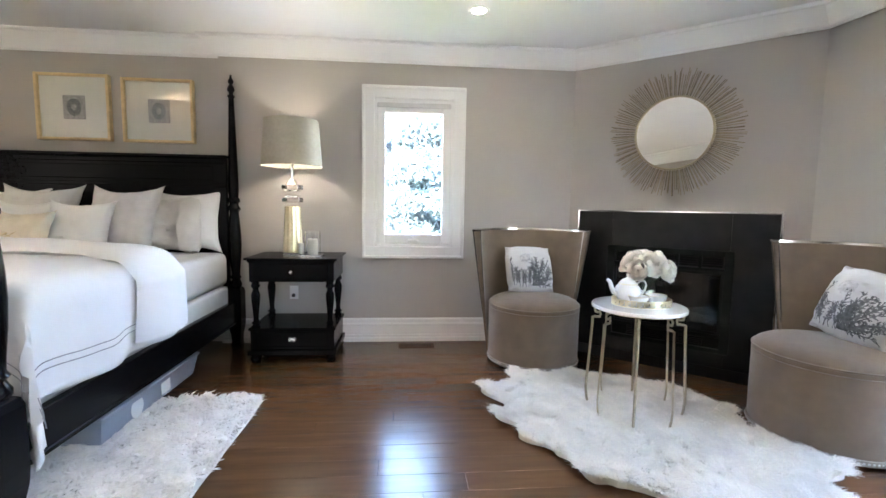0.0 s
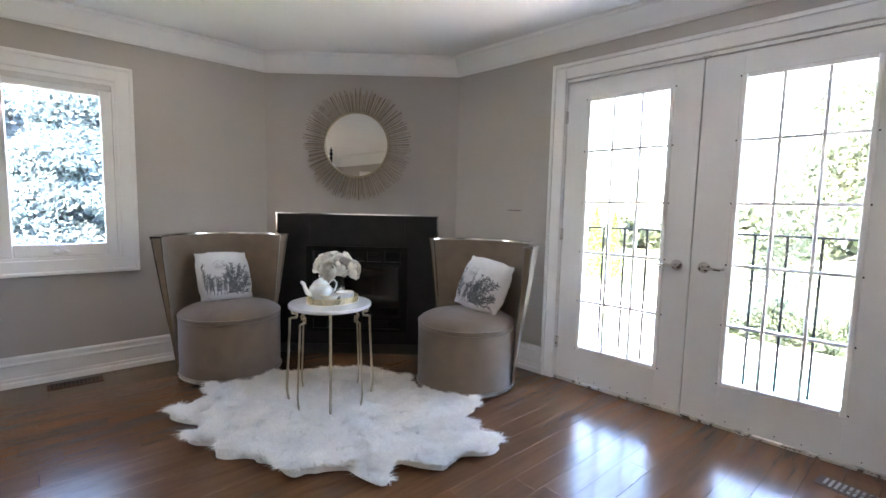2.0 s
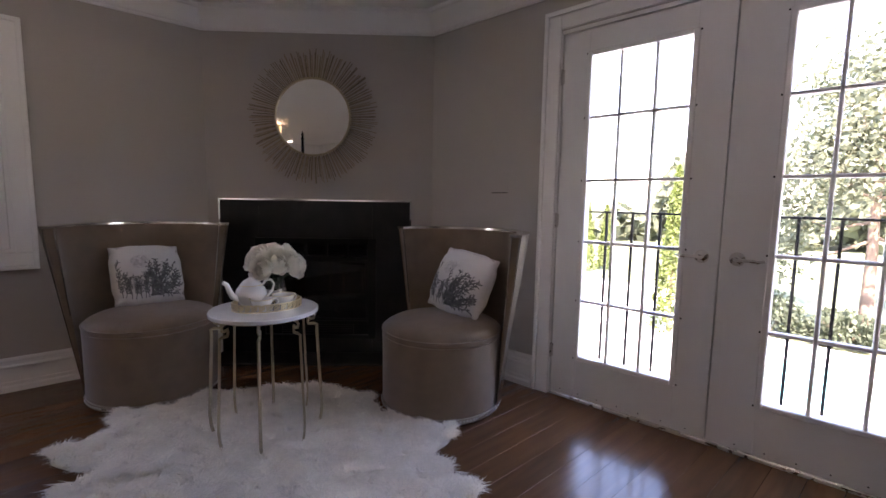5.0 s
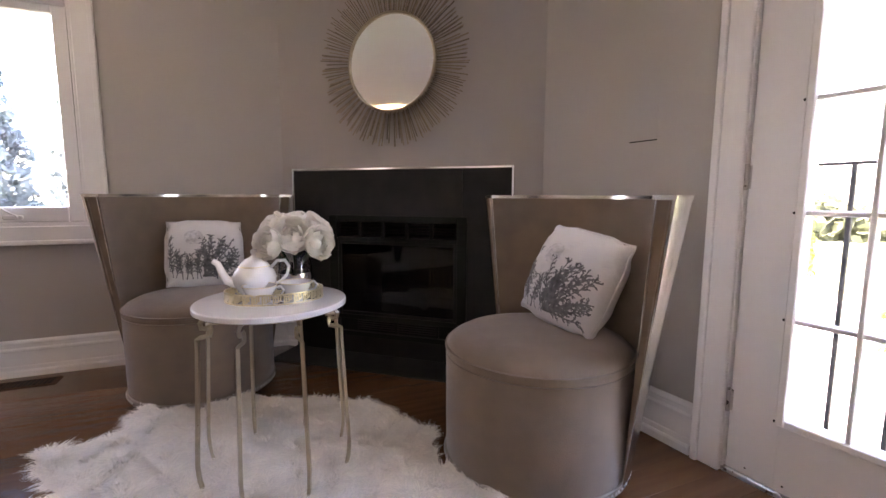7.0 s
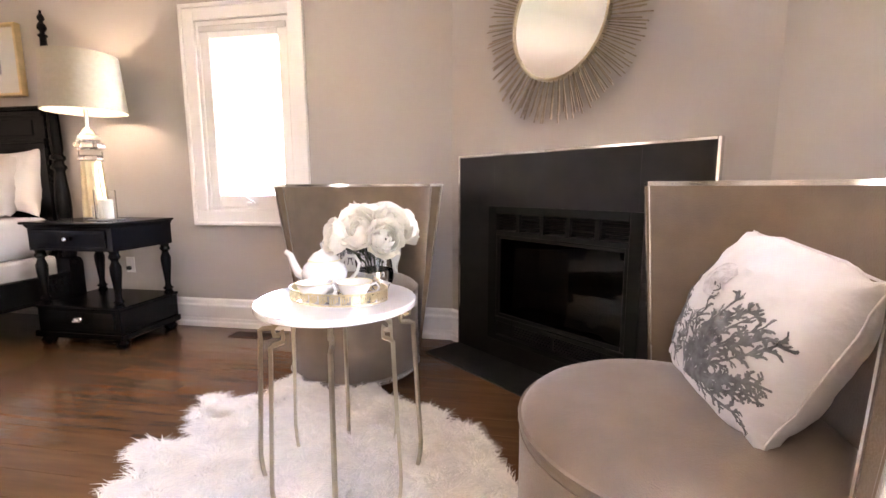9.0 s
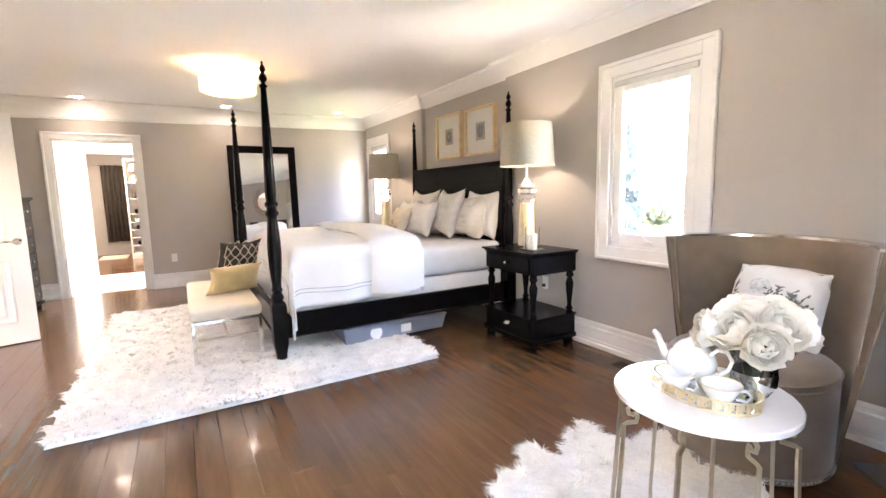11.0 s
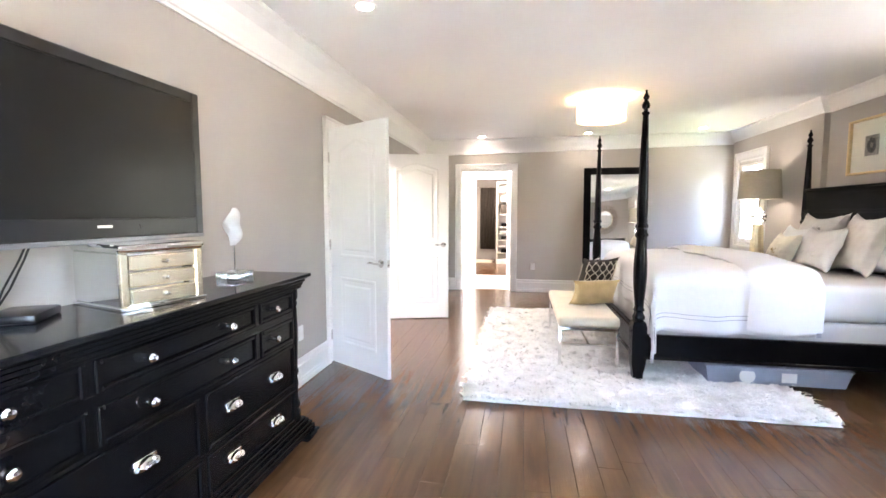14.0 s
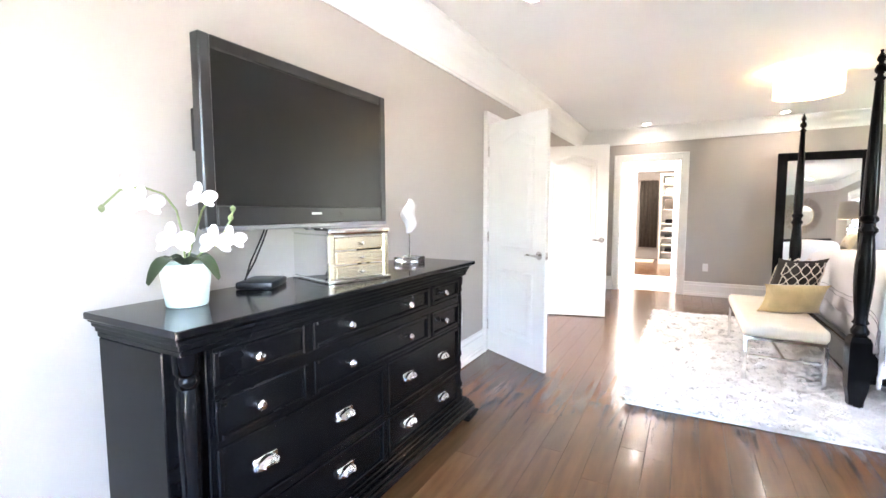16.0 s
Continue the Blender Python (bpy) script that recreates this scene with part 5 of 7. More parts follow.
drum = thing("ceiling_lamp", Matrix.Translation((-1.75, 2.29, 0)), "round white fabric drum ceiling lamp, lit", "ceiling light")
part("shade", lathe(bmesh.new(), [(0.25, 2.3), (0.252, 2.3), (0.252, 2.5), (0.25, 2.5)], 48), M_DRUM, drum, "white fabric drum shade", True)
part("diffuser", lathe(bmesh.new(), [(0, 2.304), (0.249, 2.304), (0.249, 2.308), (0, 2.308)], 48), M_DRUM, drum, "white diffuser disc")
part("ceiling_plate", lathe(bmesh.new(), [(0, 2.51), (0.07, 2.51), (0.075, 2.54), (0, 2.54)], 24), M_NICKEL, drum, smooth=True)
part("rod", lathe(bmesh.new(), [(0, 2.4), (0.008, 2.4), (0.008, 2.511), (0, 2.511)], 8), M_NICKEL, drum)
lamp("drum_bulb", "POINT", Matrix.Translation((-1.75, 2.29, 2.39)), 0.62, (1.0, 0.77, 0.5), radius=0.06)


def table_lamp(x, y, z):
    d = thing("table_lamp", Matrix.Translation((x, y, z)), "gold column lamp with stacked crystal blocks and a linen drum shade", "lamp", "bedside lamps")
    part("foot", lathe(bmesh.new(), [(0, 0), (0.075, 0), (0.075, 0.02), (0, 0.02)], 32), M_GLASS, d, "clear crystal foot", True)
    bm = bmesh.new()
    rows = []
    for zz, r in ((0.02, 0.074), (0.03, 0.076), (0.38, 0.058), (0.385, 0.05)):
        rows.append([bm.verts.new(((r if k % 2 else r * 0.93) * math.cos(2 * math.pi * k / 24), (r if k % 2 else r * 0.93) * math.sin(2 * math.pi * k / 24), zz)) for k in range(24)])
    for a, b in zip(rows, rows[1:]):
        for k in range(24): bm.faces.new((a[k], a[(k + 1) % 24], b[(k + 1) % 24], b[k]))
    bm.faces.new(rows[0]), bm.faces.new(rows[-1])
    part("column", bm, M_GOLD, d, "fluted brushed gold column")
    zz = 0.386
    for k, (r, h, tw) in enumerate(((0.05, 0.03, 10), (0.062, 0.035, 40), (0.05, 0.012, 0), (0.062, 0.035, 15), (0.05, 0.012, 0), (0.06, 0.035, 50))):
        bm = bx(bmesh.new(), -r, r, -r, r, zz, zz + h, 0.006, 2, Matrix.Rotation(radians(tw), 4, "Z"))
        part("crystal_block", bm, M_GLASS if h > 0.02 else M_CHROME, d, "clear cut crystal" if h > 0.02 else "chrome spacer")
        zz += h + 0.001
    part("neck", lathe(bmesh.new(), [(0, zz), (0.05, zz), (0.03, zz + 0.035), (0.012, zz + 0.05), (0.012, zz + 0.16), (0, zz + 0.16)], 20), M_CHROME, d, smooth=True)
    s0, s1 = 1.495 - z, 1.845 - z
    part("shade", lathe(bmesh.new(), [(0.228, s0), (0.23, s0), (0.205, s1), (0.203, s1)], 48), M_LINEN, d, "pale linen drum shade", True)
    bm = bmesh.new()
    for k in range(3):
        a = 2 * math.pi * k / 3
        tube(bm, [(0, 0, s1 - 0.015), (0.203 * math.cos(a), 0.203 * math.sin(a), s1 - 0.008)], 0.002, 5)
    lathe(bm, [(0, zz + 0.16), (0.003, zz + 0.16), (0.003, s1 + 0.005), (0.009, s1 + 0.01), (0.009, s1 + 0.022), (0, s1 + 0.026)], 10)
    part("harp", bm, M_CHROME, d, "shade holder with a small finial")
    lamp("bedside_bulb", "POINT", Matrix.Translation((x, y, z + s0 + 0.15)), 0.13, (1.0, 0.92, 0.8), radius=0.03)
    return d


LZ = 0.8
table_lamp(0.27, 4.36, LZ)
table_lamp(-2.8, 4.36, LZ)


# ---- black bedside tables ----


def cup_pull(parent, x, y, z, w=0.045):
    """A ribbed half-moon pull; the drawer front faces local -y."""
    bm = bmesh.new()
    rows = []
    for i in range(9):
        a = math.pi * i / 8
        rows.append([bm.verts.new((x + w * 0.5 * math.cos(a) * q, y - 0.004 - d * (0.85 + 0.15 * (i % 2)), z - 0.008 + h * math.sin(a))) for q, d, h in ((1.0, 0.0, 0.026), (0.95, 0.012, 0.024), (0.7, 0.02, 0.014), (0.5, 0.021, 0.002))])
    for a, b in zip(rows, rows[1:]):
        for k in range(3): bm.faces.new((a[k], a[k + 1], b[k + 1], b[k]))
    bx(bm, x - w * 0.5, x + w * 0.5, y - 0.005, y + 0.0, z - 0.012, z + 0.018, 0.002)
    return part("pull", bm, M_CHROME, parent, "ribbed silver cup pull", True)


def knob(parent, x, y, z, r=0.013):
    bm = lathe(bmesh.new(), [(0, 0), (r * 0.7, 0), (r * 0.5, 0.008), (r * 0.55, 0.013), (r, 0.018), (r * 1.05, 0.024), (r * 0.7, 0.03), (0, 0.031)], 16, Matrix.Translation((x, y, z)) @ Matrix.Rotation(radians(90), 4, "X"))
    return part("knob", bm, M_CHROME, parent, "polished silver knob", True)


def turned(parent, x, y, z0, z1, r, name="leg"):
    h = z1 - z0
    prof = [(0, 0), (r * 0.9, 0), (r * 0.9, 0.03), (r * 0.6, 0.05), (r, 0.08), (r, 0.1), (r * 0.65, 0.13), (r * 0.55, 0.2), (r * 0.75, 0.4), (r * 1.0, 0.62), (r * 1.02, 0.72), (r * 0.7, 0.8), (r * 0.6, 0.84), (r, 0.88), (r, 0.92), (r * 0.8, 0.95), (r * 0.9, 1.0), (0, 1.0)]
    return part(name, lathe(bmesh.new(), [(a, z0 + b * h) for a, b in prof], 18, Matrix.Translation((x, y, 0))), M_BLACK, parent, smooth=True)


def moulded(bm, x0, x1, y0, y1, steps):
    """A stack of rectangular mouldings: (z0, z1, overhang)."""
    for z0, z1, o in steps:
        bx(bm, x0 - o, x1 + o, y0 - o, y1, z0, z1, min(0.004, (z1 - z0) * 0.3))
    return bm


def bedside(m):
    d = thing("nightstand", m, "black lacquered nightstand with two drawers and turned legs", "nightstand", "bedside tables")
    W, D = 0.31, 0.47
    part("tabletop", moulded(bmesh.new(), -W, W, -D, 0, ((0.772, 0.784, 0.012), (0.784, 0.8, 0.028))), M_BLACK, d)
    part("upper_case", moulded(bmesh.new(), -W, W, -D, 0, ((0.62, 0.772, 0), (0.762, 0.7725, 0.006))), M_BLACK, d)
    dr = part("drawer", moulded(bmesh.new(), -W + 0.045, W - 0.045, -D - 0.008, -D - 0.001, ((0.64, 0.755, 0), (0.655, 0.74, 0.0015))), M_BLACK, d)
    knob(dr, 0, -D - 0.0095, 0.697)
    for x in (-W + 0.035, W - 0.035):
        for y in (-D + 0.035, -0.035):
            turned(d, x, y, 0.27, 0.62, 0.032)
    part("lower_case", moulded(bmesh.new(), -W, W, -D, 0, ((0.1, 0.25, 0),)), M_BLACK, d)
    part("shelf_top", moulded(bmesh.new(), -W, W, -D, 0, ((0.2505, 0.27, 0.012),)), M_BLACK, d)
    part("base_moulding", moulded(bmesh.new(), -W, W, -D, 0, ((0.06, 0.0995, 0.018),)), M_BLACK, d)
    dr = part("drawer", moulded(bmesh.new(), -W + 0.045, W - 0.045, -D - 0.008, -D - 0.001, ((0.125, 0.238, 0),)), M_BLACK, d)
    cup_pull(dr, 0, -D - 0.008, 0.18, 0.06)
    for x in (-W + 0.03, W - 0.03):
        for y in (-D + 0.03, -0.05):
            part("foot", lathe(bmesh.new(), [(0, 0), (0.032, 0), (0.042, 0.02), (0.044, 0.035), (0.03, 0.052), (0.05, 0.06), (0, 0.06)], 16, Matrix.Translation((x, y, 0))), M_BLACK, d, smooth=True)
    return d


ns = bedside(Matrix.Translation((0.315, 4.585, 0)))
copy_thing(ns, Matrix.Translation((-2.8, 4.585, 0)))

candles = thing("candle_glass", Matrix.Translation((0.44, 4.27, 0.8)) @ Matrix.Diagonal((1.3, 1.3, 1.3, 1)), "square glass holder with two ivory pillar candles", "candle holder")
part("mirror_base", bx(bmesh.new(), -0.06, 0.06, -0.05, 0.05, 0, 0.01, 0.002), M_MIRROR, candles)
part("glass_cylinder", lathe(bmesh.new(), [(0.042, 0.011), (0.045, 0.011), (0.045, 0.15), (0.042, 0.15)], 32), M_GLASS, candles, "clear glass cylinder", True)
part("candle", lathe(bmesh.new(), [(0, 0.011), (0.03, 0.011), (0.031, 0.1), (0.026, 0.104), (0, 0.1)], 24, Matrix.Translation((0, 0, 0))), M_CANDLE, candles, "ivory pillar candle", True)
part("candle", lathe(bmesh.new(), [(0, 0.011), (0.016, 0.011), (0.017, 0.075), (0, 0.075)], 18, Matrix.Translation((-0.07, 0.01, 0.0))), M_CANDLE, candles, smooth=True)
part("wick", tube(bmesh.new(), [(0, 0, 0.1), (0.001, 0, 0.115)], 0.0012, 5), M_CABLE, candles)

# ---- framed prints over the headboard ----


def framed(x0, x1, z0, z1):
    d = thing("picture", Matrix.Translation(((x0 + x1) / 2, 4.71, (z0 + z1) / 2)), "gold-framed print of a grey medallion in a wide off-white mat", "picture", "framed prints over the bed")
    w, h, f = (x1 - x0) / 2, (z1 - z0) / 2, 0.022
    bm = bmesh.new()
    for a, b, c, e in ((-w, -w + f, -h, h), (w - f, w, -h, h), (-w + f, w - f, -h, -h + f), (-w + f, w - f, h - f, h)):
        bx(bm, a, b, -0.05, -0.001, c, e, 0.004)
    part("frame", bm, M_GOLDLEAF, d, "gold leaf frame")
    part("mat_board", bx(bmesh.new(), -w + f, w - f, -0.02, -0.006, -h + f, h - f), M_MAT, d)
    part("print", bx(bmesh.new(), -0.085, 0.085, -0.0225, -0.0205, -0.095, 0.095), M_PRINT, d, "small grey print")
    bm = lathe(bmesh.new(), [(0.022, 0), (0.06, 0), (0.06, 0.002), (0.022, 0.002)], 24, Matrix.Translation((0, -0.023, 0)) @ Matrix.Rotation(radians(90), 4, "X") @ Matrix.Diagonal((0.9, 1.15, 1, 1)))
    part("medallion", bm, M_INK, d)
    p = part("pane", bx(bmesh.new(), -w + f, w - f, -0.029, -0.028, -h + f, h - f), M_PANE, d, "clear picture glass")
    return d


framed(-1.815, -1.25, 1.693, 2.222)
framed(-1.155, -0.595, 1.69, 2.205)

# ---- leaning floor mirror ----
fm = thing("floor_mirror", Matrix.Translation((-4.12, 2.94, 0.0)) @ Matrix.Rotation(radians(90), 4, "Z") @ Matrix.Rotation(radians(-2.6), 4, "X"), "tall black-framed mirror leaning on the wall", "mirror")
bm = bmesh.new()
for a, b, c, e in ((-0.49, -0.38, 0, 2.05), (0.38, 0.49, 0, 2.05), (-0.38, 0.38, 0, 0.11), (-0.38, 0.38, 1.94, 2.05)):
    bx(bm, a, b, -0.02, 0.025, c, e, 0.008, 2)
part("frame", bm, M_BLACK, fm, "wide black wooden frame")
part("mirror_glass", bx(bmesh.new(), -0.385, 0.385, -0.004, 0.004, 0.105, 1.945), M_MIRROR, fm)

# ---- bench at the bed's foot ----
bench = thing("bench", Matrix.Translation((-1.1, 2.03, 0.02)), "upholstered bench on slim chrome legs at the bed's foot", "bench")
L, D = 0.66, 0.25
part("seat", bx(bmesh.new(), -L, L, -D, D, 0.35, 0.445, 0.035, 4), M_CREAM, bench, "cream upholstered seat", True)
bm = bmesh.new()
for x in (-L + 0.02, L - 0.02):
    bx(bm, x - 0.011, x + 0.011, -D + 0.02, D - 0.02, 0.328, 0.35)
    bx(bm, x - 0.011, x + 0.011, -D + 0.042, D - 0.042, 0.2, 0.215)
for y in (-D + 0.02, D - 0.02):
    bx(bm, -L + 0.031, L - 0.031, y - 0.011, y + 0.011, 0.328, 0.35)
bx(bm, -L + 0.031, L - 0.031, -0.008, 0.008, 0.2, 0.215)
part("seat_frame", bm, M_CHROME, bench)
for x in (-L + 0.02, L - 0.02):
    for y in (-D + 0.02, D - 0.02):
        part("leg", bx(bmesh.new(), x - 0.012, x + 0.012, y - 0.012, y + 0.012, 0.0, 0.328, 0.002), M_CHROME, bench, "chrome leg")
c1 = thing("cushion", Matrix.Translation((-1.02, 2.13, 0.462)) @ Matrix.Rotation(radians(-72), 4, "Z") @ Matrix.Rotation(radians(-24), 4, "X"), "small gold satin cushion on the bench", "cushion", "cushions on the bench")
part("cover", cushion(bmesh.new(), 0.46, 0.27, 0.14, seed=2), M_GOLDCLOTH, c1, smooth=True)
c2 = thing("cushion", Matrix.Translation((-1.38, 2.17, 0.462)) @ Matrix.Rotation(radians(-62), 4, "Z") @ Matrix.Rotation(radians(-22), 4, "X"), "dark brown cushion with a pale trellis pattern", "cushion", "cushions on the bench")
part("cover", cushion(bmesh.new(), 0.42, 0.46, 0.14, seed=5), M_BROWNCLOTH, c2, smooth=True)
bm = bmesh.new()
for s, face in ((1, 1), (-1, 1), (1, -1), (-1, -1)):
    for k in range(-3, 4):
        pts = []
        for i in range(21):
            v = -0.88 + 1.76 * i / 20
            u = k * 0.42 + s * 0.2 * math.sin(v * 7.5)
            if abs(u) < 0.9:
                th = ((1 - u * u) * (1 - v * v)) ** 0.42
                pts.append((u * 0.2, face * (th * 0.075 + 0.003), (v + 1) * 0.23))
        if len(pts) > 3: tube(bm, pts, 0.0045, 4)
part("trellis", bm, M_CREAM, c2, "pale trellis pattern")

# ---- storage box under the bed ----
tote = thing("storage_box", Matrix.Translation((-0.47, 3.345, 0.045)), "long cloudy plastic storage box under the bed", "storage box")
bm = bmesh.new()
for z0, z1, w0, w1 in ((0, 0.125, 0.2, 0.225),):
    v0 = [bm.verts.new((sx * w0, sy * 0.46, z0)) for sx, sy in ((-1, -1), (1, -1), (1, 1), (-1, 1))]
    v1 = [bm.verts.new((sx * w1, sy * 0.485, z1)) for sx, sy in ((-1, -1), (1, -1), (1, 1), (-1, 1))]
    for i in range(4): bm.faces.new((v0[i], v0[(i + 1) % 4], v1[(i + 1) % 4], v1[i]))
    bm.faces.new(v0), bm.faces.new(v1)
part("tub", bm, M_BIN, tote)
part("lid", bx(bmesh.new(), -0.235, 0.235, -0.495, 0.495, 0.125, 0.14, 0.005), M_BIN, tote, "flat snap lid")
part("sticker", bx(bmesh.new(), 0.2185, 0.221, 0.03, 0.13, 0.03, 0.1, m=Matrix.Rotation(0, 4, "Z")), M_PLASTICW, tote, "white label")
bm = lathe(bmesh.new(), [(0, 0), (0.055, 0), (0.055, 0.002), (0, 0.002)], 24, Matrix.Translation((0.2185, -0.2, 0.065)) @ Matrix.Rotation(radians(90), 4, "Y"))
part("round_sticker", bm, M_PLASTICW, tote, "round white label")

# ---- long black dresser ----
DX0, DX1, DF, DB = 1.018, 2.724, 0.245, -0.178
dresser = thing("dresser", Matrix.Identity(4), "long black lacquered dresser with turned corner columns and silver pulls", "dresser")
dm = Matrix.Rotation(radians(180), 4, "Z")


def dz(bm, x0, x1, y0, y1, z0, z1, b=0.004):
    return bx(bm, x0, x1, y0, y1, z0, z1, b)


bm = dz(bmesh.new(), DX0, DX1, DB, DF - 0.09, 0.13, 0.9)
dz(bm, DX0 + 0.085, DX1 - 0.085, DF - 0.09, DF - 0.03, 0.152, 0.9)
part("carcass", bm, M_BLACK, dresser)
part("top", dz(bmesh.new(), DX0 - 0.036, DX1 + 0.036, DB, DF + 0.046, 0.9625, 0.984, 0.003), M_BLACKTOP, dresser, "polished black top")
for z0, z1, o in ((0.9005, 0.918, 0.003), (0.9185, 0.936, 0.009), (0.9365, 0.952, 0.018), (0.9525, 0.962, 0.027)):
    part("moulding", dz(bmesh.new(), DX0 - o, DX1 + o, DB, DF + o, z0, z1, 0.003), M_BLACK, dresser)
bm = bmesh.new()
for z0, z1, o in ((0.06, 0.1, 0.045), (0.1, 0.12, 0.035), (0.12, 0.14, 0.02), (0.14, 0.152, 0.008)):
    dz(bm, DX0 - o, DX1 + o, DB, DF + o, z0, z1, 0.004)
part("plinth", bm, M_BLACK, dresser, "stepped base moulding")
for x in (DX0 - 0.02, DX1 + 0.02):
    bm = bmesh.new()
    for z0, z1, o in ((0, 0.02, 0.035), (0.02, 0.045, 0.05), (0.045, 0.06, 0.06)):
        dz(bm, x - o, x + o, DF - 0.07, DF + o, z0, z1, 0.008)
    part("foot", bm, M_BLACK, dresser)
    part("foot", dz(bmesh.new(), x - 0.04, x + 0.04, DB, DB + 0.08, 0, 0.06, 0.008), M_BLACK, dresser)
for x in (DX0 + 0.038, DX1 - 0.038):
    part("column", lathe(bmesh.new(), [(0, 0.152), (0.042, 0.152), (0.044, 0.2), (0.03, 0.215), (0.042, 0.23), (0.042, 0.25), (0.032, 0.265), (0.028, 0.3), (0.034, 0.36), (0.026, 0.4), (0.036, 0.42), (0.036, 0.435), (0.03, 0.45), (0.034, 0.55), (0.037, 0.7), (0.034, 0.79), (0.03, 0.8), (0.038, 0.812), (0.038, 0.826), (0.032, 0.835), (0.042, 0.85), (0.042, 0.9), (0, 0.9)], 20, Matrix.Translation((x, DF - 0.04, 0)) @ Matrix.Diagonal((0.84, 0.84, 1, 1))), M_BLACK, dresser, "turned corner column", True)
for z0, z1 in ((0.152, 0.164), (0.35, 0.368), (0.607, 0.622), (0.752, 0.788), (0.892, 0.9)):
    part("front_rail", dz(bmesh.new(), DX0 + 0.09, DX1 - 0.09, DF - 0.0295, DF - 0.002, z0, z1, 0.001), M_BLACK, dresser)
for x, z0, z1 in ((2.27, 0.625, 0.892), (1.435, 0.625, 0.892), (1.825, 0.164, 0.606)):
    part("front_stile", dz(bmesh.new(), x - 0.013, x + 0.013, DF - 0.0295, DF - 0.003, z0, z1, 0.001), M_BLACK, dresser)


def drawer(x0, x1, z0, z1, pulls, kind):
    bm = bmesh.new()
    f = 0.018
    bx(bm, x0, x1, DF - 0.03, DF - 0.008, z0, z1)
    for a, b, c, e in ((x0, x0 + f, z0, z1), (x1 - f, x1, z0, z1), (x0 + f, x1 - f, z0, z0 + f), (x0 + f, x1 - f, z1 - f, z1)):
        bx(bm, a, b, DF - 0.008, DF + 0.004, c, e, 0.004)
    d = part("drawer", bm, M_BLACK, dresser)
    for p in pulls:
        o = knob(d, 0, 0, 0) if kind == "knob" else cup_pull(d, 0, 0, 0, 0.075)
        o.matrix_basis = Matrix.Translation((p, DF - 0.008, (z0 + z1) / 2)) @ Matrix.Rotation(radians(180), 4, "Z") @ Matrix.Diagonal((1.25, 1.25, 1.25, 1))


for z0, z1 in ((0.79, 0.89), (0.624, 0.75)):
    drawer(2.285, 2.636, z0, z1, (2.494,), "knob")
    drawer(1.45, 2.255, z0, z1, (2.069, 1.647), "knob")
    drawer(1.108, 1.42, z0, z1, (1.298,), "knob")
for z0, z1 in ((0.37, 0.605), (0.166, 0.348)):
    drawer(1.84, 2.636, z0, z1, (2.47, 2.095), "cup")
    drawer(1.108, 1.81, z0, z1, (1.636, 1.3), "cup")

# ---- television ----
tv = thing("television", Matrix.Translation((1.932, -0.04, 1.547)), "large flat television with a dark frame on a wall mount", "television")
w, h = 0.517, 0.33
bm = bmesh.new()
for a, b, c, e in ((-w, -w + 0.045, -h, h), (w - 0.045, w, -h, h), (-w + 0.045, w - 0.045, h - 0.045, h), (-w + 0.045, w - 0.045, -h + 0.012, -h + 0.085)):
    bx(bm, a, b, -0.045, 0.0, c, e, 0.005)
bx(bm, -w + 0.04, w - 0.04, -0.075, -0.045, -h + 0.04, h - 0.04, 0.01)
part("frame", bm, M_TVFRAME, tv, "glossy dark grey frame")
part("bottom_strip", bx(bmesh.new(), -w, w, -0.03, 0.003, -h - 0.006, -h + 0.012, 0.004), M_SILVERPL, tv, "silver lower strip")
part("screen", bx(bmesh.new(), -w + 0.044, w - 0.044, -0.03, -0.006, -h + 0.084, h - 0.044), M_SCREEN, tv, "dark switched-off screen")
part("badge", bx(bmesh.new(), -0.03, 0.03, 0.0, 0.0015, -h + 0.05, -h + 0.06), M_PLASTICW, tv, "small pale maker's badge")
bm = bx(bmesh.new(), -0.2, 0.2, -0.16, -0.15, -0.2, 0.2, 0.004)
bx(bm, -0.05, 0.05, -0.15, -0.07, -0.1, 0.1, 0.004)
bx(bm, w - 0.06, w - 0.045, -0.13, -0.075, -0.05, 0.1, 0.004)
part("wall_mount", bm, M_BLACKMETAL, tv, "black steel wall mount")
cable = thing("cable", Matrix.Identity(4), "loose dark cables from the television", "cable")
for k in range(2):
    part("cord", tube(bmesh.new(), [(2.13 + 0.012 * k, -0.1, 1.25), (2.15 + 0.015 * k, -0.12, 1.17), (2.19 + 0.02 * k, -0.13, 1.08), (2.24 + 0.01 * k, -0.14 + 0.02 * k, 1.0), (2.25, -0.12, 0.99)], 0.0035, 6), M_CABLE, cable, smooth=True)
stb = thing("set_top_box", Matrix.Translation((2.19, -0.09, 0.985)) @ Matrix.Rotation(radians(30), 4, "Z"), "flat dark grey media box", "media box")
part("case", bx(bmesh.new(), -0.09, 0.09, -0.07, 0.07, 0.0, 0.028, 0.008, 2), M_TVFRAME, stb, smooth=True)

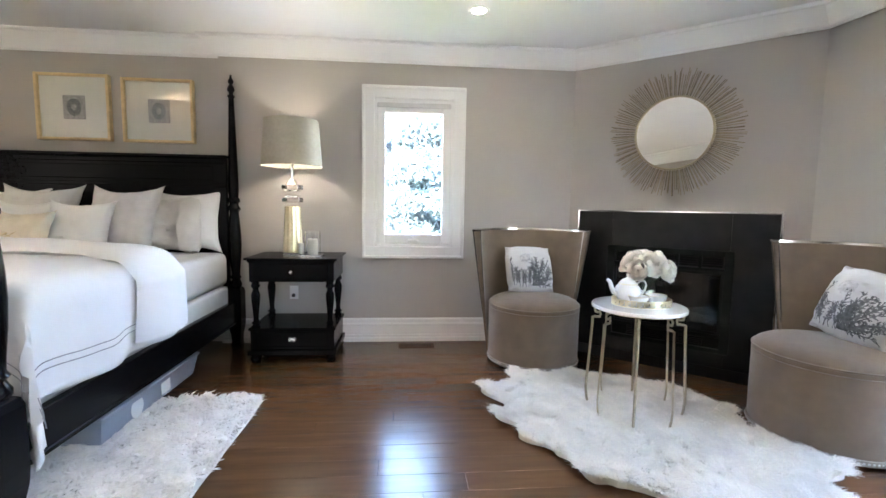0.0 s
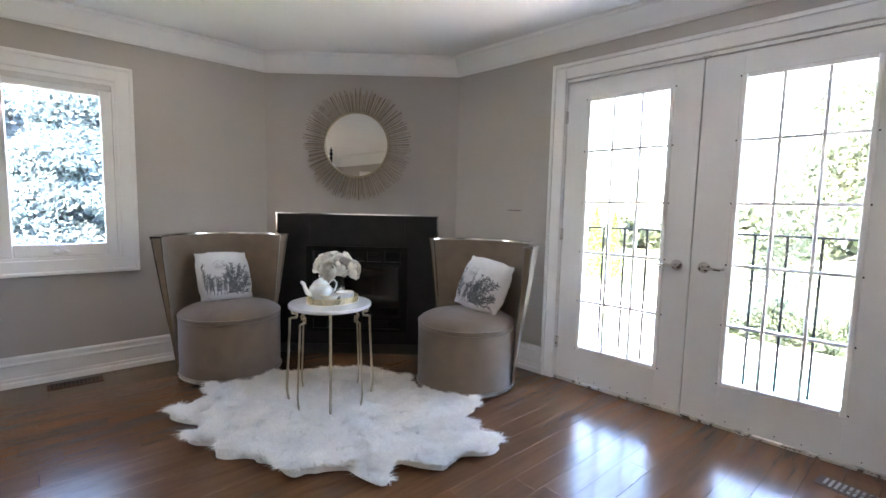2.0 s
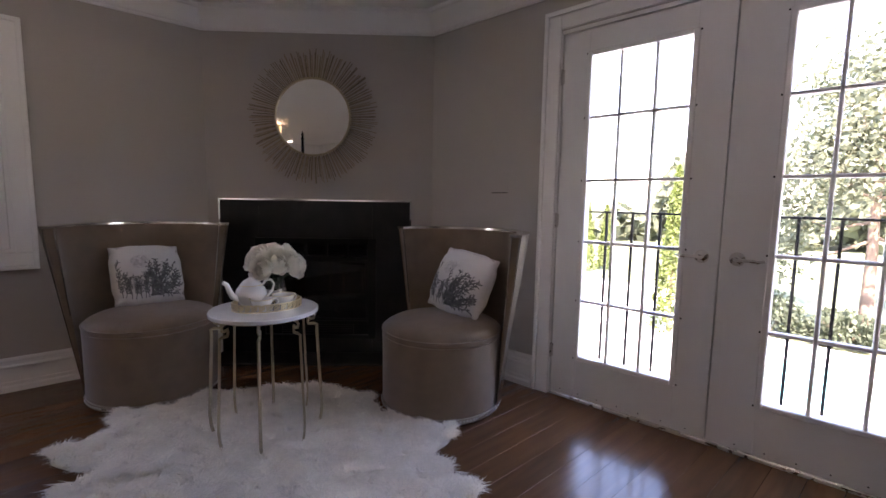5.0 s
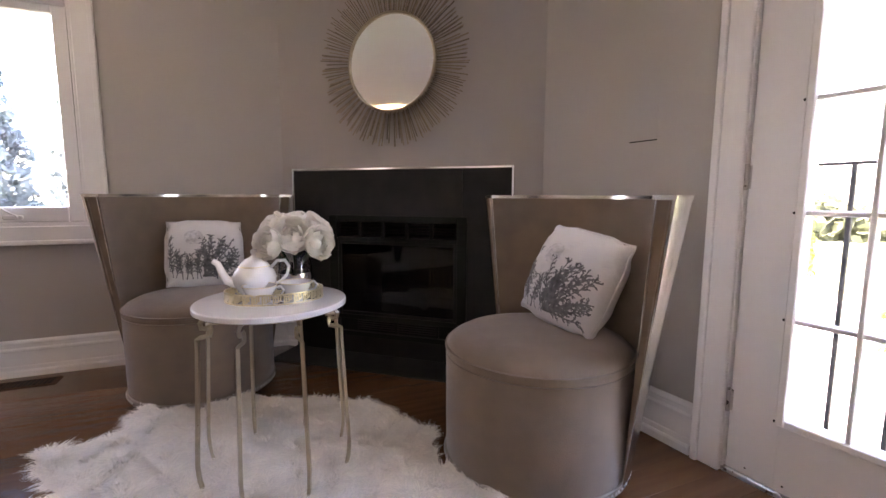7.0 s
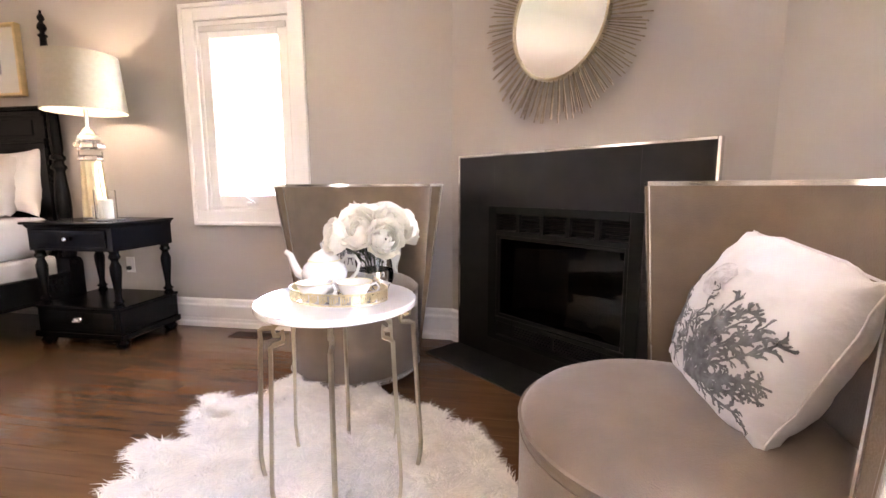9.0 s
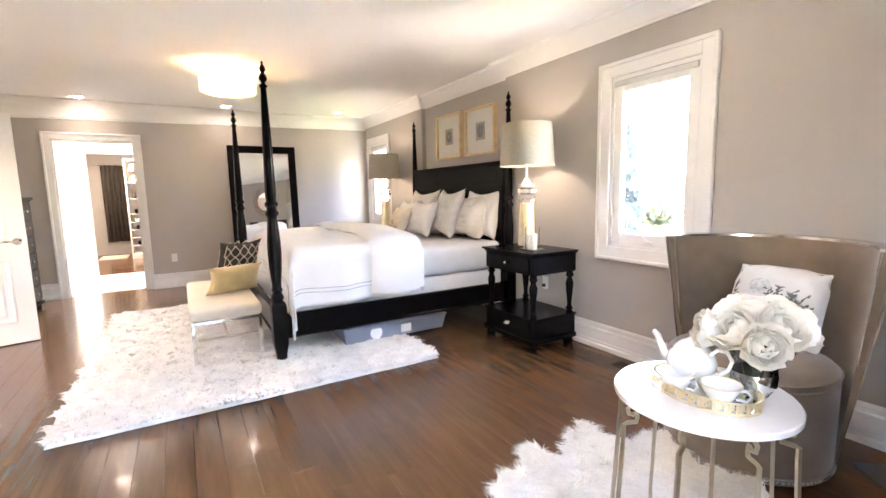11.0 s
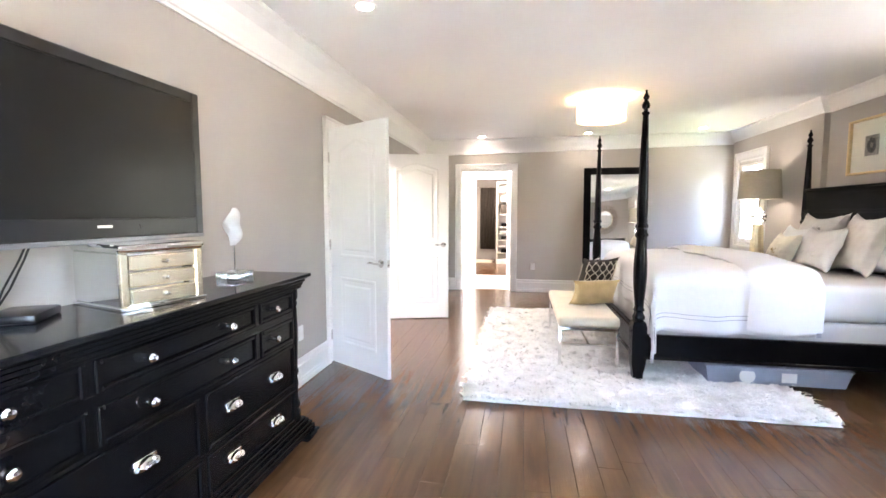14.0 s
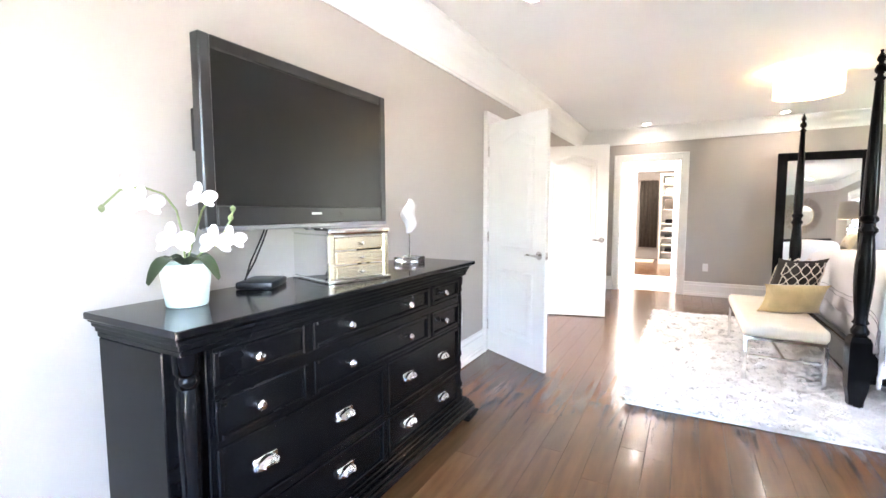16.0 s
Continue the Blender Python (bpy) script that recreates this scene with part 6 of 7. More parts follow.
# ---- mirrored jewellery chest ----
jw = thing("jewellery_box", Matrix.Translation((1.86, 0.03, 0.9845)) @ Matrix.Rotation(radians(-17), 4, "Z"), "mirrored jewellery chest with champagne drawers, angled on the dresser", "jewellery box")
M_CHMIR = mat("champagne_mirror", (0.86, 0.76, 0.58), 0.22, metal=0.85, var=0.05, scale=12)
JW, JD = 0.15, 0.155
part("body", bx(bmesh.new(), -JW, JW, -JD, JD - 0.012, 0.012, 0.2, 0.004), M_MIRROR, jw, "bevelled mirror panels")
part("base", bx(bmesh.new(), -JW - 0.006, JW + 0.006, -JD - 0.006, JD + 0.006, 0.0, 0.012, 0.002), M_MIRROR, jw)
part("lid", bx(bmesh.new(), -JW - 0.006, JW + 0.006, -JD - 0.006, JD + 0.006, 0.2, 0.228, 0.01, 2), M_MIRROR, jw, "bevelled mirror lid")
for x in (-JW + 0.014, JW - 0.014):
    part("corner_strip", bx(bmesh.new(), x - 0.014, x + 0.014, JD - 0.0115, JD, 0.012, 0.2, 0.004), M_CHMIR, jw)
for z in (0.018, 0.078, 0.138):
    dd = part("drawer", bx(bmesh.new(), -JW + 0.031, JW - 0.031, JD - 0.0115, JD + 0.003, z, z + 0.052, 0.005), M_CHMIR, jw, "champagne mirrored drawer front")
    part("knob", lathe(bmesh.new(), [(0, 0), (0.004, 0), (0.009, 0.008), (0.007, 0.016), (0, 0.018)], 12, Matrix.Translation((0, JD + 0.003, z + 0.026)) @ Matrix.Rotation(radians(-90), 4, "X")), M_CHROME, dd, "crystal knob", True)

# ---- shell on a crystal stand ----
shell_m = Matrix.Translation((1.235, -0.01, 0.985))
sh = thing("shell_ornament", shell_m, "white spiral shell on a thin rod and clear crystal base", "ornament")
part("crystal_base", bx(bmesh.new(), -0.075, 0.075, -0.06, 0.06, 0, 0.034, 0.004), M_GLASS, sh, "clear crystal block")
part("rod", tube(bmesh.new(), [(0, 0, 0.03), (0, 0, 0.2)], 0.004, 8), M_CHROME, sh)
bm = bmesh.new()
rows = []
for i in range(26):
    f = i / 25
    a0 = f * 9.5
    rad = 0.062 * math.sin(math.pi * (0.06 + 0.9 * f)) ** 0.8 + 0.002
    rows.append([bm.verts.new((0.012 * math.cos(a0) + rad * 0.75 * math.cos(2 * math.pi * k / 14) * (1 + 0.12 * math.cos(3 * 2 * math.pi * k / 14 + a0)), 0.01 * math.sin(a0) + rad * 0.6 * math.sin(2 * math.pi * k / 14), 0.17 + 0.195 * f)) for k in range(14)])
for a, b in zip(rows, rows[1:]):
    for k in range(14): bm.faces.new((a[k], a[(k + 1) % 14], b[(k + 1) % 14], b[k]))
bm.faces.new(rows[0]), bm.faces.new(rows[-1])
part("shell", bm, M_ORCHID, sh, "ribbed white shell", True)

# ---- orchid ----
orchid = thing("potted_orchid", Matrix.Translation((2.55, 0.0, 0.985)), "white moth orchid with dark leaves in a pale mint ceramic pot", "orchid")
M_MINT = mat("pale_mint_glaze", (0.68, 0.8, 0.76), 0.35, var=0.02, coat=0.2)
part("pot", lathe(bmesh.new(), [(0, 0), (0.056, 0), (0.06, 0.004), (0.068, 0.07), (0.075, 0.135), (0.07, 0.135), (0.066, 0.12), (0, 0.118)], 40), M_MINT, orchid, "pale mint glazed pot", True)


def petal(bm, m, ln, wd, cup=0.25):
    rows = []
    for i in range(6):
        f = i / 5
        w = wd * math.sin(math.pi * (0.1 + 0.82 * f)) ** 0.7
        rows.append([bm.verts.new(m @ Vector((f * ln, s * w, cup * ln * (f * f) * -0.35 + 0.12 * wd * s * s))) for s in (-1, -0.5, 0, 0.5, 1)])
    for a, b in zip(rows, rows[1:]):
        for k in range(4): bm.faces.new((a[k], a[k + 1], b[k + 1], b[k]))


def orchid_flower(m, r):
    bm = bmesh.new()
    for a, ln, wd in ((90, 1.05, 0.33), (215, 1.0, 0.28), (325, 1.0, 0.28), (10, 1.1, 0.5), (170, 1.1, 0.5)):
        petal(bm, m @ Matrix.Rotation(radians(a), 4, "Z") @ Matrix.Translation((0.05 * r, 0, 0.01 * (a % 7))), ln * r, wd * r)
    f = part("bloom", bm, M_ORCHID, orchid, smooth=True)
    bm = bmesh.new()
    for a in (250, 290):
        petal(bm, m @ Matrix.Rotation(radians(a), 4, "Z") @ Matrix.Translation((0, 0, 0.012)) @ Matrix.Rotation(radians(-40), 4, "Y"), 0.4 * r, 0.12 * r)
    part("lip", bm, mat("orchid_lip", (0.75, 0.7, 0.45), 0.6) if "orchid_lip" not in bpy.data.materials else bpy.data.materials["orchid_lip"], f, "pale yellow lip", True)


# two flower stems: one arching towards the south-east end, one short towards the television
stems = [[(0, 0, 0.12), (0.01, 0.01, 0.22), (0.02, 0.0, 0.3), (0.05, -0.01, 0.35), (0.1, -0.03, 0.37), (0.15, -0.05, 0.36), (0.195, -0.06, 0.31)], [(0, 0, 0.12), (-0.02, 0.01, 0.2), (-0.05, 0.02, 0.3), (-0.07, 0.02, 0.33)], [(0, 0, 0.12), (-0.05, 0.02, 0.17), (-0.1, 0.04, 0.21), (-0.13, 0.05, 0.27), (-0.14, 0.05, 0.3)]]
for s in stems:
    part("stem", tube(bmesh.new(), s, 0.0035, 6), M_STEM, orchid, smooth=True)
view = Vector((0.75, 0.6, 0.15)).normalized()
for k, (x, y, z, r) in enumerate(((0.14, -0.04, 0.375, 0.046), (0.085, -0.02, 0.315, 0.05), (-0.055, 0.03, 0.335, 0.046), (0.03, 0.02, 0.205, 0.054), (-0.085, 0.05, 0.195, 0.054), (-0.135, 0.06, 0.2, 0.044))):
    q = (view + Vector((noise.noise(Vector((k, 1, 1))) * 0.6, 0, noise.noise(Vector((k, 5, 2))) * 0.6))).to_track_quat("Z", "Y").to_matrix().to_4x4()
    orchid_flower(Matrix.Translation((x, y, z)) @ q, r * 0.9)
for x, y, z in ((0.195, -0.06, 0.305), (-0.14, 0.05, 0.305), (-0.13, 0.05, 0.275)):
    part("bud", lathe(bmesh.new(), [(0, -0.012), (0.008, -0.004), (0.009, 0.004), (0, 0.014)], 10, Matrix.Translation((x, y, z))), M_STEM, orchid, "green bud", True)
for a, ln in ((20, 0.15), (200, 0.12), (100, 0.13), (300, 0.1)):
    bm = bmesh.new()
    m2 = Matrix.Translation((0, 0, 0.12)) @ Matrix.Rotation(radians(a), 4, "Z")
    rows = []
    for i in range(8):
        f = i / 7
        w = 0.03 * math.sin(math.pi * (0.1 + 0.86 * f)) ** 0.6
        rows.append([bm.verts.new(m2 @ Vector((f * ln, s * w, 0.05 * math.sin(f * 2.6) - 0.06 * f * f + abs(s) * 0.008))) for s in (-1, 0, 1)])
    for p, q in zip(rows, rows[1:]):
        for k in range(2): bm.faces.new((p[k], p[k + 1], q[k + 1], q[k]))
    ob = part("leaf", bm, M_LEAF, orchid, "thick dark green leaf", True)

# ---- tall chest behind the open door ----
chest = thing("tall_chest", Matrix.Translation((-3.55, -0.17, 0)), "tall narrow black chest beside the doorway", "chest")
bm = bmesh.new()
bx(bm, -0.3, 0.3, 0.0, 0.42, 0.08, 1.28, 0.005)
part("carcass", bm, M_BLACK, chest)
bm = bmesh.new()
for z0, z1, o in ((1.28, 1.3, 0.015), (1.3, 1.325, 0.03), (0.05, 0.08, 0.02)):
    bx(bm, -0.3 - o, 0.3 + o, 0.0, 0.42 + o, z0, z1, 0.004)
part("top", bm, M_BLACK, chest)
for k in range(6):
    dd = part("drawer", bx(bmesh.new(), -0.27, 0.27, 0.421, 0.432, 0.11 + 0.193 * k, 0.285 + 0.193 * k, 0.004), M_BLACK, chest)
    o = knob(dd, 0, 0, 0)
    o.matrix_basis = Matrix.Translation((0, 0.432, 0.2 + 0.193 * k)) @ Matrix.Rotation(radians(180), 4, "Z")
for x in (-0.26, 0.26):
    for y in (0.05, 0.38):
        part("foot", bx(bmesh.new(), x - 0.03, x + 0.03, y - 0.03, y + 0.03, 0, 0.05, 0.006), M_BLACK, chest)
tb = thing("white_box", Matrix.Translation((-3.5, 0.1, 1.325)), "small flat white box on the tall chest", "box")
part("case", bx(bmesh.new(), -0.15, 0.15, -0.1, 0.12, 0, 0.05, 0.004), M_PLASTICW, tb)

# ---- outlets, floor vents, wall cover plate ----


def outlet(m):
    d = thing("wall_outlet", m, "white plastic wall outlet", "outlet", "wall outlets")
    part("plate", bx(bmesh.new(), -0.036, 0.036, 0, 0.006, -0.058, 0.058, 0.002), M_PLASTICW, d)
    for z in (-0.022, 0.022):
        part("socket", lathe(bmesh.new(), [(0, 0.006), (0.016, 0.006), (0.015, 0.009), (0, 0.009)], 16, Matrix.Translation((0, 0, z)) @ Matrix.Rotation(radians(-90), 4, "X")), M_PLASTICW, d)
    return d


outlet(F_S @ Matrix.Translation((0.2 + 4.25, 0, 0.4)))
outlet(F_W @ Matrix.Translation((4.65 - 1.66, 0, 0.43)))
o = outlet(F_N @ Matrix.Translation((2.63 - 0.2, 0, 0.44)))
part("plug", bx(bmesh.new(), -0.014, 0.014, 0.009, 0.035, -0.036, -0.008, 0.004), M_CABLE, o, "dark plug")


def floor_vent(x, y, rot):
    d = thing("floor_vent", Matrix.Translation((x, y, 0)) @ Matrix.Rotation(radians(rot), 4, "Z"), "dark slotted floor register", "vent", "floor registers")
    bm = bmesh.new()
    bx(bm, -0.15, 0.15, -0.055, 0.055, 0.0005, 0.004, 0.001)
    part("plate", bm, M_SUBFLOOR, d)
    for k in range(12):
        part("slat", bx(bmesh.new(), -0.13 + k * 0.022, -0.12 + k * 0.022, -0.04, 0.04, 0.004, 0.007), M_NICKEL if x > 3 else M_BLACKMETAL, d)
    return d


floor_vent(3.93, 0.8, 84)
floor_vent(1.26, 4.5, 0)
cover = thing("cover_plate", F_E @ Matrix.Translation((3.15, 0.0, 1.256)), "flat square cover plate painted like the wall", "cover plate")
part("plate", bx(bmesh.new(), -0.066, 0.066, 0.0, 0.003, 0.003, 0.135, 0.001), M_WALL, cover)
# black strip stands in for the shadow along the plate's lower edge
part("shadow_line", bx(bmesh.new(), -0.066, 0.066, 0.0, 0.004, -0.002, 0.0025), M_BLACKMETAL, cover, "dark strip for the shadow line under the plate")

# ---- hall behind the double doors ----
M_HALLFLOOR = mat("pale_tile", (0.7, 0.69, 0.67), 0.25, var=0.05, scale=3)
M_HALLWALL = mat("white_hall_paint", (0.75, 0.74, 0.72), 0.7, var=0.02)


def shell_room(prefix, x0, x1, y0, y1, wmat, fmat, skip, top=2.54):
    walls = {"south": (x0 - 0.1, x1 + 0.1, y0 - 0.1, y0), "north": (x0 - 0.1, x1 + 0.1, y1, y1 + 0.1), "west": (x0 - 0.1, x0, y0, y1), "east": (x1, x1 + 0.1, y0, y1)}
    for k, (a, b, c, e) in walls.items():
        if k in skip: continue
        tagged(part("wall_" + prefix + "_" + k, bx(bmesh.new(), a, b, c, e, -0.05, top + 0.1), wmat), "plain white painted wall", "wall", kind="structure")
    tagged(part("floor_" + prefix, bx(bmesh.new(), x0, x1, y0, y1, -0.06, -0.001), fmat), "plain floor beyond the doorway", "floor", kind="structure")
    tagged(part("ceiling_" + prefix, bx(bmesh.new(), x0, x1, y0, y1, top, top + 0.1), M_CEIL), "white ceiling", "ceiling", kind="structure")


shell_room("hall", -2.6, 1.2, -2.3, -0.36, M_HALLWALL, M_FLOOR, ("north",))
# unseen fill light, added to brighten the hall and its open doors
lamp("hall_fill_light", "AREA", Matrix.Translation((-0.7, -1.4, 2.5)), 1.6, (1.0, 0.97, 0.93), size=1.2, size_y=0.8)

# ---- white passage and dressing room behind the west doorway ----
shell_room("passage", -6.2, -4.41, -0.6, 2.4, M_HALLWALL, M_HALLFLOOR, ("west", "east"))
FP = plane_frame((-6.2, 2.4), (-6.2, -0.6))
wall("wall_passage_west", FP, 3.0, [(2.4 - 1.16, 2.4 - 0.5, 0, 2.04)], "white painted wall with a second doorway", material=M_HALLWALL, thick=0.1)
casing(FP, 2.4 - 1.16, 2.4 - 0.5, 2.04, 0.08, "trim_passage_door")
# added fill, out of view, that makes the passage read as white
lamp("passage_fill_light", "AREA", Matrix.Translation((-5.3, 0.9, 2.5)), 1.4, (1.0, 0.98, 0.95), size=1.3, size_y=1.8)
M_DRESSWALL = mat("grey_dressing_wall", (0.4, 0.38, 0.36), 0.7, var=0.03)
shell_room("dressing", -9.6, -6.3, -0.6, 2.4, M_DRESSWALL, M_FLOOR, ("east",))
# warm fill light added to light the dressing room, no fixture known
lamp("dressing_fill_light", "AREA", Matrix.Translation((-7.8, 0.9, 2.5)), 1.5, (1.0, 0.9, 0.75), size=0.6, size_y=0.6)
shelf = thing("shelf_unit", Matrix.Translation((-8.7, 0.82, 0)), "tall white shelf unit with shoes and boxes", "shelf")
bm = bmesh.new()
bx(bm, 0, 0.35, 0, 0.03, 0.1, 2.1, 0.002)
bx(bm, 0, 0.35, 0.87, 0.9, 0.1, 2.1, 0.002)
bx(bm, 0, 0.02, 0.03, 0.87, 0.1, 2.1)
bx(bm, 0, 0.35, 0.0, 0.9, 0, 0.1, 0.002)
part("carcass", bm, M_TRIM, shelf)
for k in range(9):
    z = (0.1, 0.27, 0.44, 0.61, 0.78, 0.95, 1.28, 1.62, 1.88)[k]
    part("shelf", bx(bmesh.new(), 0.02, 0.34, 0.03, 0.87, z, z + 0.02, 0.002), M_TRIM, shelf)
part("shelf", bx(bmesh.new(), 0.0, 0.35, 0.0, 0.9, 2.1, 2.125, 0.002), M_TRIM, shelf)
for k, (y, z, w, h, mm) in enumerate(((0.1, 1.3, 0.2, 0.24, M_BROWNCLOTH), (0.12, 1.64, 0.26, 0.14, M_CREAM), (0.1, 1.9, 0.24, 0.12, M_GREYUPH), (0.12, 0.97, 0.22, 0.1, M_BLACK), (0.1, 0.8, 0.24, 0.08, M_GREYUPH), (0.12, 0.63, 0.2, 0.09, M_BLACKMETAL), (0.12, 0.29, 0.2, 0.09, M_BLACK))):
    b = thing("storage_item", Matrix.Translation((-8.5, 0.82 + y, z)), "small folded item on the white shelf", "stored item", "things on the shelf")
    part("body", bx(bmesh.new(), -0.12, 0.12, 0, w, 0, h, 0.02, 2), mm, b, smooth=True)
curtain = thing("dark_curtain", Matrix.Translation((-9.55, 0.3, 0)), "dark brown hanging curtain", "curtain")
bm = bmesh.new()
rows = [[bm.verts.new((0.03 * math.sin(i * 1.1), 0.42 * i / 28, z)) for i in range(29)] for z in (0.3, 1.2, 2.05)]
for a, b in zip(rows, rows[1:]):
    for k in range(28): bm.faces.new((a[k], a[k + 1], b[k + 1], b[k]))
cl = part("cloth", bm, M_BROWNCLOTH, curtain, smooth=True)
so = cl.modifiers.new("thickness", "SOLIDIFY")
so.thickness = 0.01
part("rod", tube(bmesh.new(), [(0.0, -0.1, 2.06), (0.0, 0.5, 2.06)], 0.012, 8), M_NICKEL, curtain)
chair_rug = thing("door_mat", Matrix.Translation((-8.9, 0.45, 0.0)), "small pale mat on the dressing room floor", "mat")
part("pad", bx(bmesh.new(), -0.35, 0.35, -0.25, 0.25, 0, 0.015, 0.004), M_CREAM, chair_rug)

# ---- outside: guard rail, garden, trees ----
rail = thing("guard_rail", F_E @ Matrix.Translation(((E0 + E1) / 2, -0.34, 0)), "black iron guard rail in front of the glazed doors", "railing")
part("top_rail", bx(bmesh.new(), -1.05, 1.05, -0.016, 0.016, 1.135, 1.147, 0.002), M_BLACKMETAL, rail)
part("bottom_rail", bx(bmesh.new(), -1.05, 1.05, -0.012, 0.012, 0.06, 0.072, 0.002), M_BLACKMETAL, rail)
for k in range(14):
    x = -1.04 + 0.16 * k
    part("baluster", bx(bmesh.new(), x - 0.007, x + 0.007, -0.007, 0.007, 0.072, 1.135), M_BLACKMETAL, rail)
for x in (-1.04, 1.04):
    part("bracket", bx(bmesh.new(), x - 0.01, x + 0.01, 0.0, 0.18, 1.125, 1.14), M_BLACKMETAL, rail)

M_GRASS = mat("lawn_grass", (0.09, 0.11, 0.055), 0.9, var=0.35, scale=1.5, bump=0.5, bscale=40)
M_STONE = mat("pale_patio_stone", (0.45, 0.43, 0.4), 0.8, var=0.12, scale=2.5, bump=0.2, bscale=30)
M_WATER = mat("teal_pool_water", (0.12, 0.36, 0.33), 0.06, var=0.1, scale=3, bump=0.05, bscale=6)
M_BARK = mat("brown_bark", (0.12, 0.085, 0.06), 0.95, var=0.4, scale=14, bump=0.8, bscale=30)
M_CEDAR = leafy(mat("yellow_green_cedar", (0.09, 0.12, 0.03), 0.8, var=0.3, scale=3, island=0.4), (0.09, 0.12, 0.025))
M_FOLI = leafy(mat("light_green_foliage", (0.09, 0.105, 0.065), 0.75, var=0.3, scale=2, island=0.35), (0.09, 0.1, 0.055))
M_SPRUCE = leafy(mat("blue_green_needles", (0.085, 0.118, 0.13), 0.8, var=0.12, scale=3, island=0.12), (0.085, 0.118, 0.125), 0.5)
# spruce copy with window glare and overexposure put into a lighter needle colour
M_GLARESPRUCE = leafy(mat("glare_lightened_needles", (0.2, 0.245, 0.26), 0.8, var=0.12, scale=3, island=0.12), (0.2, 0.245, 0.25), 0.62)
GZ = -2.9
tagged(part("ground", bx(bmesh.new(), -900, 900, -900, 900, GZ - 0.5, GZ), M_GRASS), "sunlit garden lawn", "ground", kind="structure")
tagged(part("pavement", bx(bmesh.new(), 4.7, 12.5, -10, 14, GZ, GZ + 0.06, 0.02), M_STONE), "pale stone patio", "patio", kind="structure")
tagged(part("pool_coping", bx(bmesh.new(), 12.5, 18.2, -1.5, 6.4, GZ, GZ + 0.08, 0.02), M_STONE), "pale stone pool edge", "pool edge", kind="structure")
tagged(part("garden_terrace", bx(bmesh.new(), 12.5, 24, 6.4, 16, GZ, GZ + 0.07, 0.02), M_STONE), "pale stone terrace beside the pool", "terrace", kind="structure")
tagged(part("pool_water", bx(bmesh.new(), 13.0, 16.0, 2.0, 4.2, GZ + 0.02, GZ + 0.086), M_WATER), "teal swimming pool water", "water", kind="structure")


def leaf_cloud(name, pts, size, material, parent, seed, flat=0.5):
    rng = np.random.default_rng(seed)
    k = len(pts)
    a = rng.normal(size=(k, 3))
    a /= np.linalg.norm(a, axis=1)[:, None]
    b = rng.normal(size=(k, 3))
    b -= a * (a * b).sum(1)[:, None]
    b /= np.linalg.norm(b, axis=1)[:, None]
    s = (size * rng.uniform(0.6, 1.4, k))[:, None]
    v = np.stack([pts - a * s, pts + b * s * flat, pts + a * s, pts - b * s * flat], 1).reshape(-1, 3)
    f = (np.arange(k) * 4)[:, None] + np.array([[0, 1, 2, 3]])
    me = bpy.data.meshes.new(name)
    me.from_pydata(v.tolist(), [], f.tolist())
    me.materials.append(material)
    ob = new(name, me)
    ob.parent = parent
    return ob


def conifer(x, y, h, r, n, material, label, seed, name, skirt=0.4, size=0.07):
    d = thing(name, Matrix.Translation((x, y, GZ)), label, "tree")
    part("trunk", lathe(bmesh.new(), [(0, 0), (0.04 * h / 3, 0), (0.03 * h / 3, h * 0.3), (0.008, h * 0.93), (0, h * 0.95)], 10), M_BARK, d, smooth=True)
    rng = np.random.default_rng(seed)
    f = rng.uniform(0, 1, n) ** 0.8
    tiers = 0.5 + 0.5 * np.abs(np.sin(f * h * 4.0 + rng.normal(0, 0.15, n)))
    ang = rng.uniform(0, 2 * np.pi, n)
    lob = 0.8 + 0.2 * np.sin(ang * 5 + f * 30)
    rad = r * (1 - f) ** 0.75 * (0.45 + 0.55 * tiers) * lob * rng.uniform(0.35, 1, n) ** 0.4
    z = skirt + f * (h - skirt) - 0.25 * rad
    leaf_cloud("crown", np.stack([rad * np.cos(ang), rad * np.sin(ang), z], 1), size, material, d, seed)
    return d


def broad_tree(x, y, h, r, n, seed, label):
    d = thing("tree", Matrix.Translation((x, y, GZ)), label, "tree", "garden trees")
    rr = random.Random(seed)
    bm = bmesh.new()
    tube(bm, [(0, 0, 0), (0.05, 0.02, h * 0.25), (0.0, 0.1, h * 0.6), (0.1, 0.1, h * 0.85)], 0.2, 9, taper=0.3)
    centres = []
    for k in range(16):
        a, z = rr.uniform(0, 6.28), rr.uniform(0.25, 0.95)
        q = r * (0.35 + 0.6 * math.sin(math.pi * (0.15 + 0.8 * z)) * rr.uniform(0.6, 1))
        c = (q * math.cos(a), q * math.sin(a), h * z)
        tube(bm, [(0, 0, h * (0.2 + 0.5 * z)), (c[0] * 0.5, c[1] * 0.5, h * z * 0.9), c], 0.06, 6, taper=0.25)
        centres.append(c)
    part("trunk", bm, M_BARK, d, smooth=True)
    rng = np.random.default_rng(seed)
    c = np.array(centres)[rng.integers(0, len(centres), n)]
    leaf_cloud("crown", c + rng.normal(0, r * 0.17, (n, 3)), 0.09, M_FOLI, d, seed, 0.6)
    return d


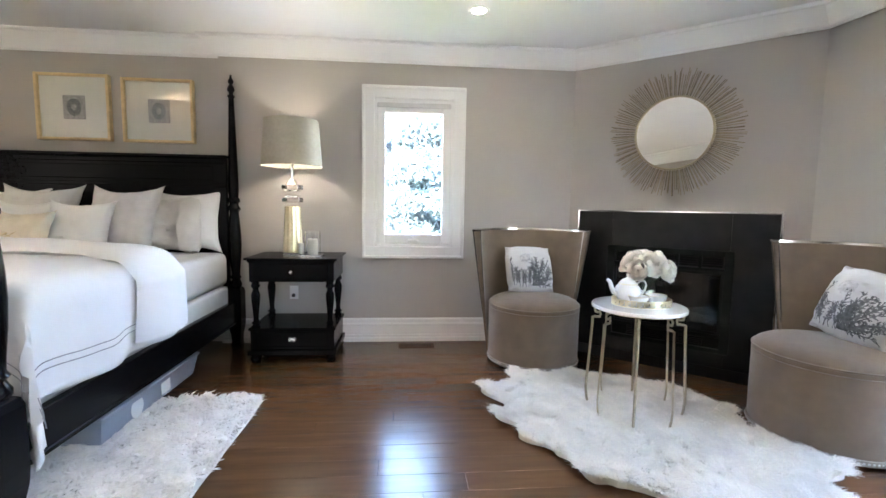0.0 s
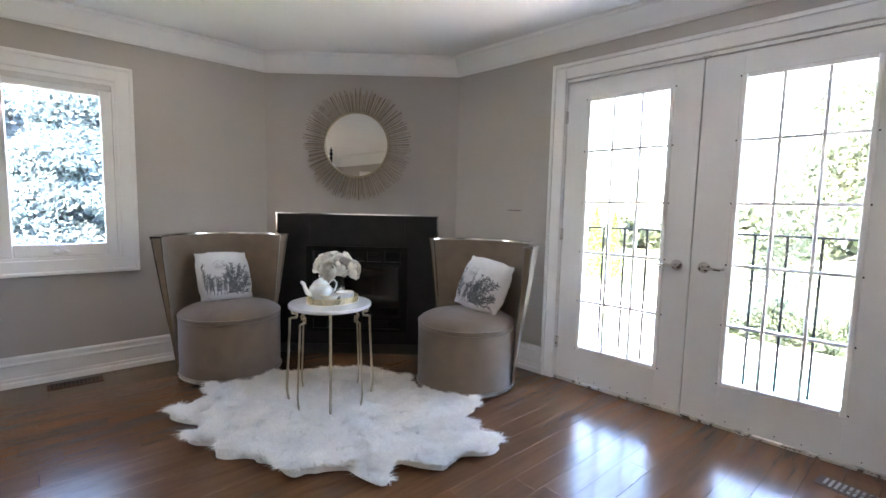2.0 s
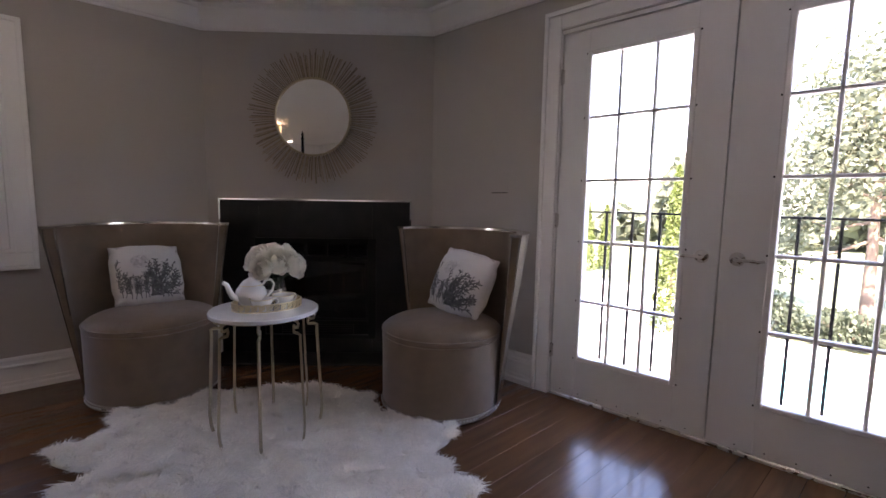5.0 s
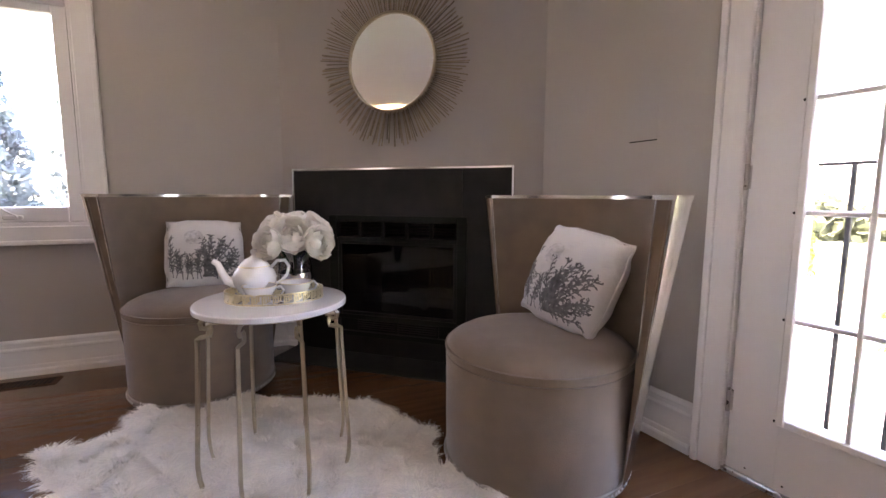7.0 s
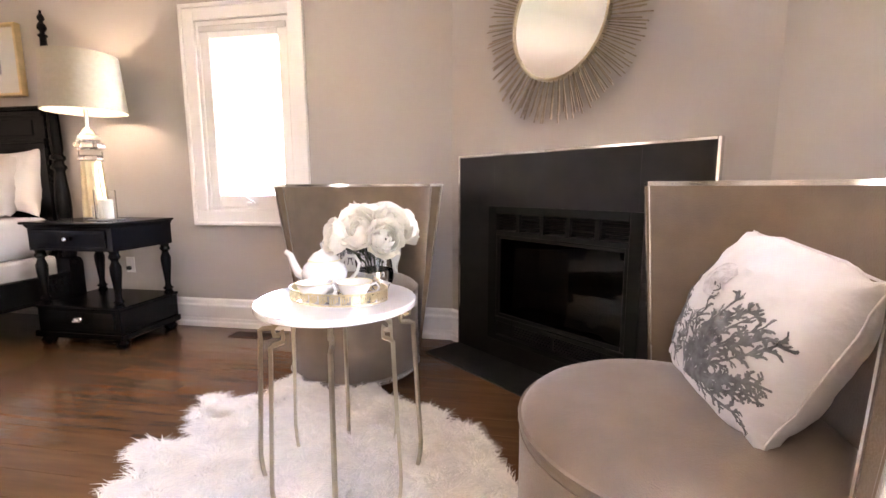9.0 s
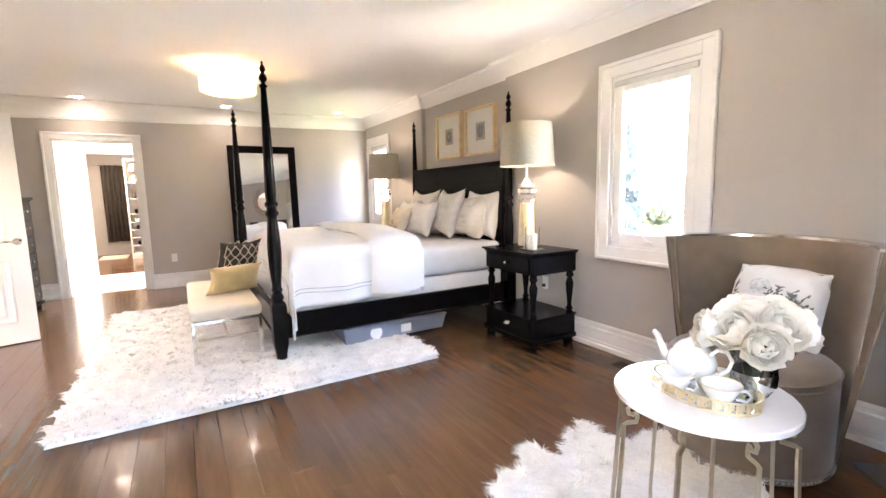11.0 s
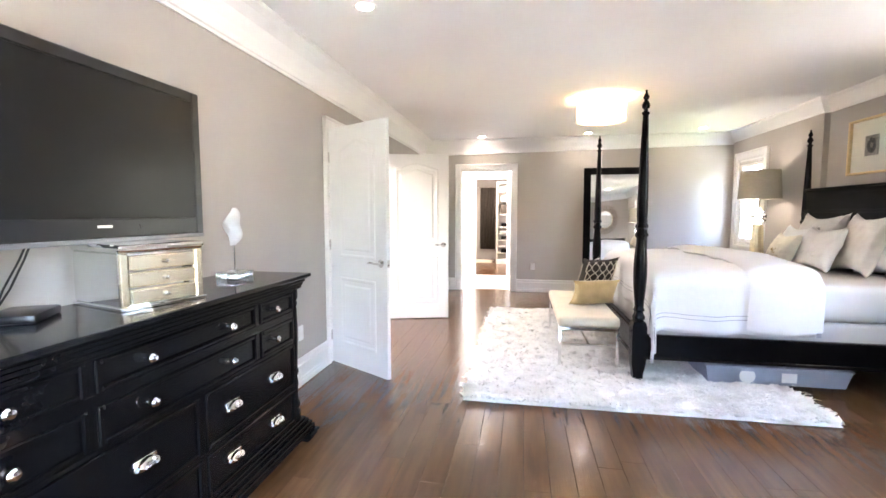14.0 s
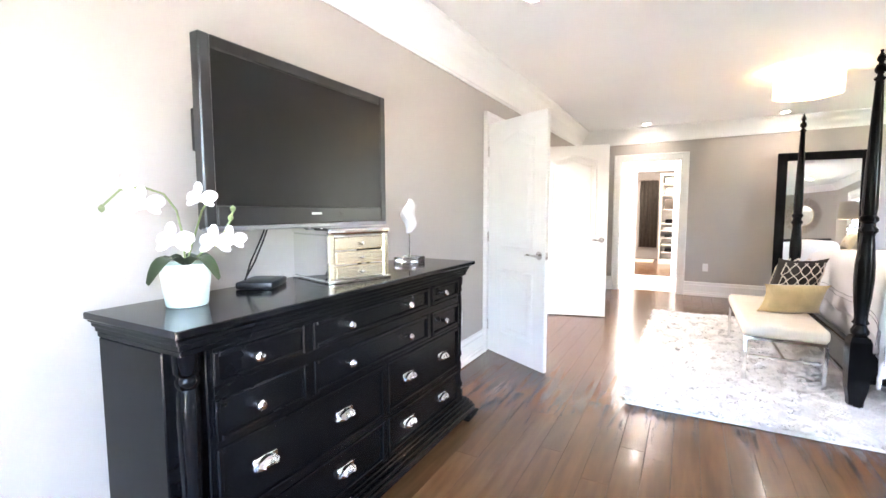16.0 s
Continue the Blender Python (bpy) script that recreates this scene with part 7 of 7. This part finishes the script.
for x, y, h, r, se in ((16.3, 6.4, 5.3, 0.75, 1), (26, 15, 4.5, 0.8, 2), (27.5, 14.6, 4.1, 0.7, 3), (25, 17.5, 4.4, 0.8, 4)):
    conifer(x, y, h, r, 5000, M_CEDAR, "narrow yellow-green cedar in the garden", se, "cedar_tree", 0.2)
broad_tree(20.5, 2.2, 9, 3.2, 14000, 11, "leafy light green tree beyond the pool")
broad_tree(24, -3.5, 10, 3.6, 14000, 12, "leafy light green tree at the garden's edge")
broad_tree(22, -9, 9, 3.4, 10000, 13, "leafy light green tree at the garden's edge")
conifer(1.9, 11.0, 8.4, 3.2, 170000, M_SPRUCE, "blue-green spruce close to the narrow window", 21, "spruce_tree", 0.3, 0.055)
conifer(2.7, 15.5, 8.5, 3.4, 50000, M_SPRUCE, "tall blue-green spruce behind the nearer one", 23, "spruce_tree", 0.3, 0.13)
conifer(-3.0, 14.2, 8.1, 2.3, 15000, M_GLARESPRUCE, "blue-green spruce, lightened for glare, with open branches behind the house", 22, "spruce_tree", 0.3, 0.1)
conifer(-9.4, 16.8, 11.0, 2.6, 42000, M_GLARESPRUCE, "tall blue-green spruce, lightened for glare, farther along the garden", 25, "spruce_tree", 0.3, 0.11)
conifer(-0.1, 12.6, 8.6, 2.2, 34000, M_GLARESPRUCE, "tall blue-green spruce with drooping tiers", 24, "spruce_tree", 0.3, 0.1)


def shrub(x, y, h, r, seed, material, label):
    d = thing("shrub", Matrix.Translation((x, y, GZ + 0.0)), label, "shrub", "garden shrubs")
    bm = bmesh.new()
    rr = random.Random(seed)
    for k in range(7):
        a = rr.uniform(0, 6.28)
        tube(bm, [(0, 0, 0), (r * 0.25 * math.cos(a), r * 0.25 * math.sin(a), h * 0.4), (r * 0.6 * math.cos(a), r * 0.6 * math.sin(a), h * rr.uniform(0.6, 0.9))], 0.02, 5, taper=0.3)
    part("stem", bm, M_BARK, d)
    rng = np.random.default_rng(seed)
    n = 2600
    v = rng.normal(size=(n, 3))
    v /= np.linalg.norm(v, axis=1)[:, None]
    v *= (rng.uniform(0.3, 1, n) ** 0.5 * (0.85 + 0.15 * np.sin(v[:, 0] * 9 + seed) * np.cos(v[:, 1] * 8)))[:, None]
    v[:, 2] = np.abs(v[:, 2]) * h + 0.06
    v[:, :2] *= r
    leaf_cloud("crown", v, 0.07, material, d, seed, 0.6)
    return d


M_SHRUB = leafy(mat("dark_green_shrub", (0.045, 0.06, 0.035), 0.7, var=0.3, scale=3, island=0.35), (0.05, 0.065, 0.03))
for k, (x, y, h, r) in enumerate(((18.9, 0.4, 1.3, 1.2), (19.3, 2.5, 1.1, 1.3), (19.0, 4.3, 1.5, 1.1), (19.6, -1.6, 1.4, 1.3), (20.2, -3.8, 1.2, 1.4), (19.2, 6.0, 1.0, 0.9))):
    shrub(x, y, h, r, 40 + k, M_SHRUB, "low dark green shrub in the garden")

rng = np.random.default_rng(5)
k = 26000
ang = rng.uniform(-0.6, 2.2, k)
dist = rng.uniform(55, 75, k)
pts = np.stack([dist * np.cos(ang), dist * np.sin(ang), GZ + rng.uniform(0, 1, k) ** 0.7 * (5 + 3 * np.sin(ang * 23) + 2 * np.sin(ang * 57))], 1)
woods = leaf_cloud("distant_woods", pts, 0.7, M_FOLI, None, 6, 0.7)
tagged(woods, "distant line of green trees", "woods", kind="stuff")
# house wall below the room, so that nothing floats outside
tagged(part("house_wall_below", bx(bmesh.new(), -9.7, 4.5, -2.4, 4.88, GZ, -0.061), M_HALLWALL), "plain lower storey of the house", "house wall", kind="structure")

# ---- floor ----
tagged(part("floor", bx(bmesh.new(), -4.4, 4.45, -0.3, 4.85, -0.06, -0.016), M_SUBFLOOR), "dark-stained oak plank floor", "floor", kind="structure")
floor_ob = bpy.data.objects["floor"]
rp = random.Random(12)
PW = 0.127
plank_mesh = {}
for L in (0.9, 1.2, 1.5, 1.8, 2.1):
    bm = bmesh.new()
    bx(bm, 0, L - 0.0006, 0, PW - 0.0006, -0.016, 0.0, 0.0009)
    me = bpy.data.meshes.new("plank")
    bm.to_mesh(me), bm.free()
    me.materials.append(M_FLOOR)
    plank_mesh[L] = me
y = -0.28
while y < 4.75:
    x = -4.4 - rp.uniform(0, 1.2)
    while x < 4.4:
        L = rp.choice((0.9, 1.2, 1.5, 1.8, 2.1))
        x0, x1 = max(x, -4.4), min(x + L, 4.44)
        ob = new("plank", plank_mesh[L])
        ob.parent = floor_ob
        ob.matrix_basis = Matrix.Translation((x0, y, rp.uniform(-0.0004, 0.0004))) @ Matrix.Diagonal(((x1 - x0) / L, 1, 1, 1))
        x += L
    y += PW
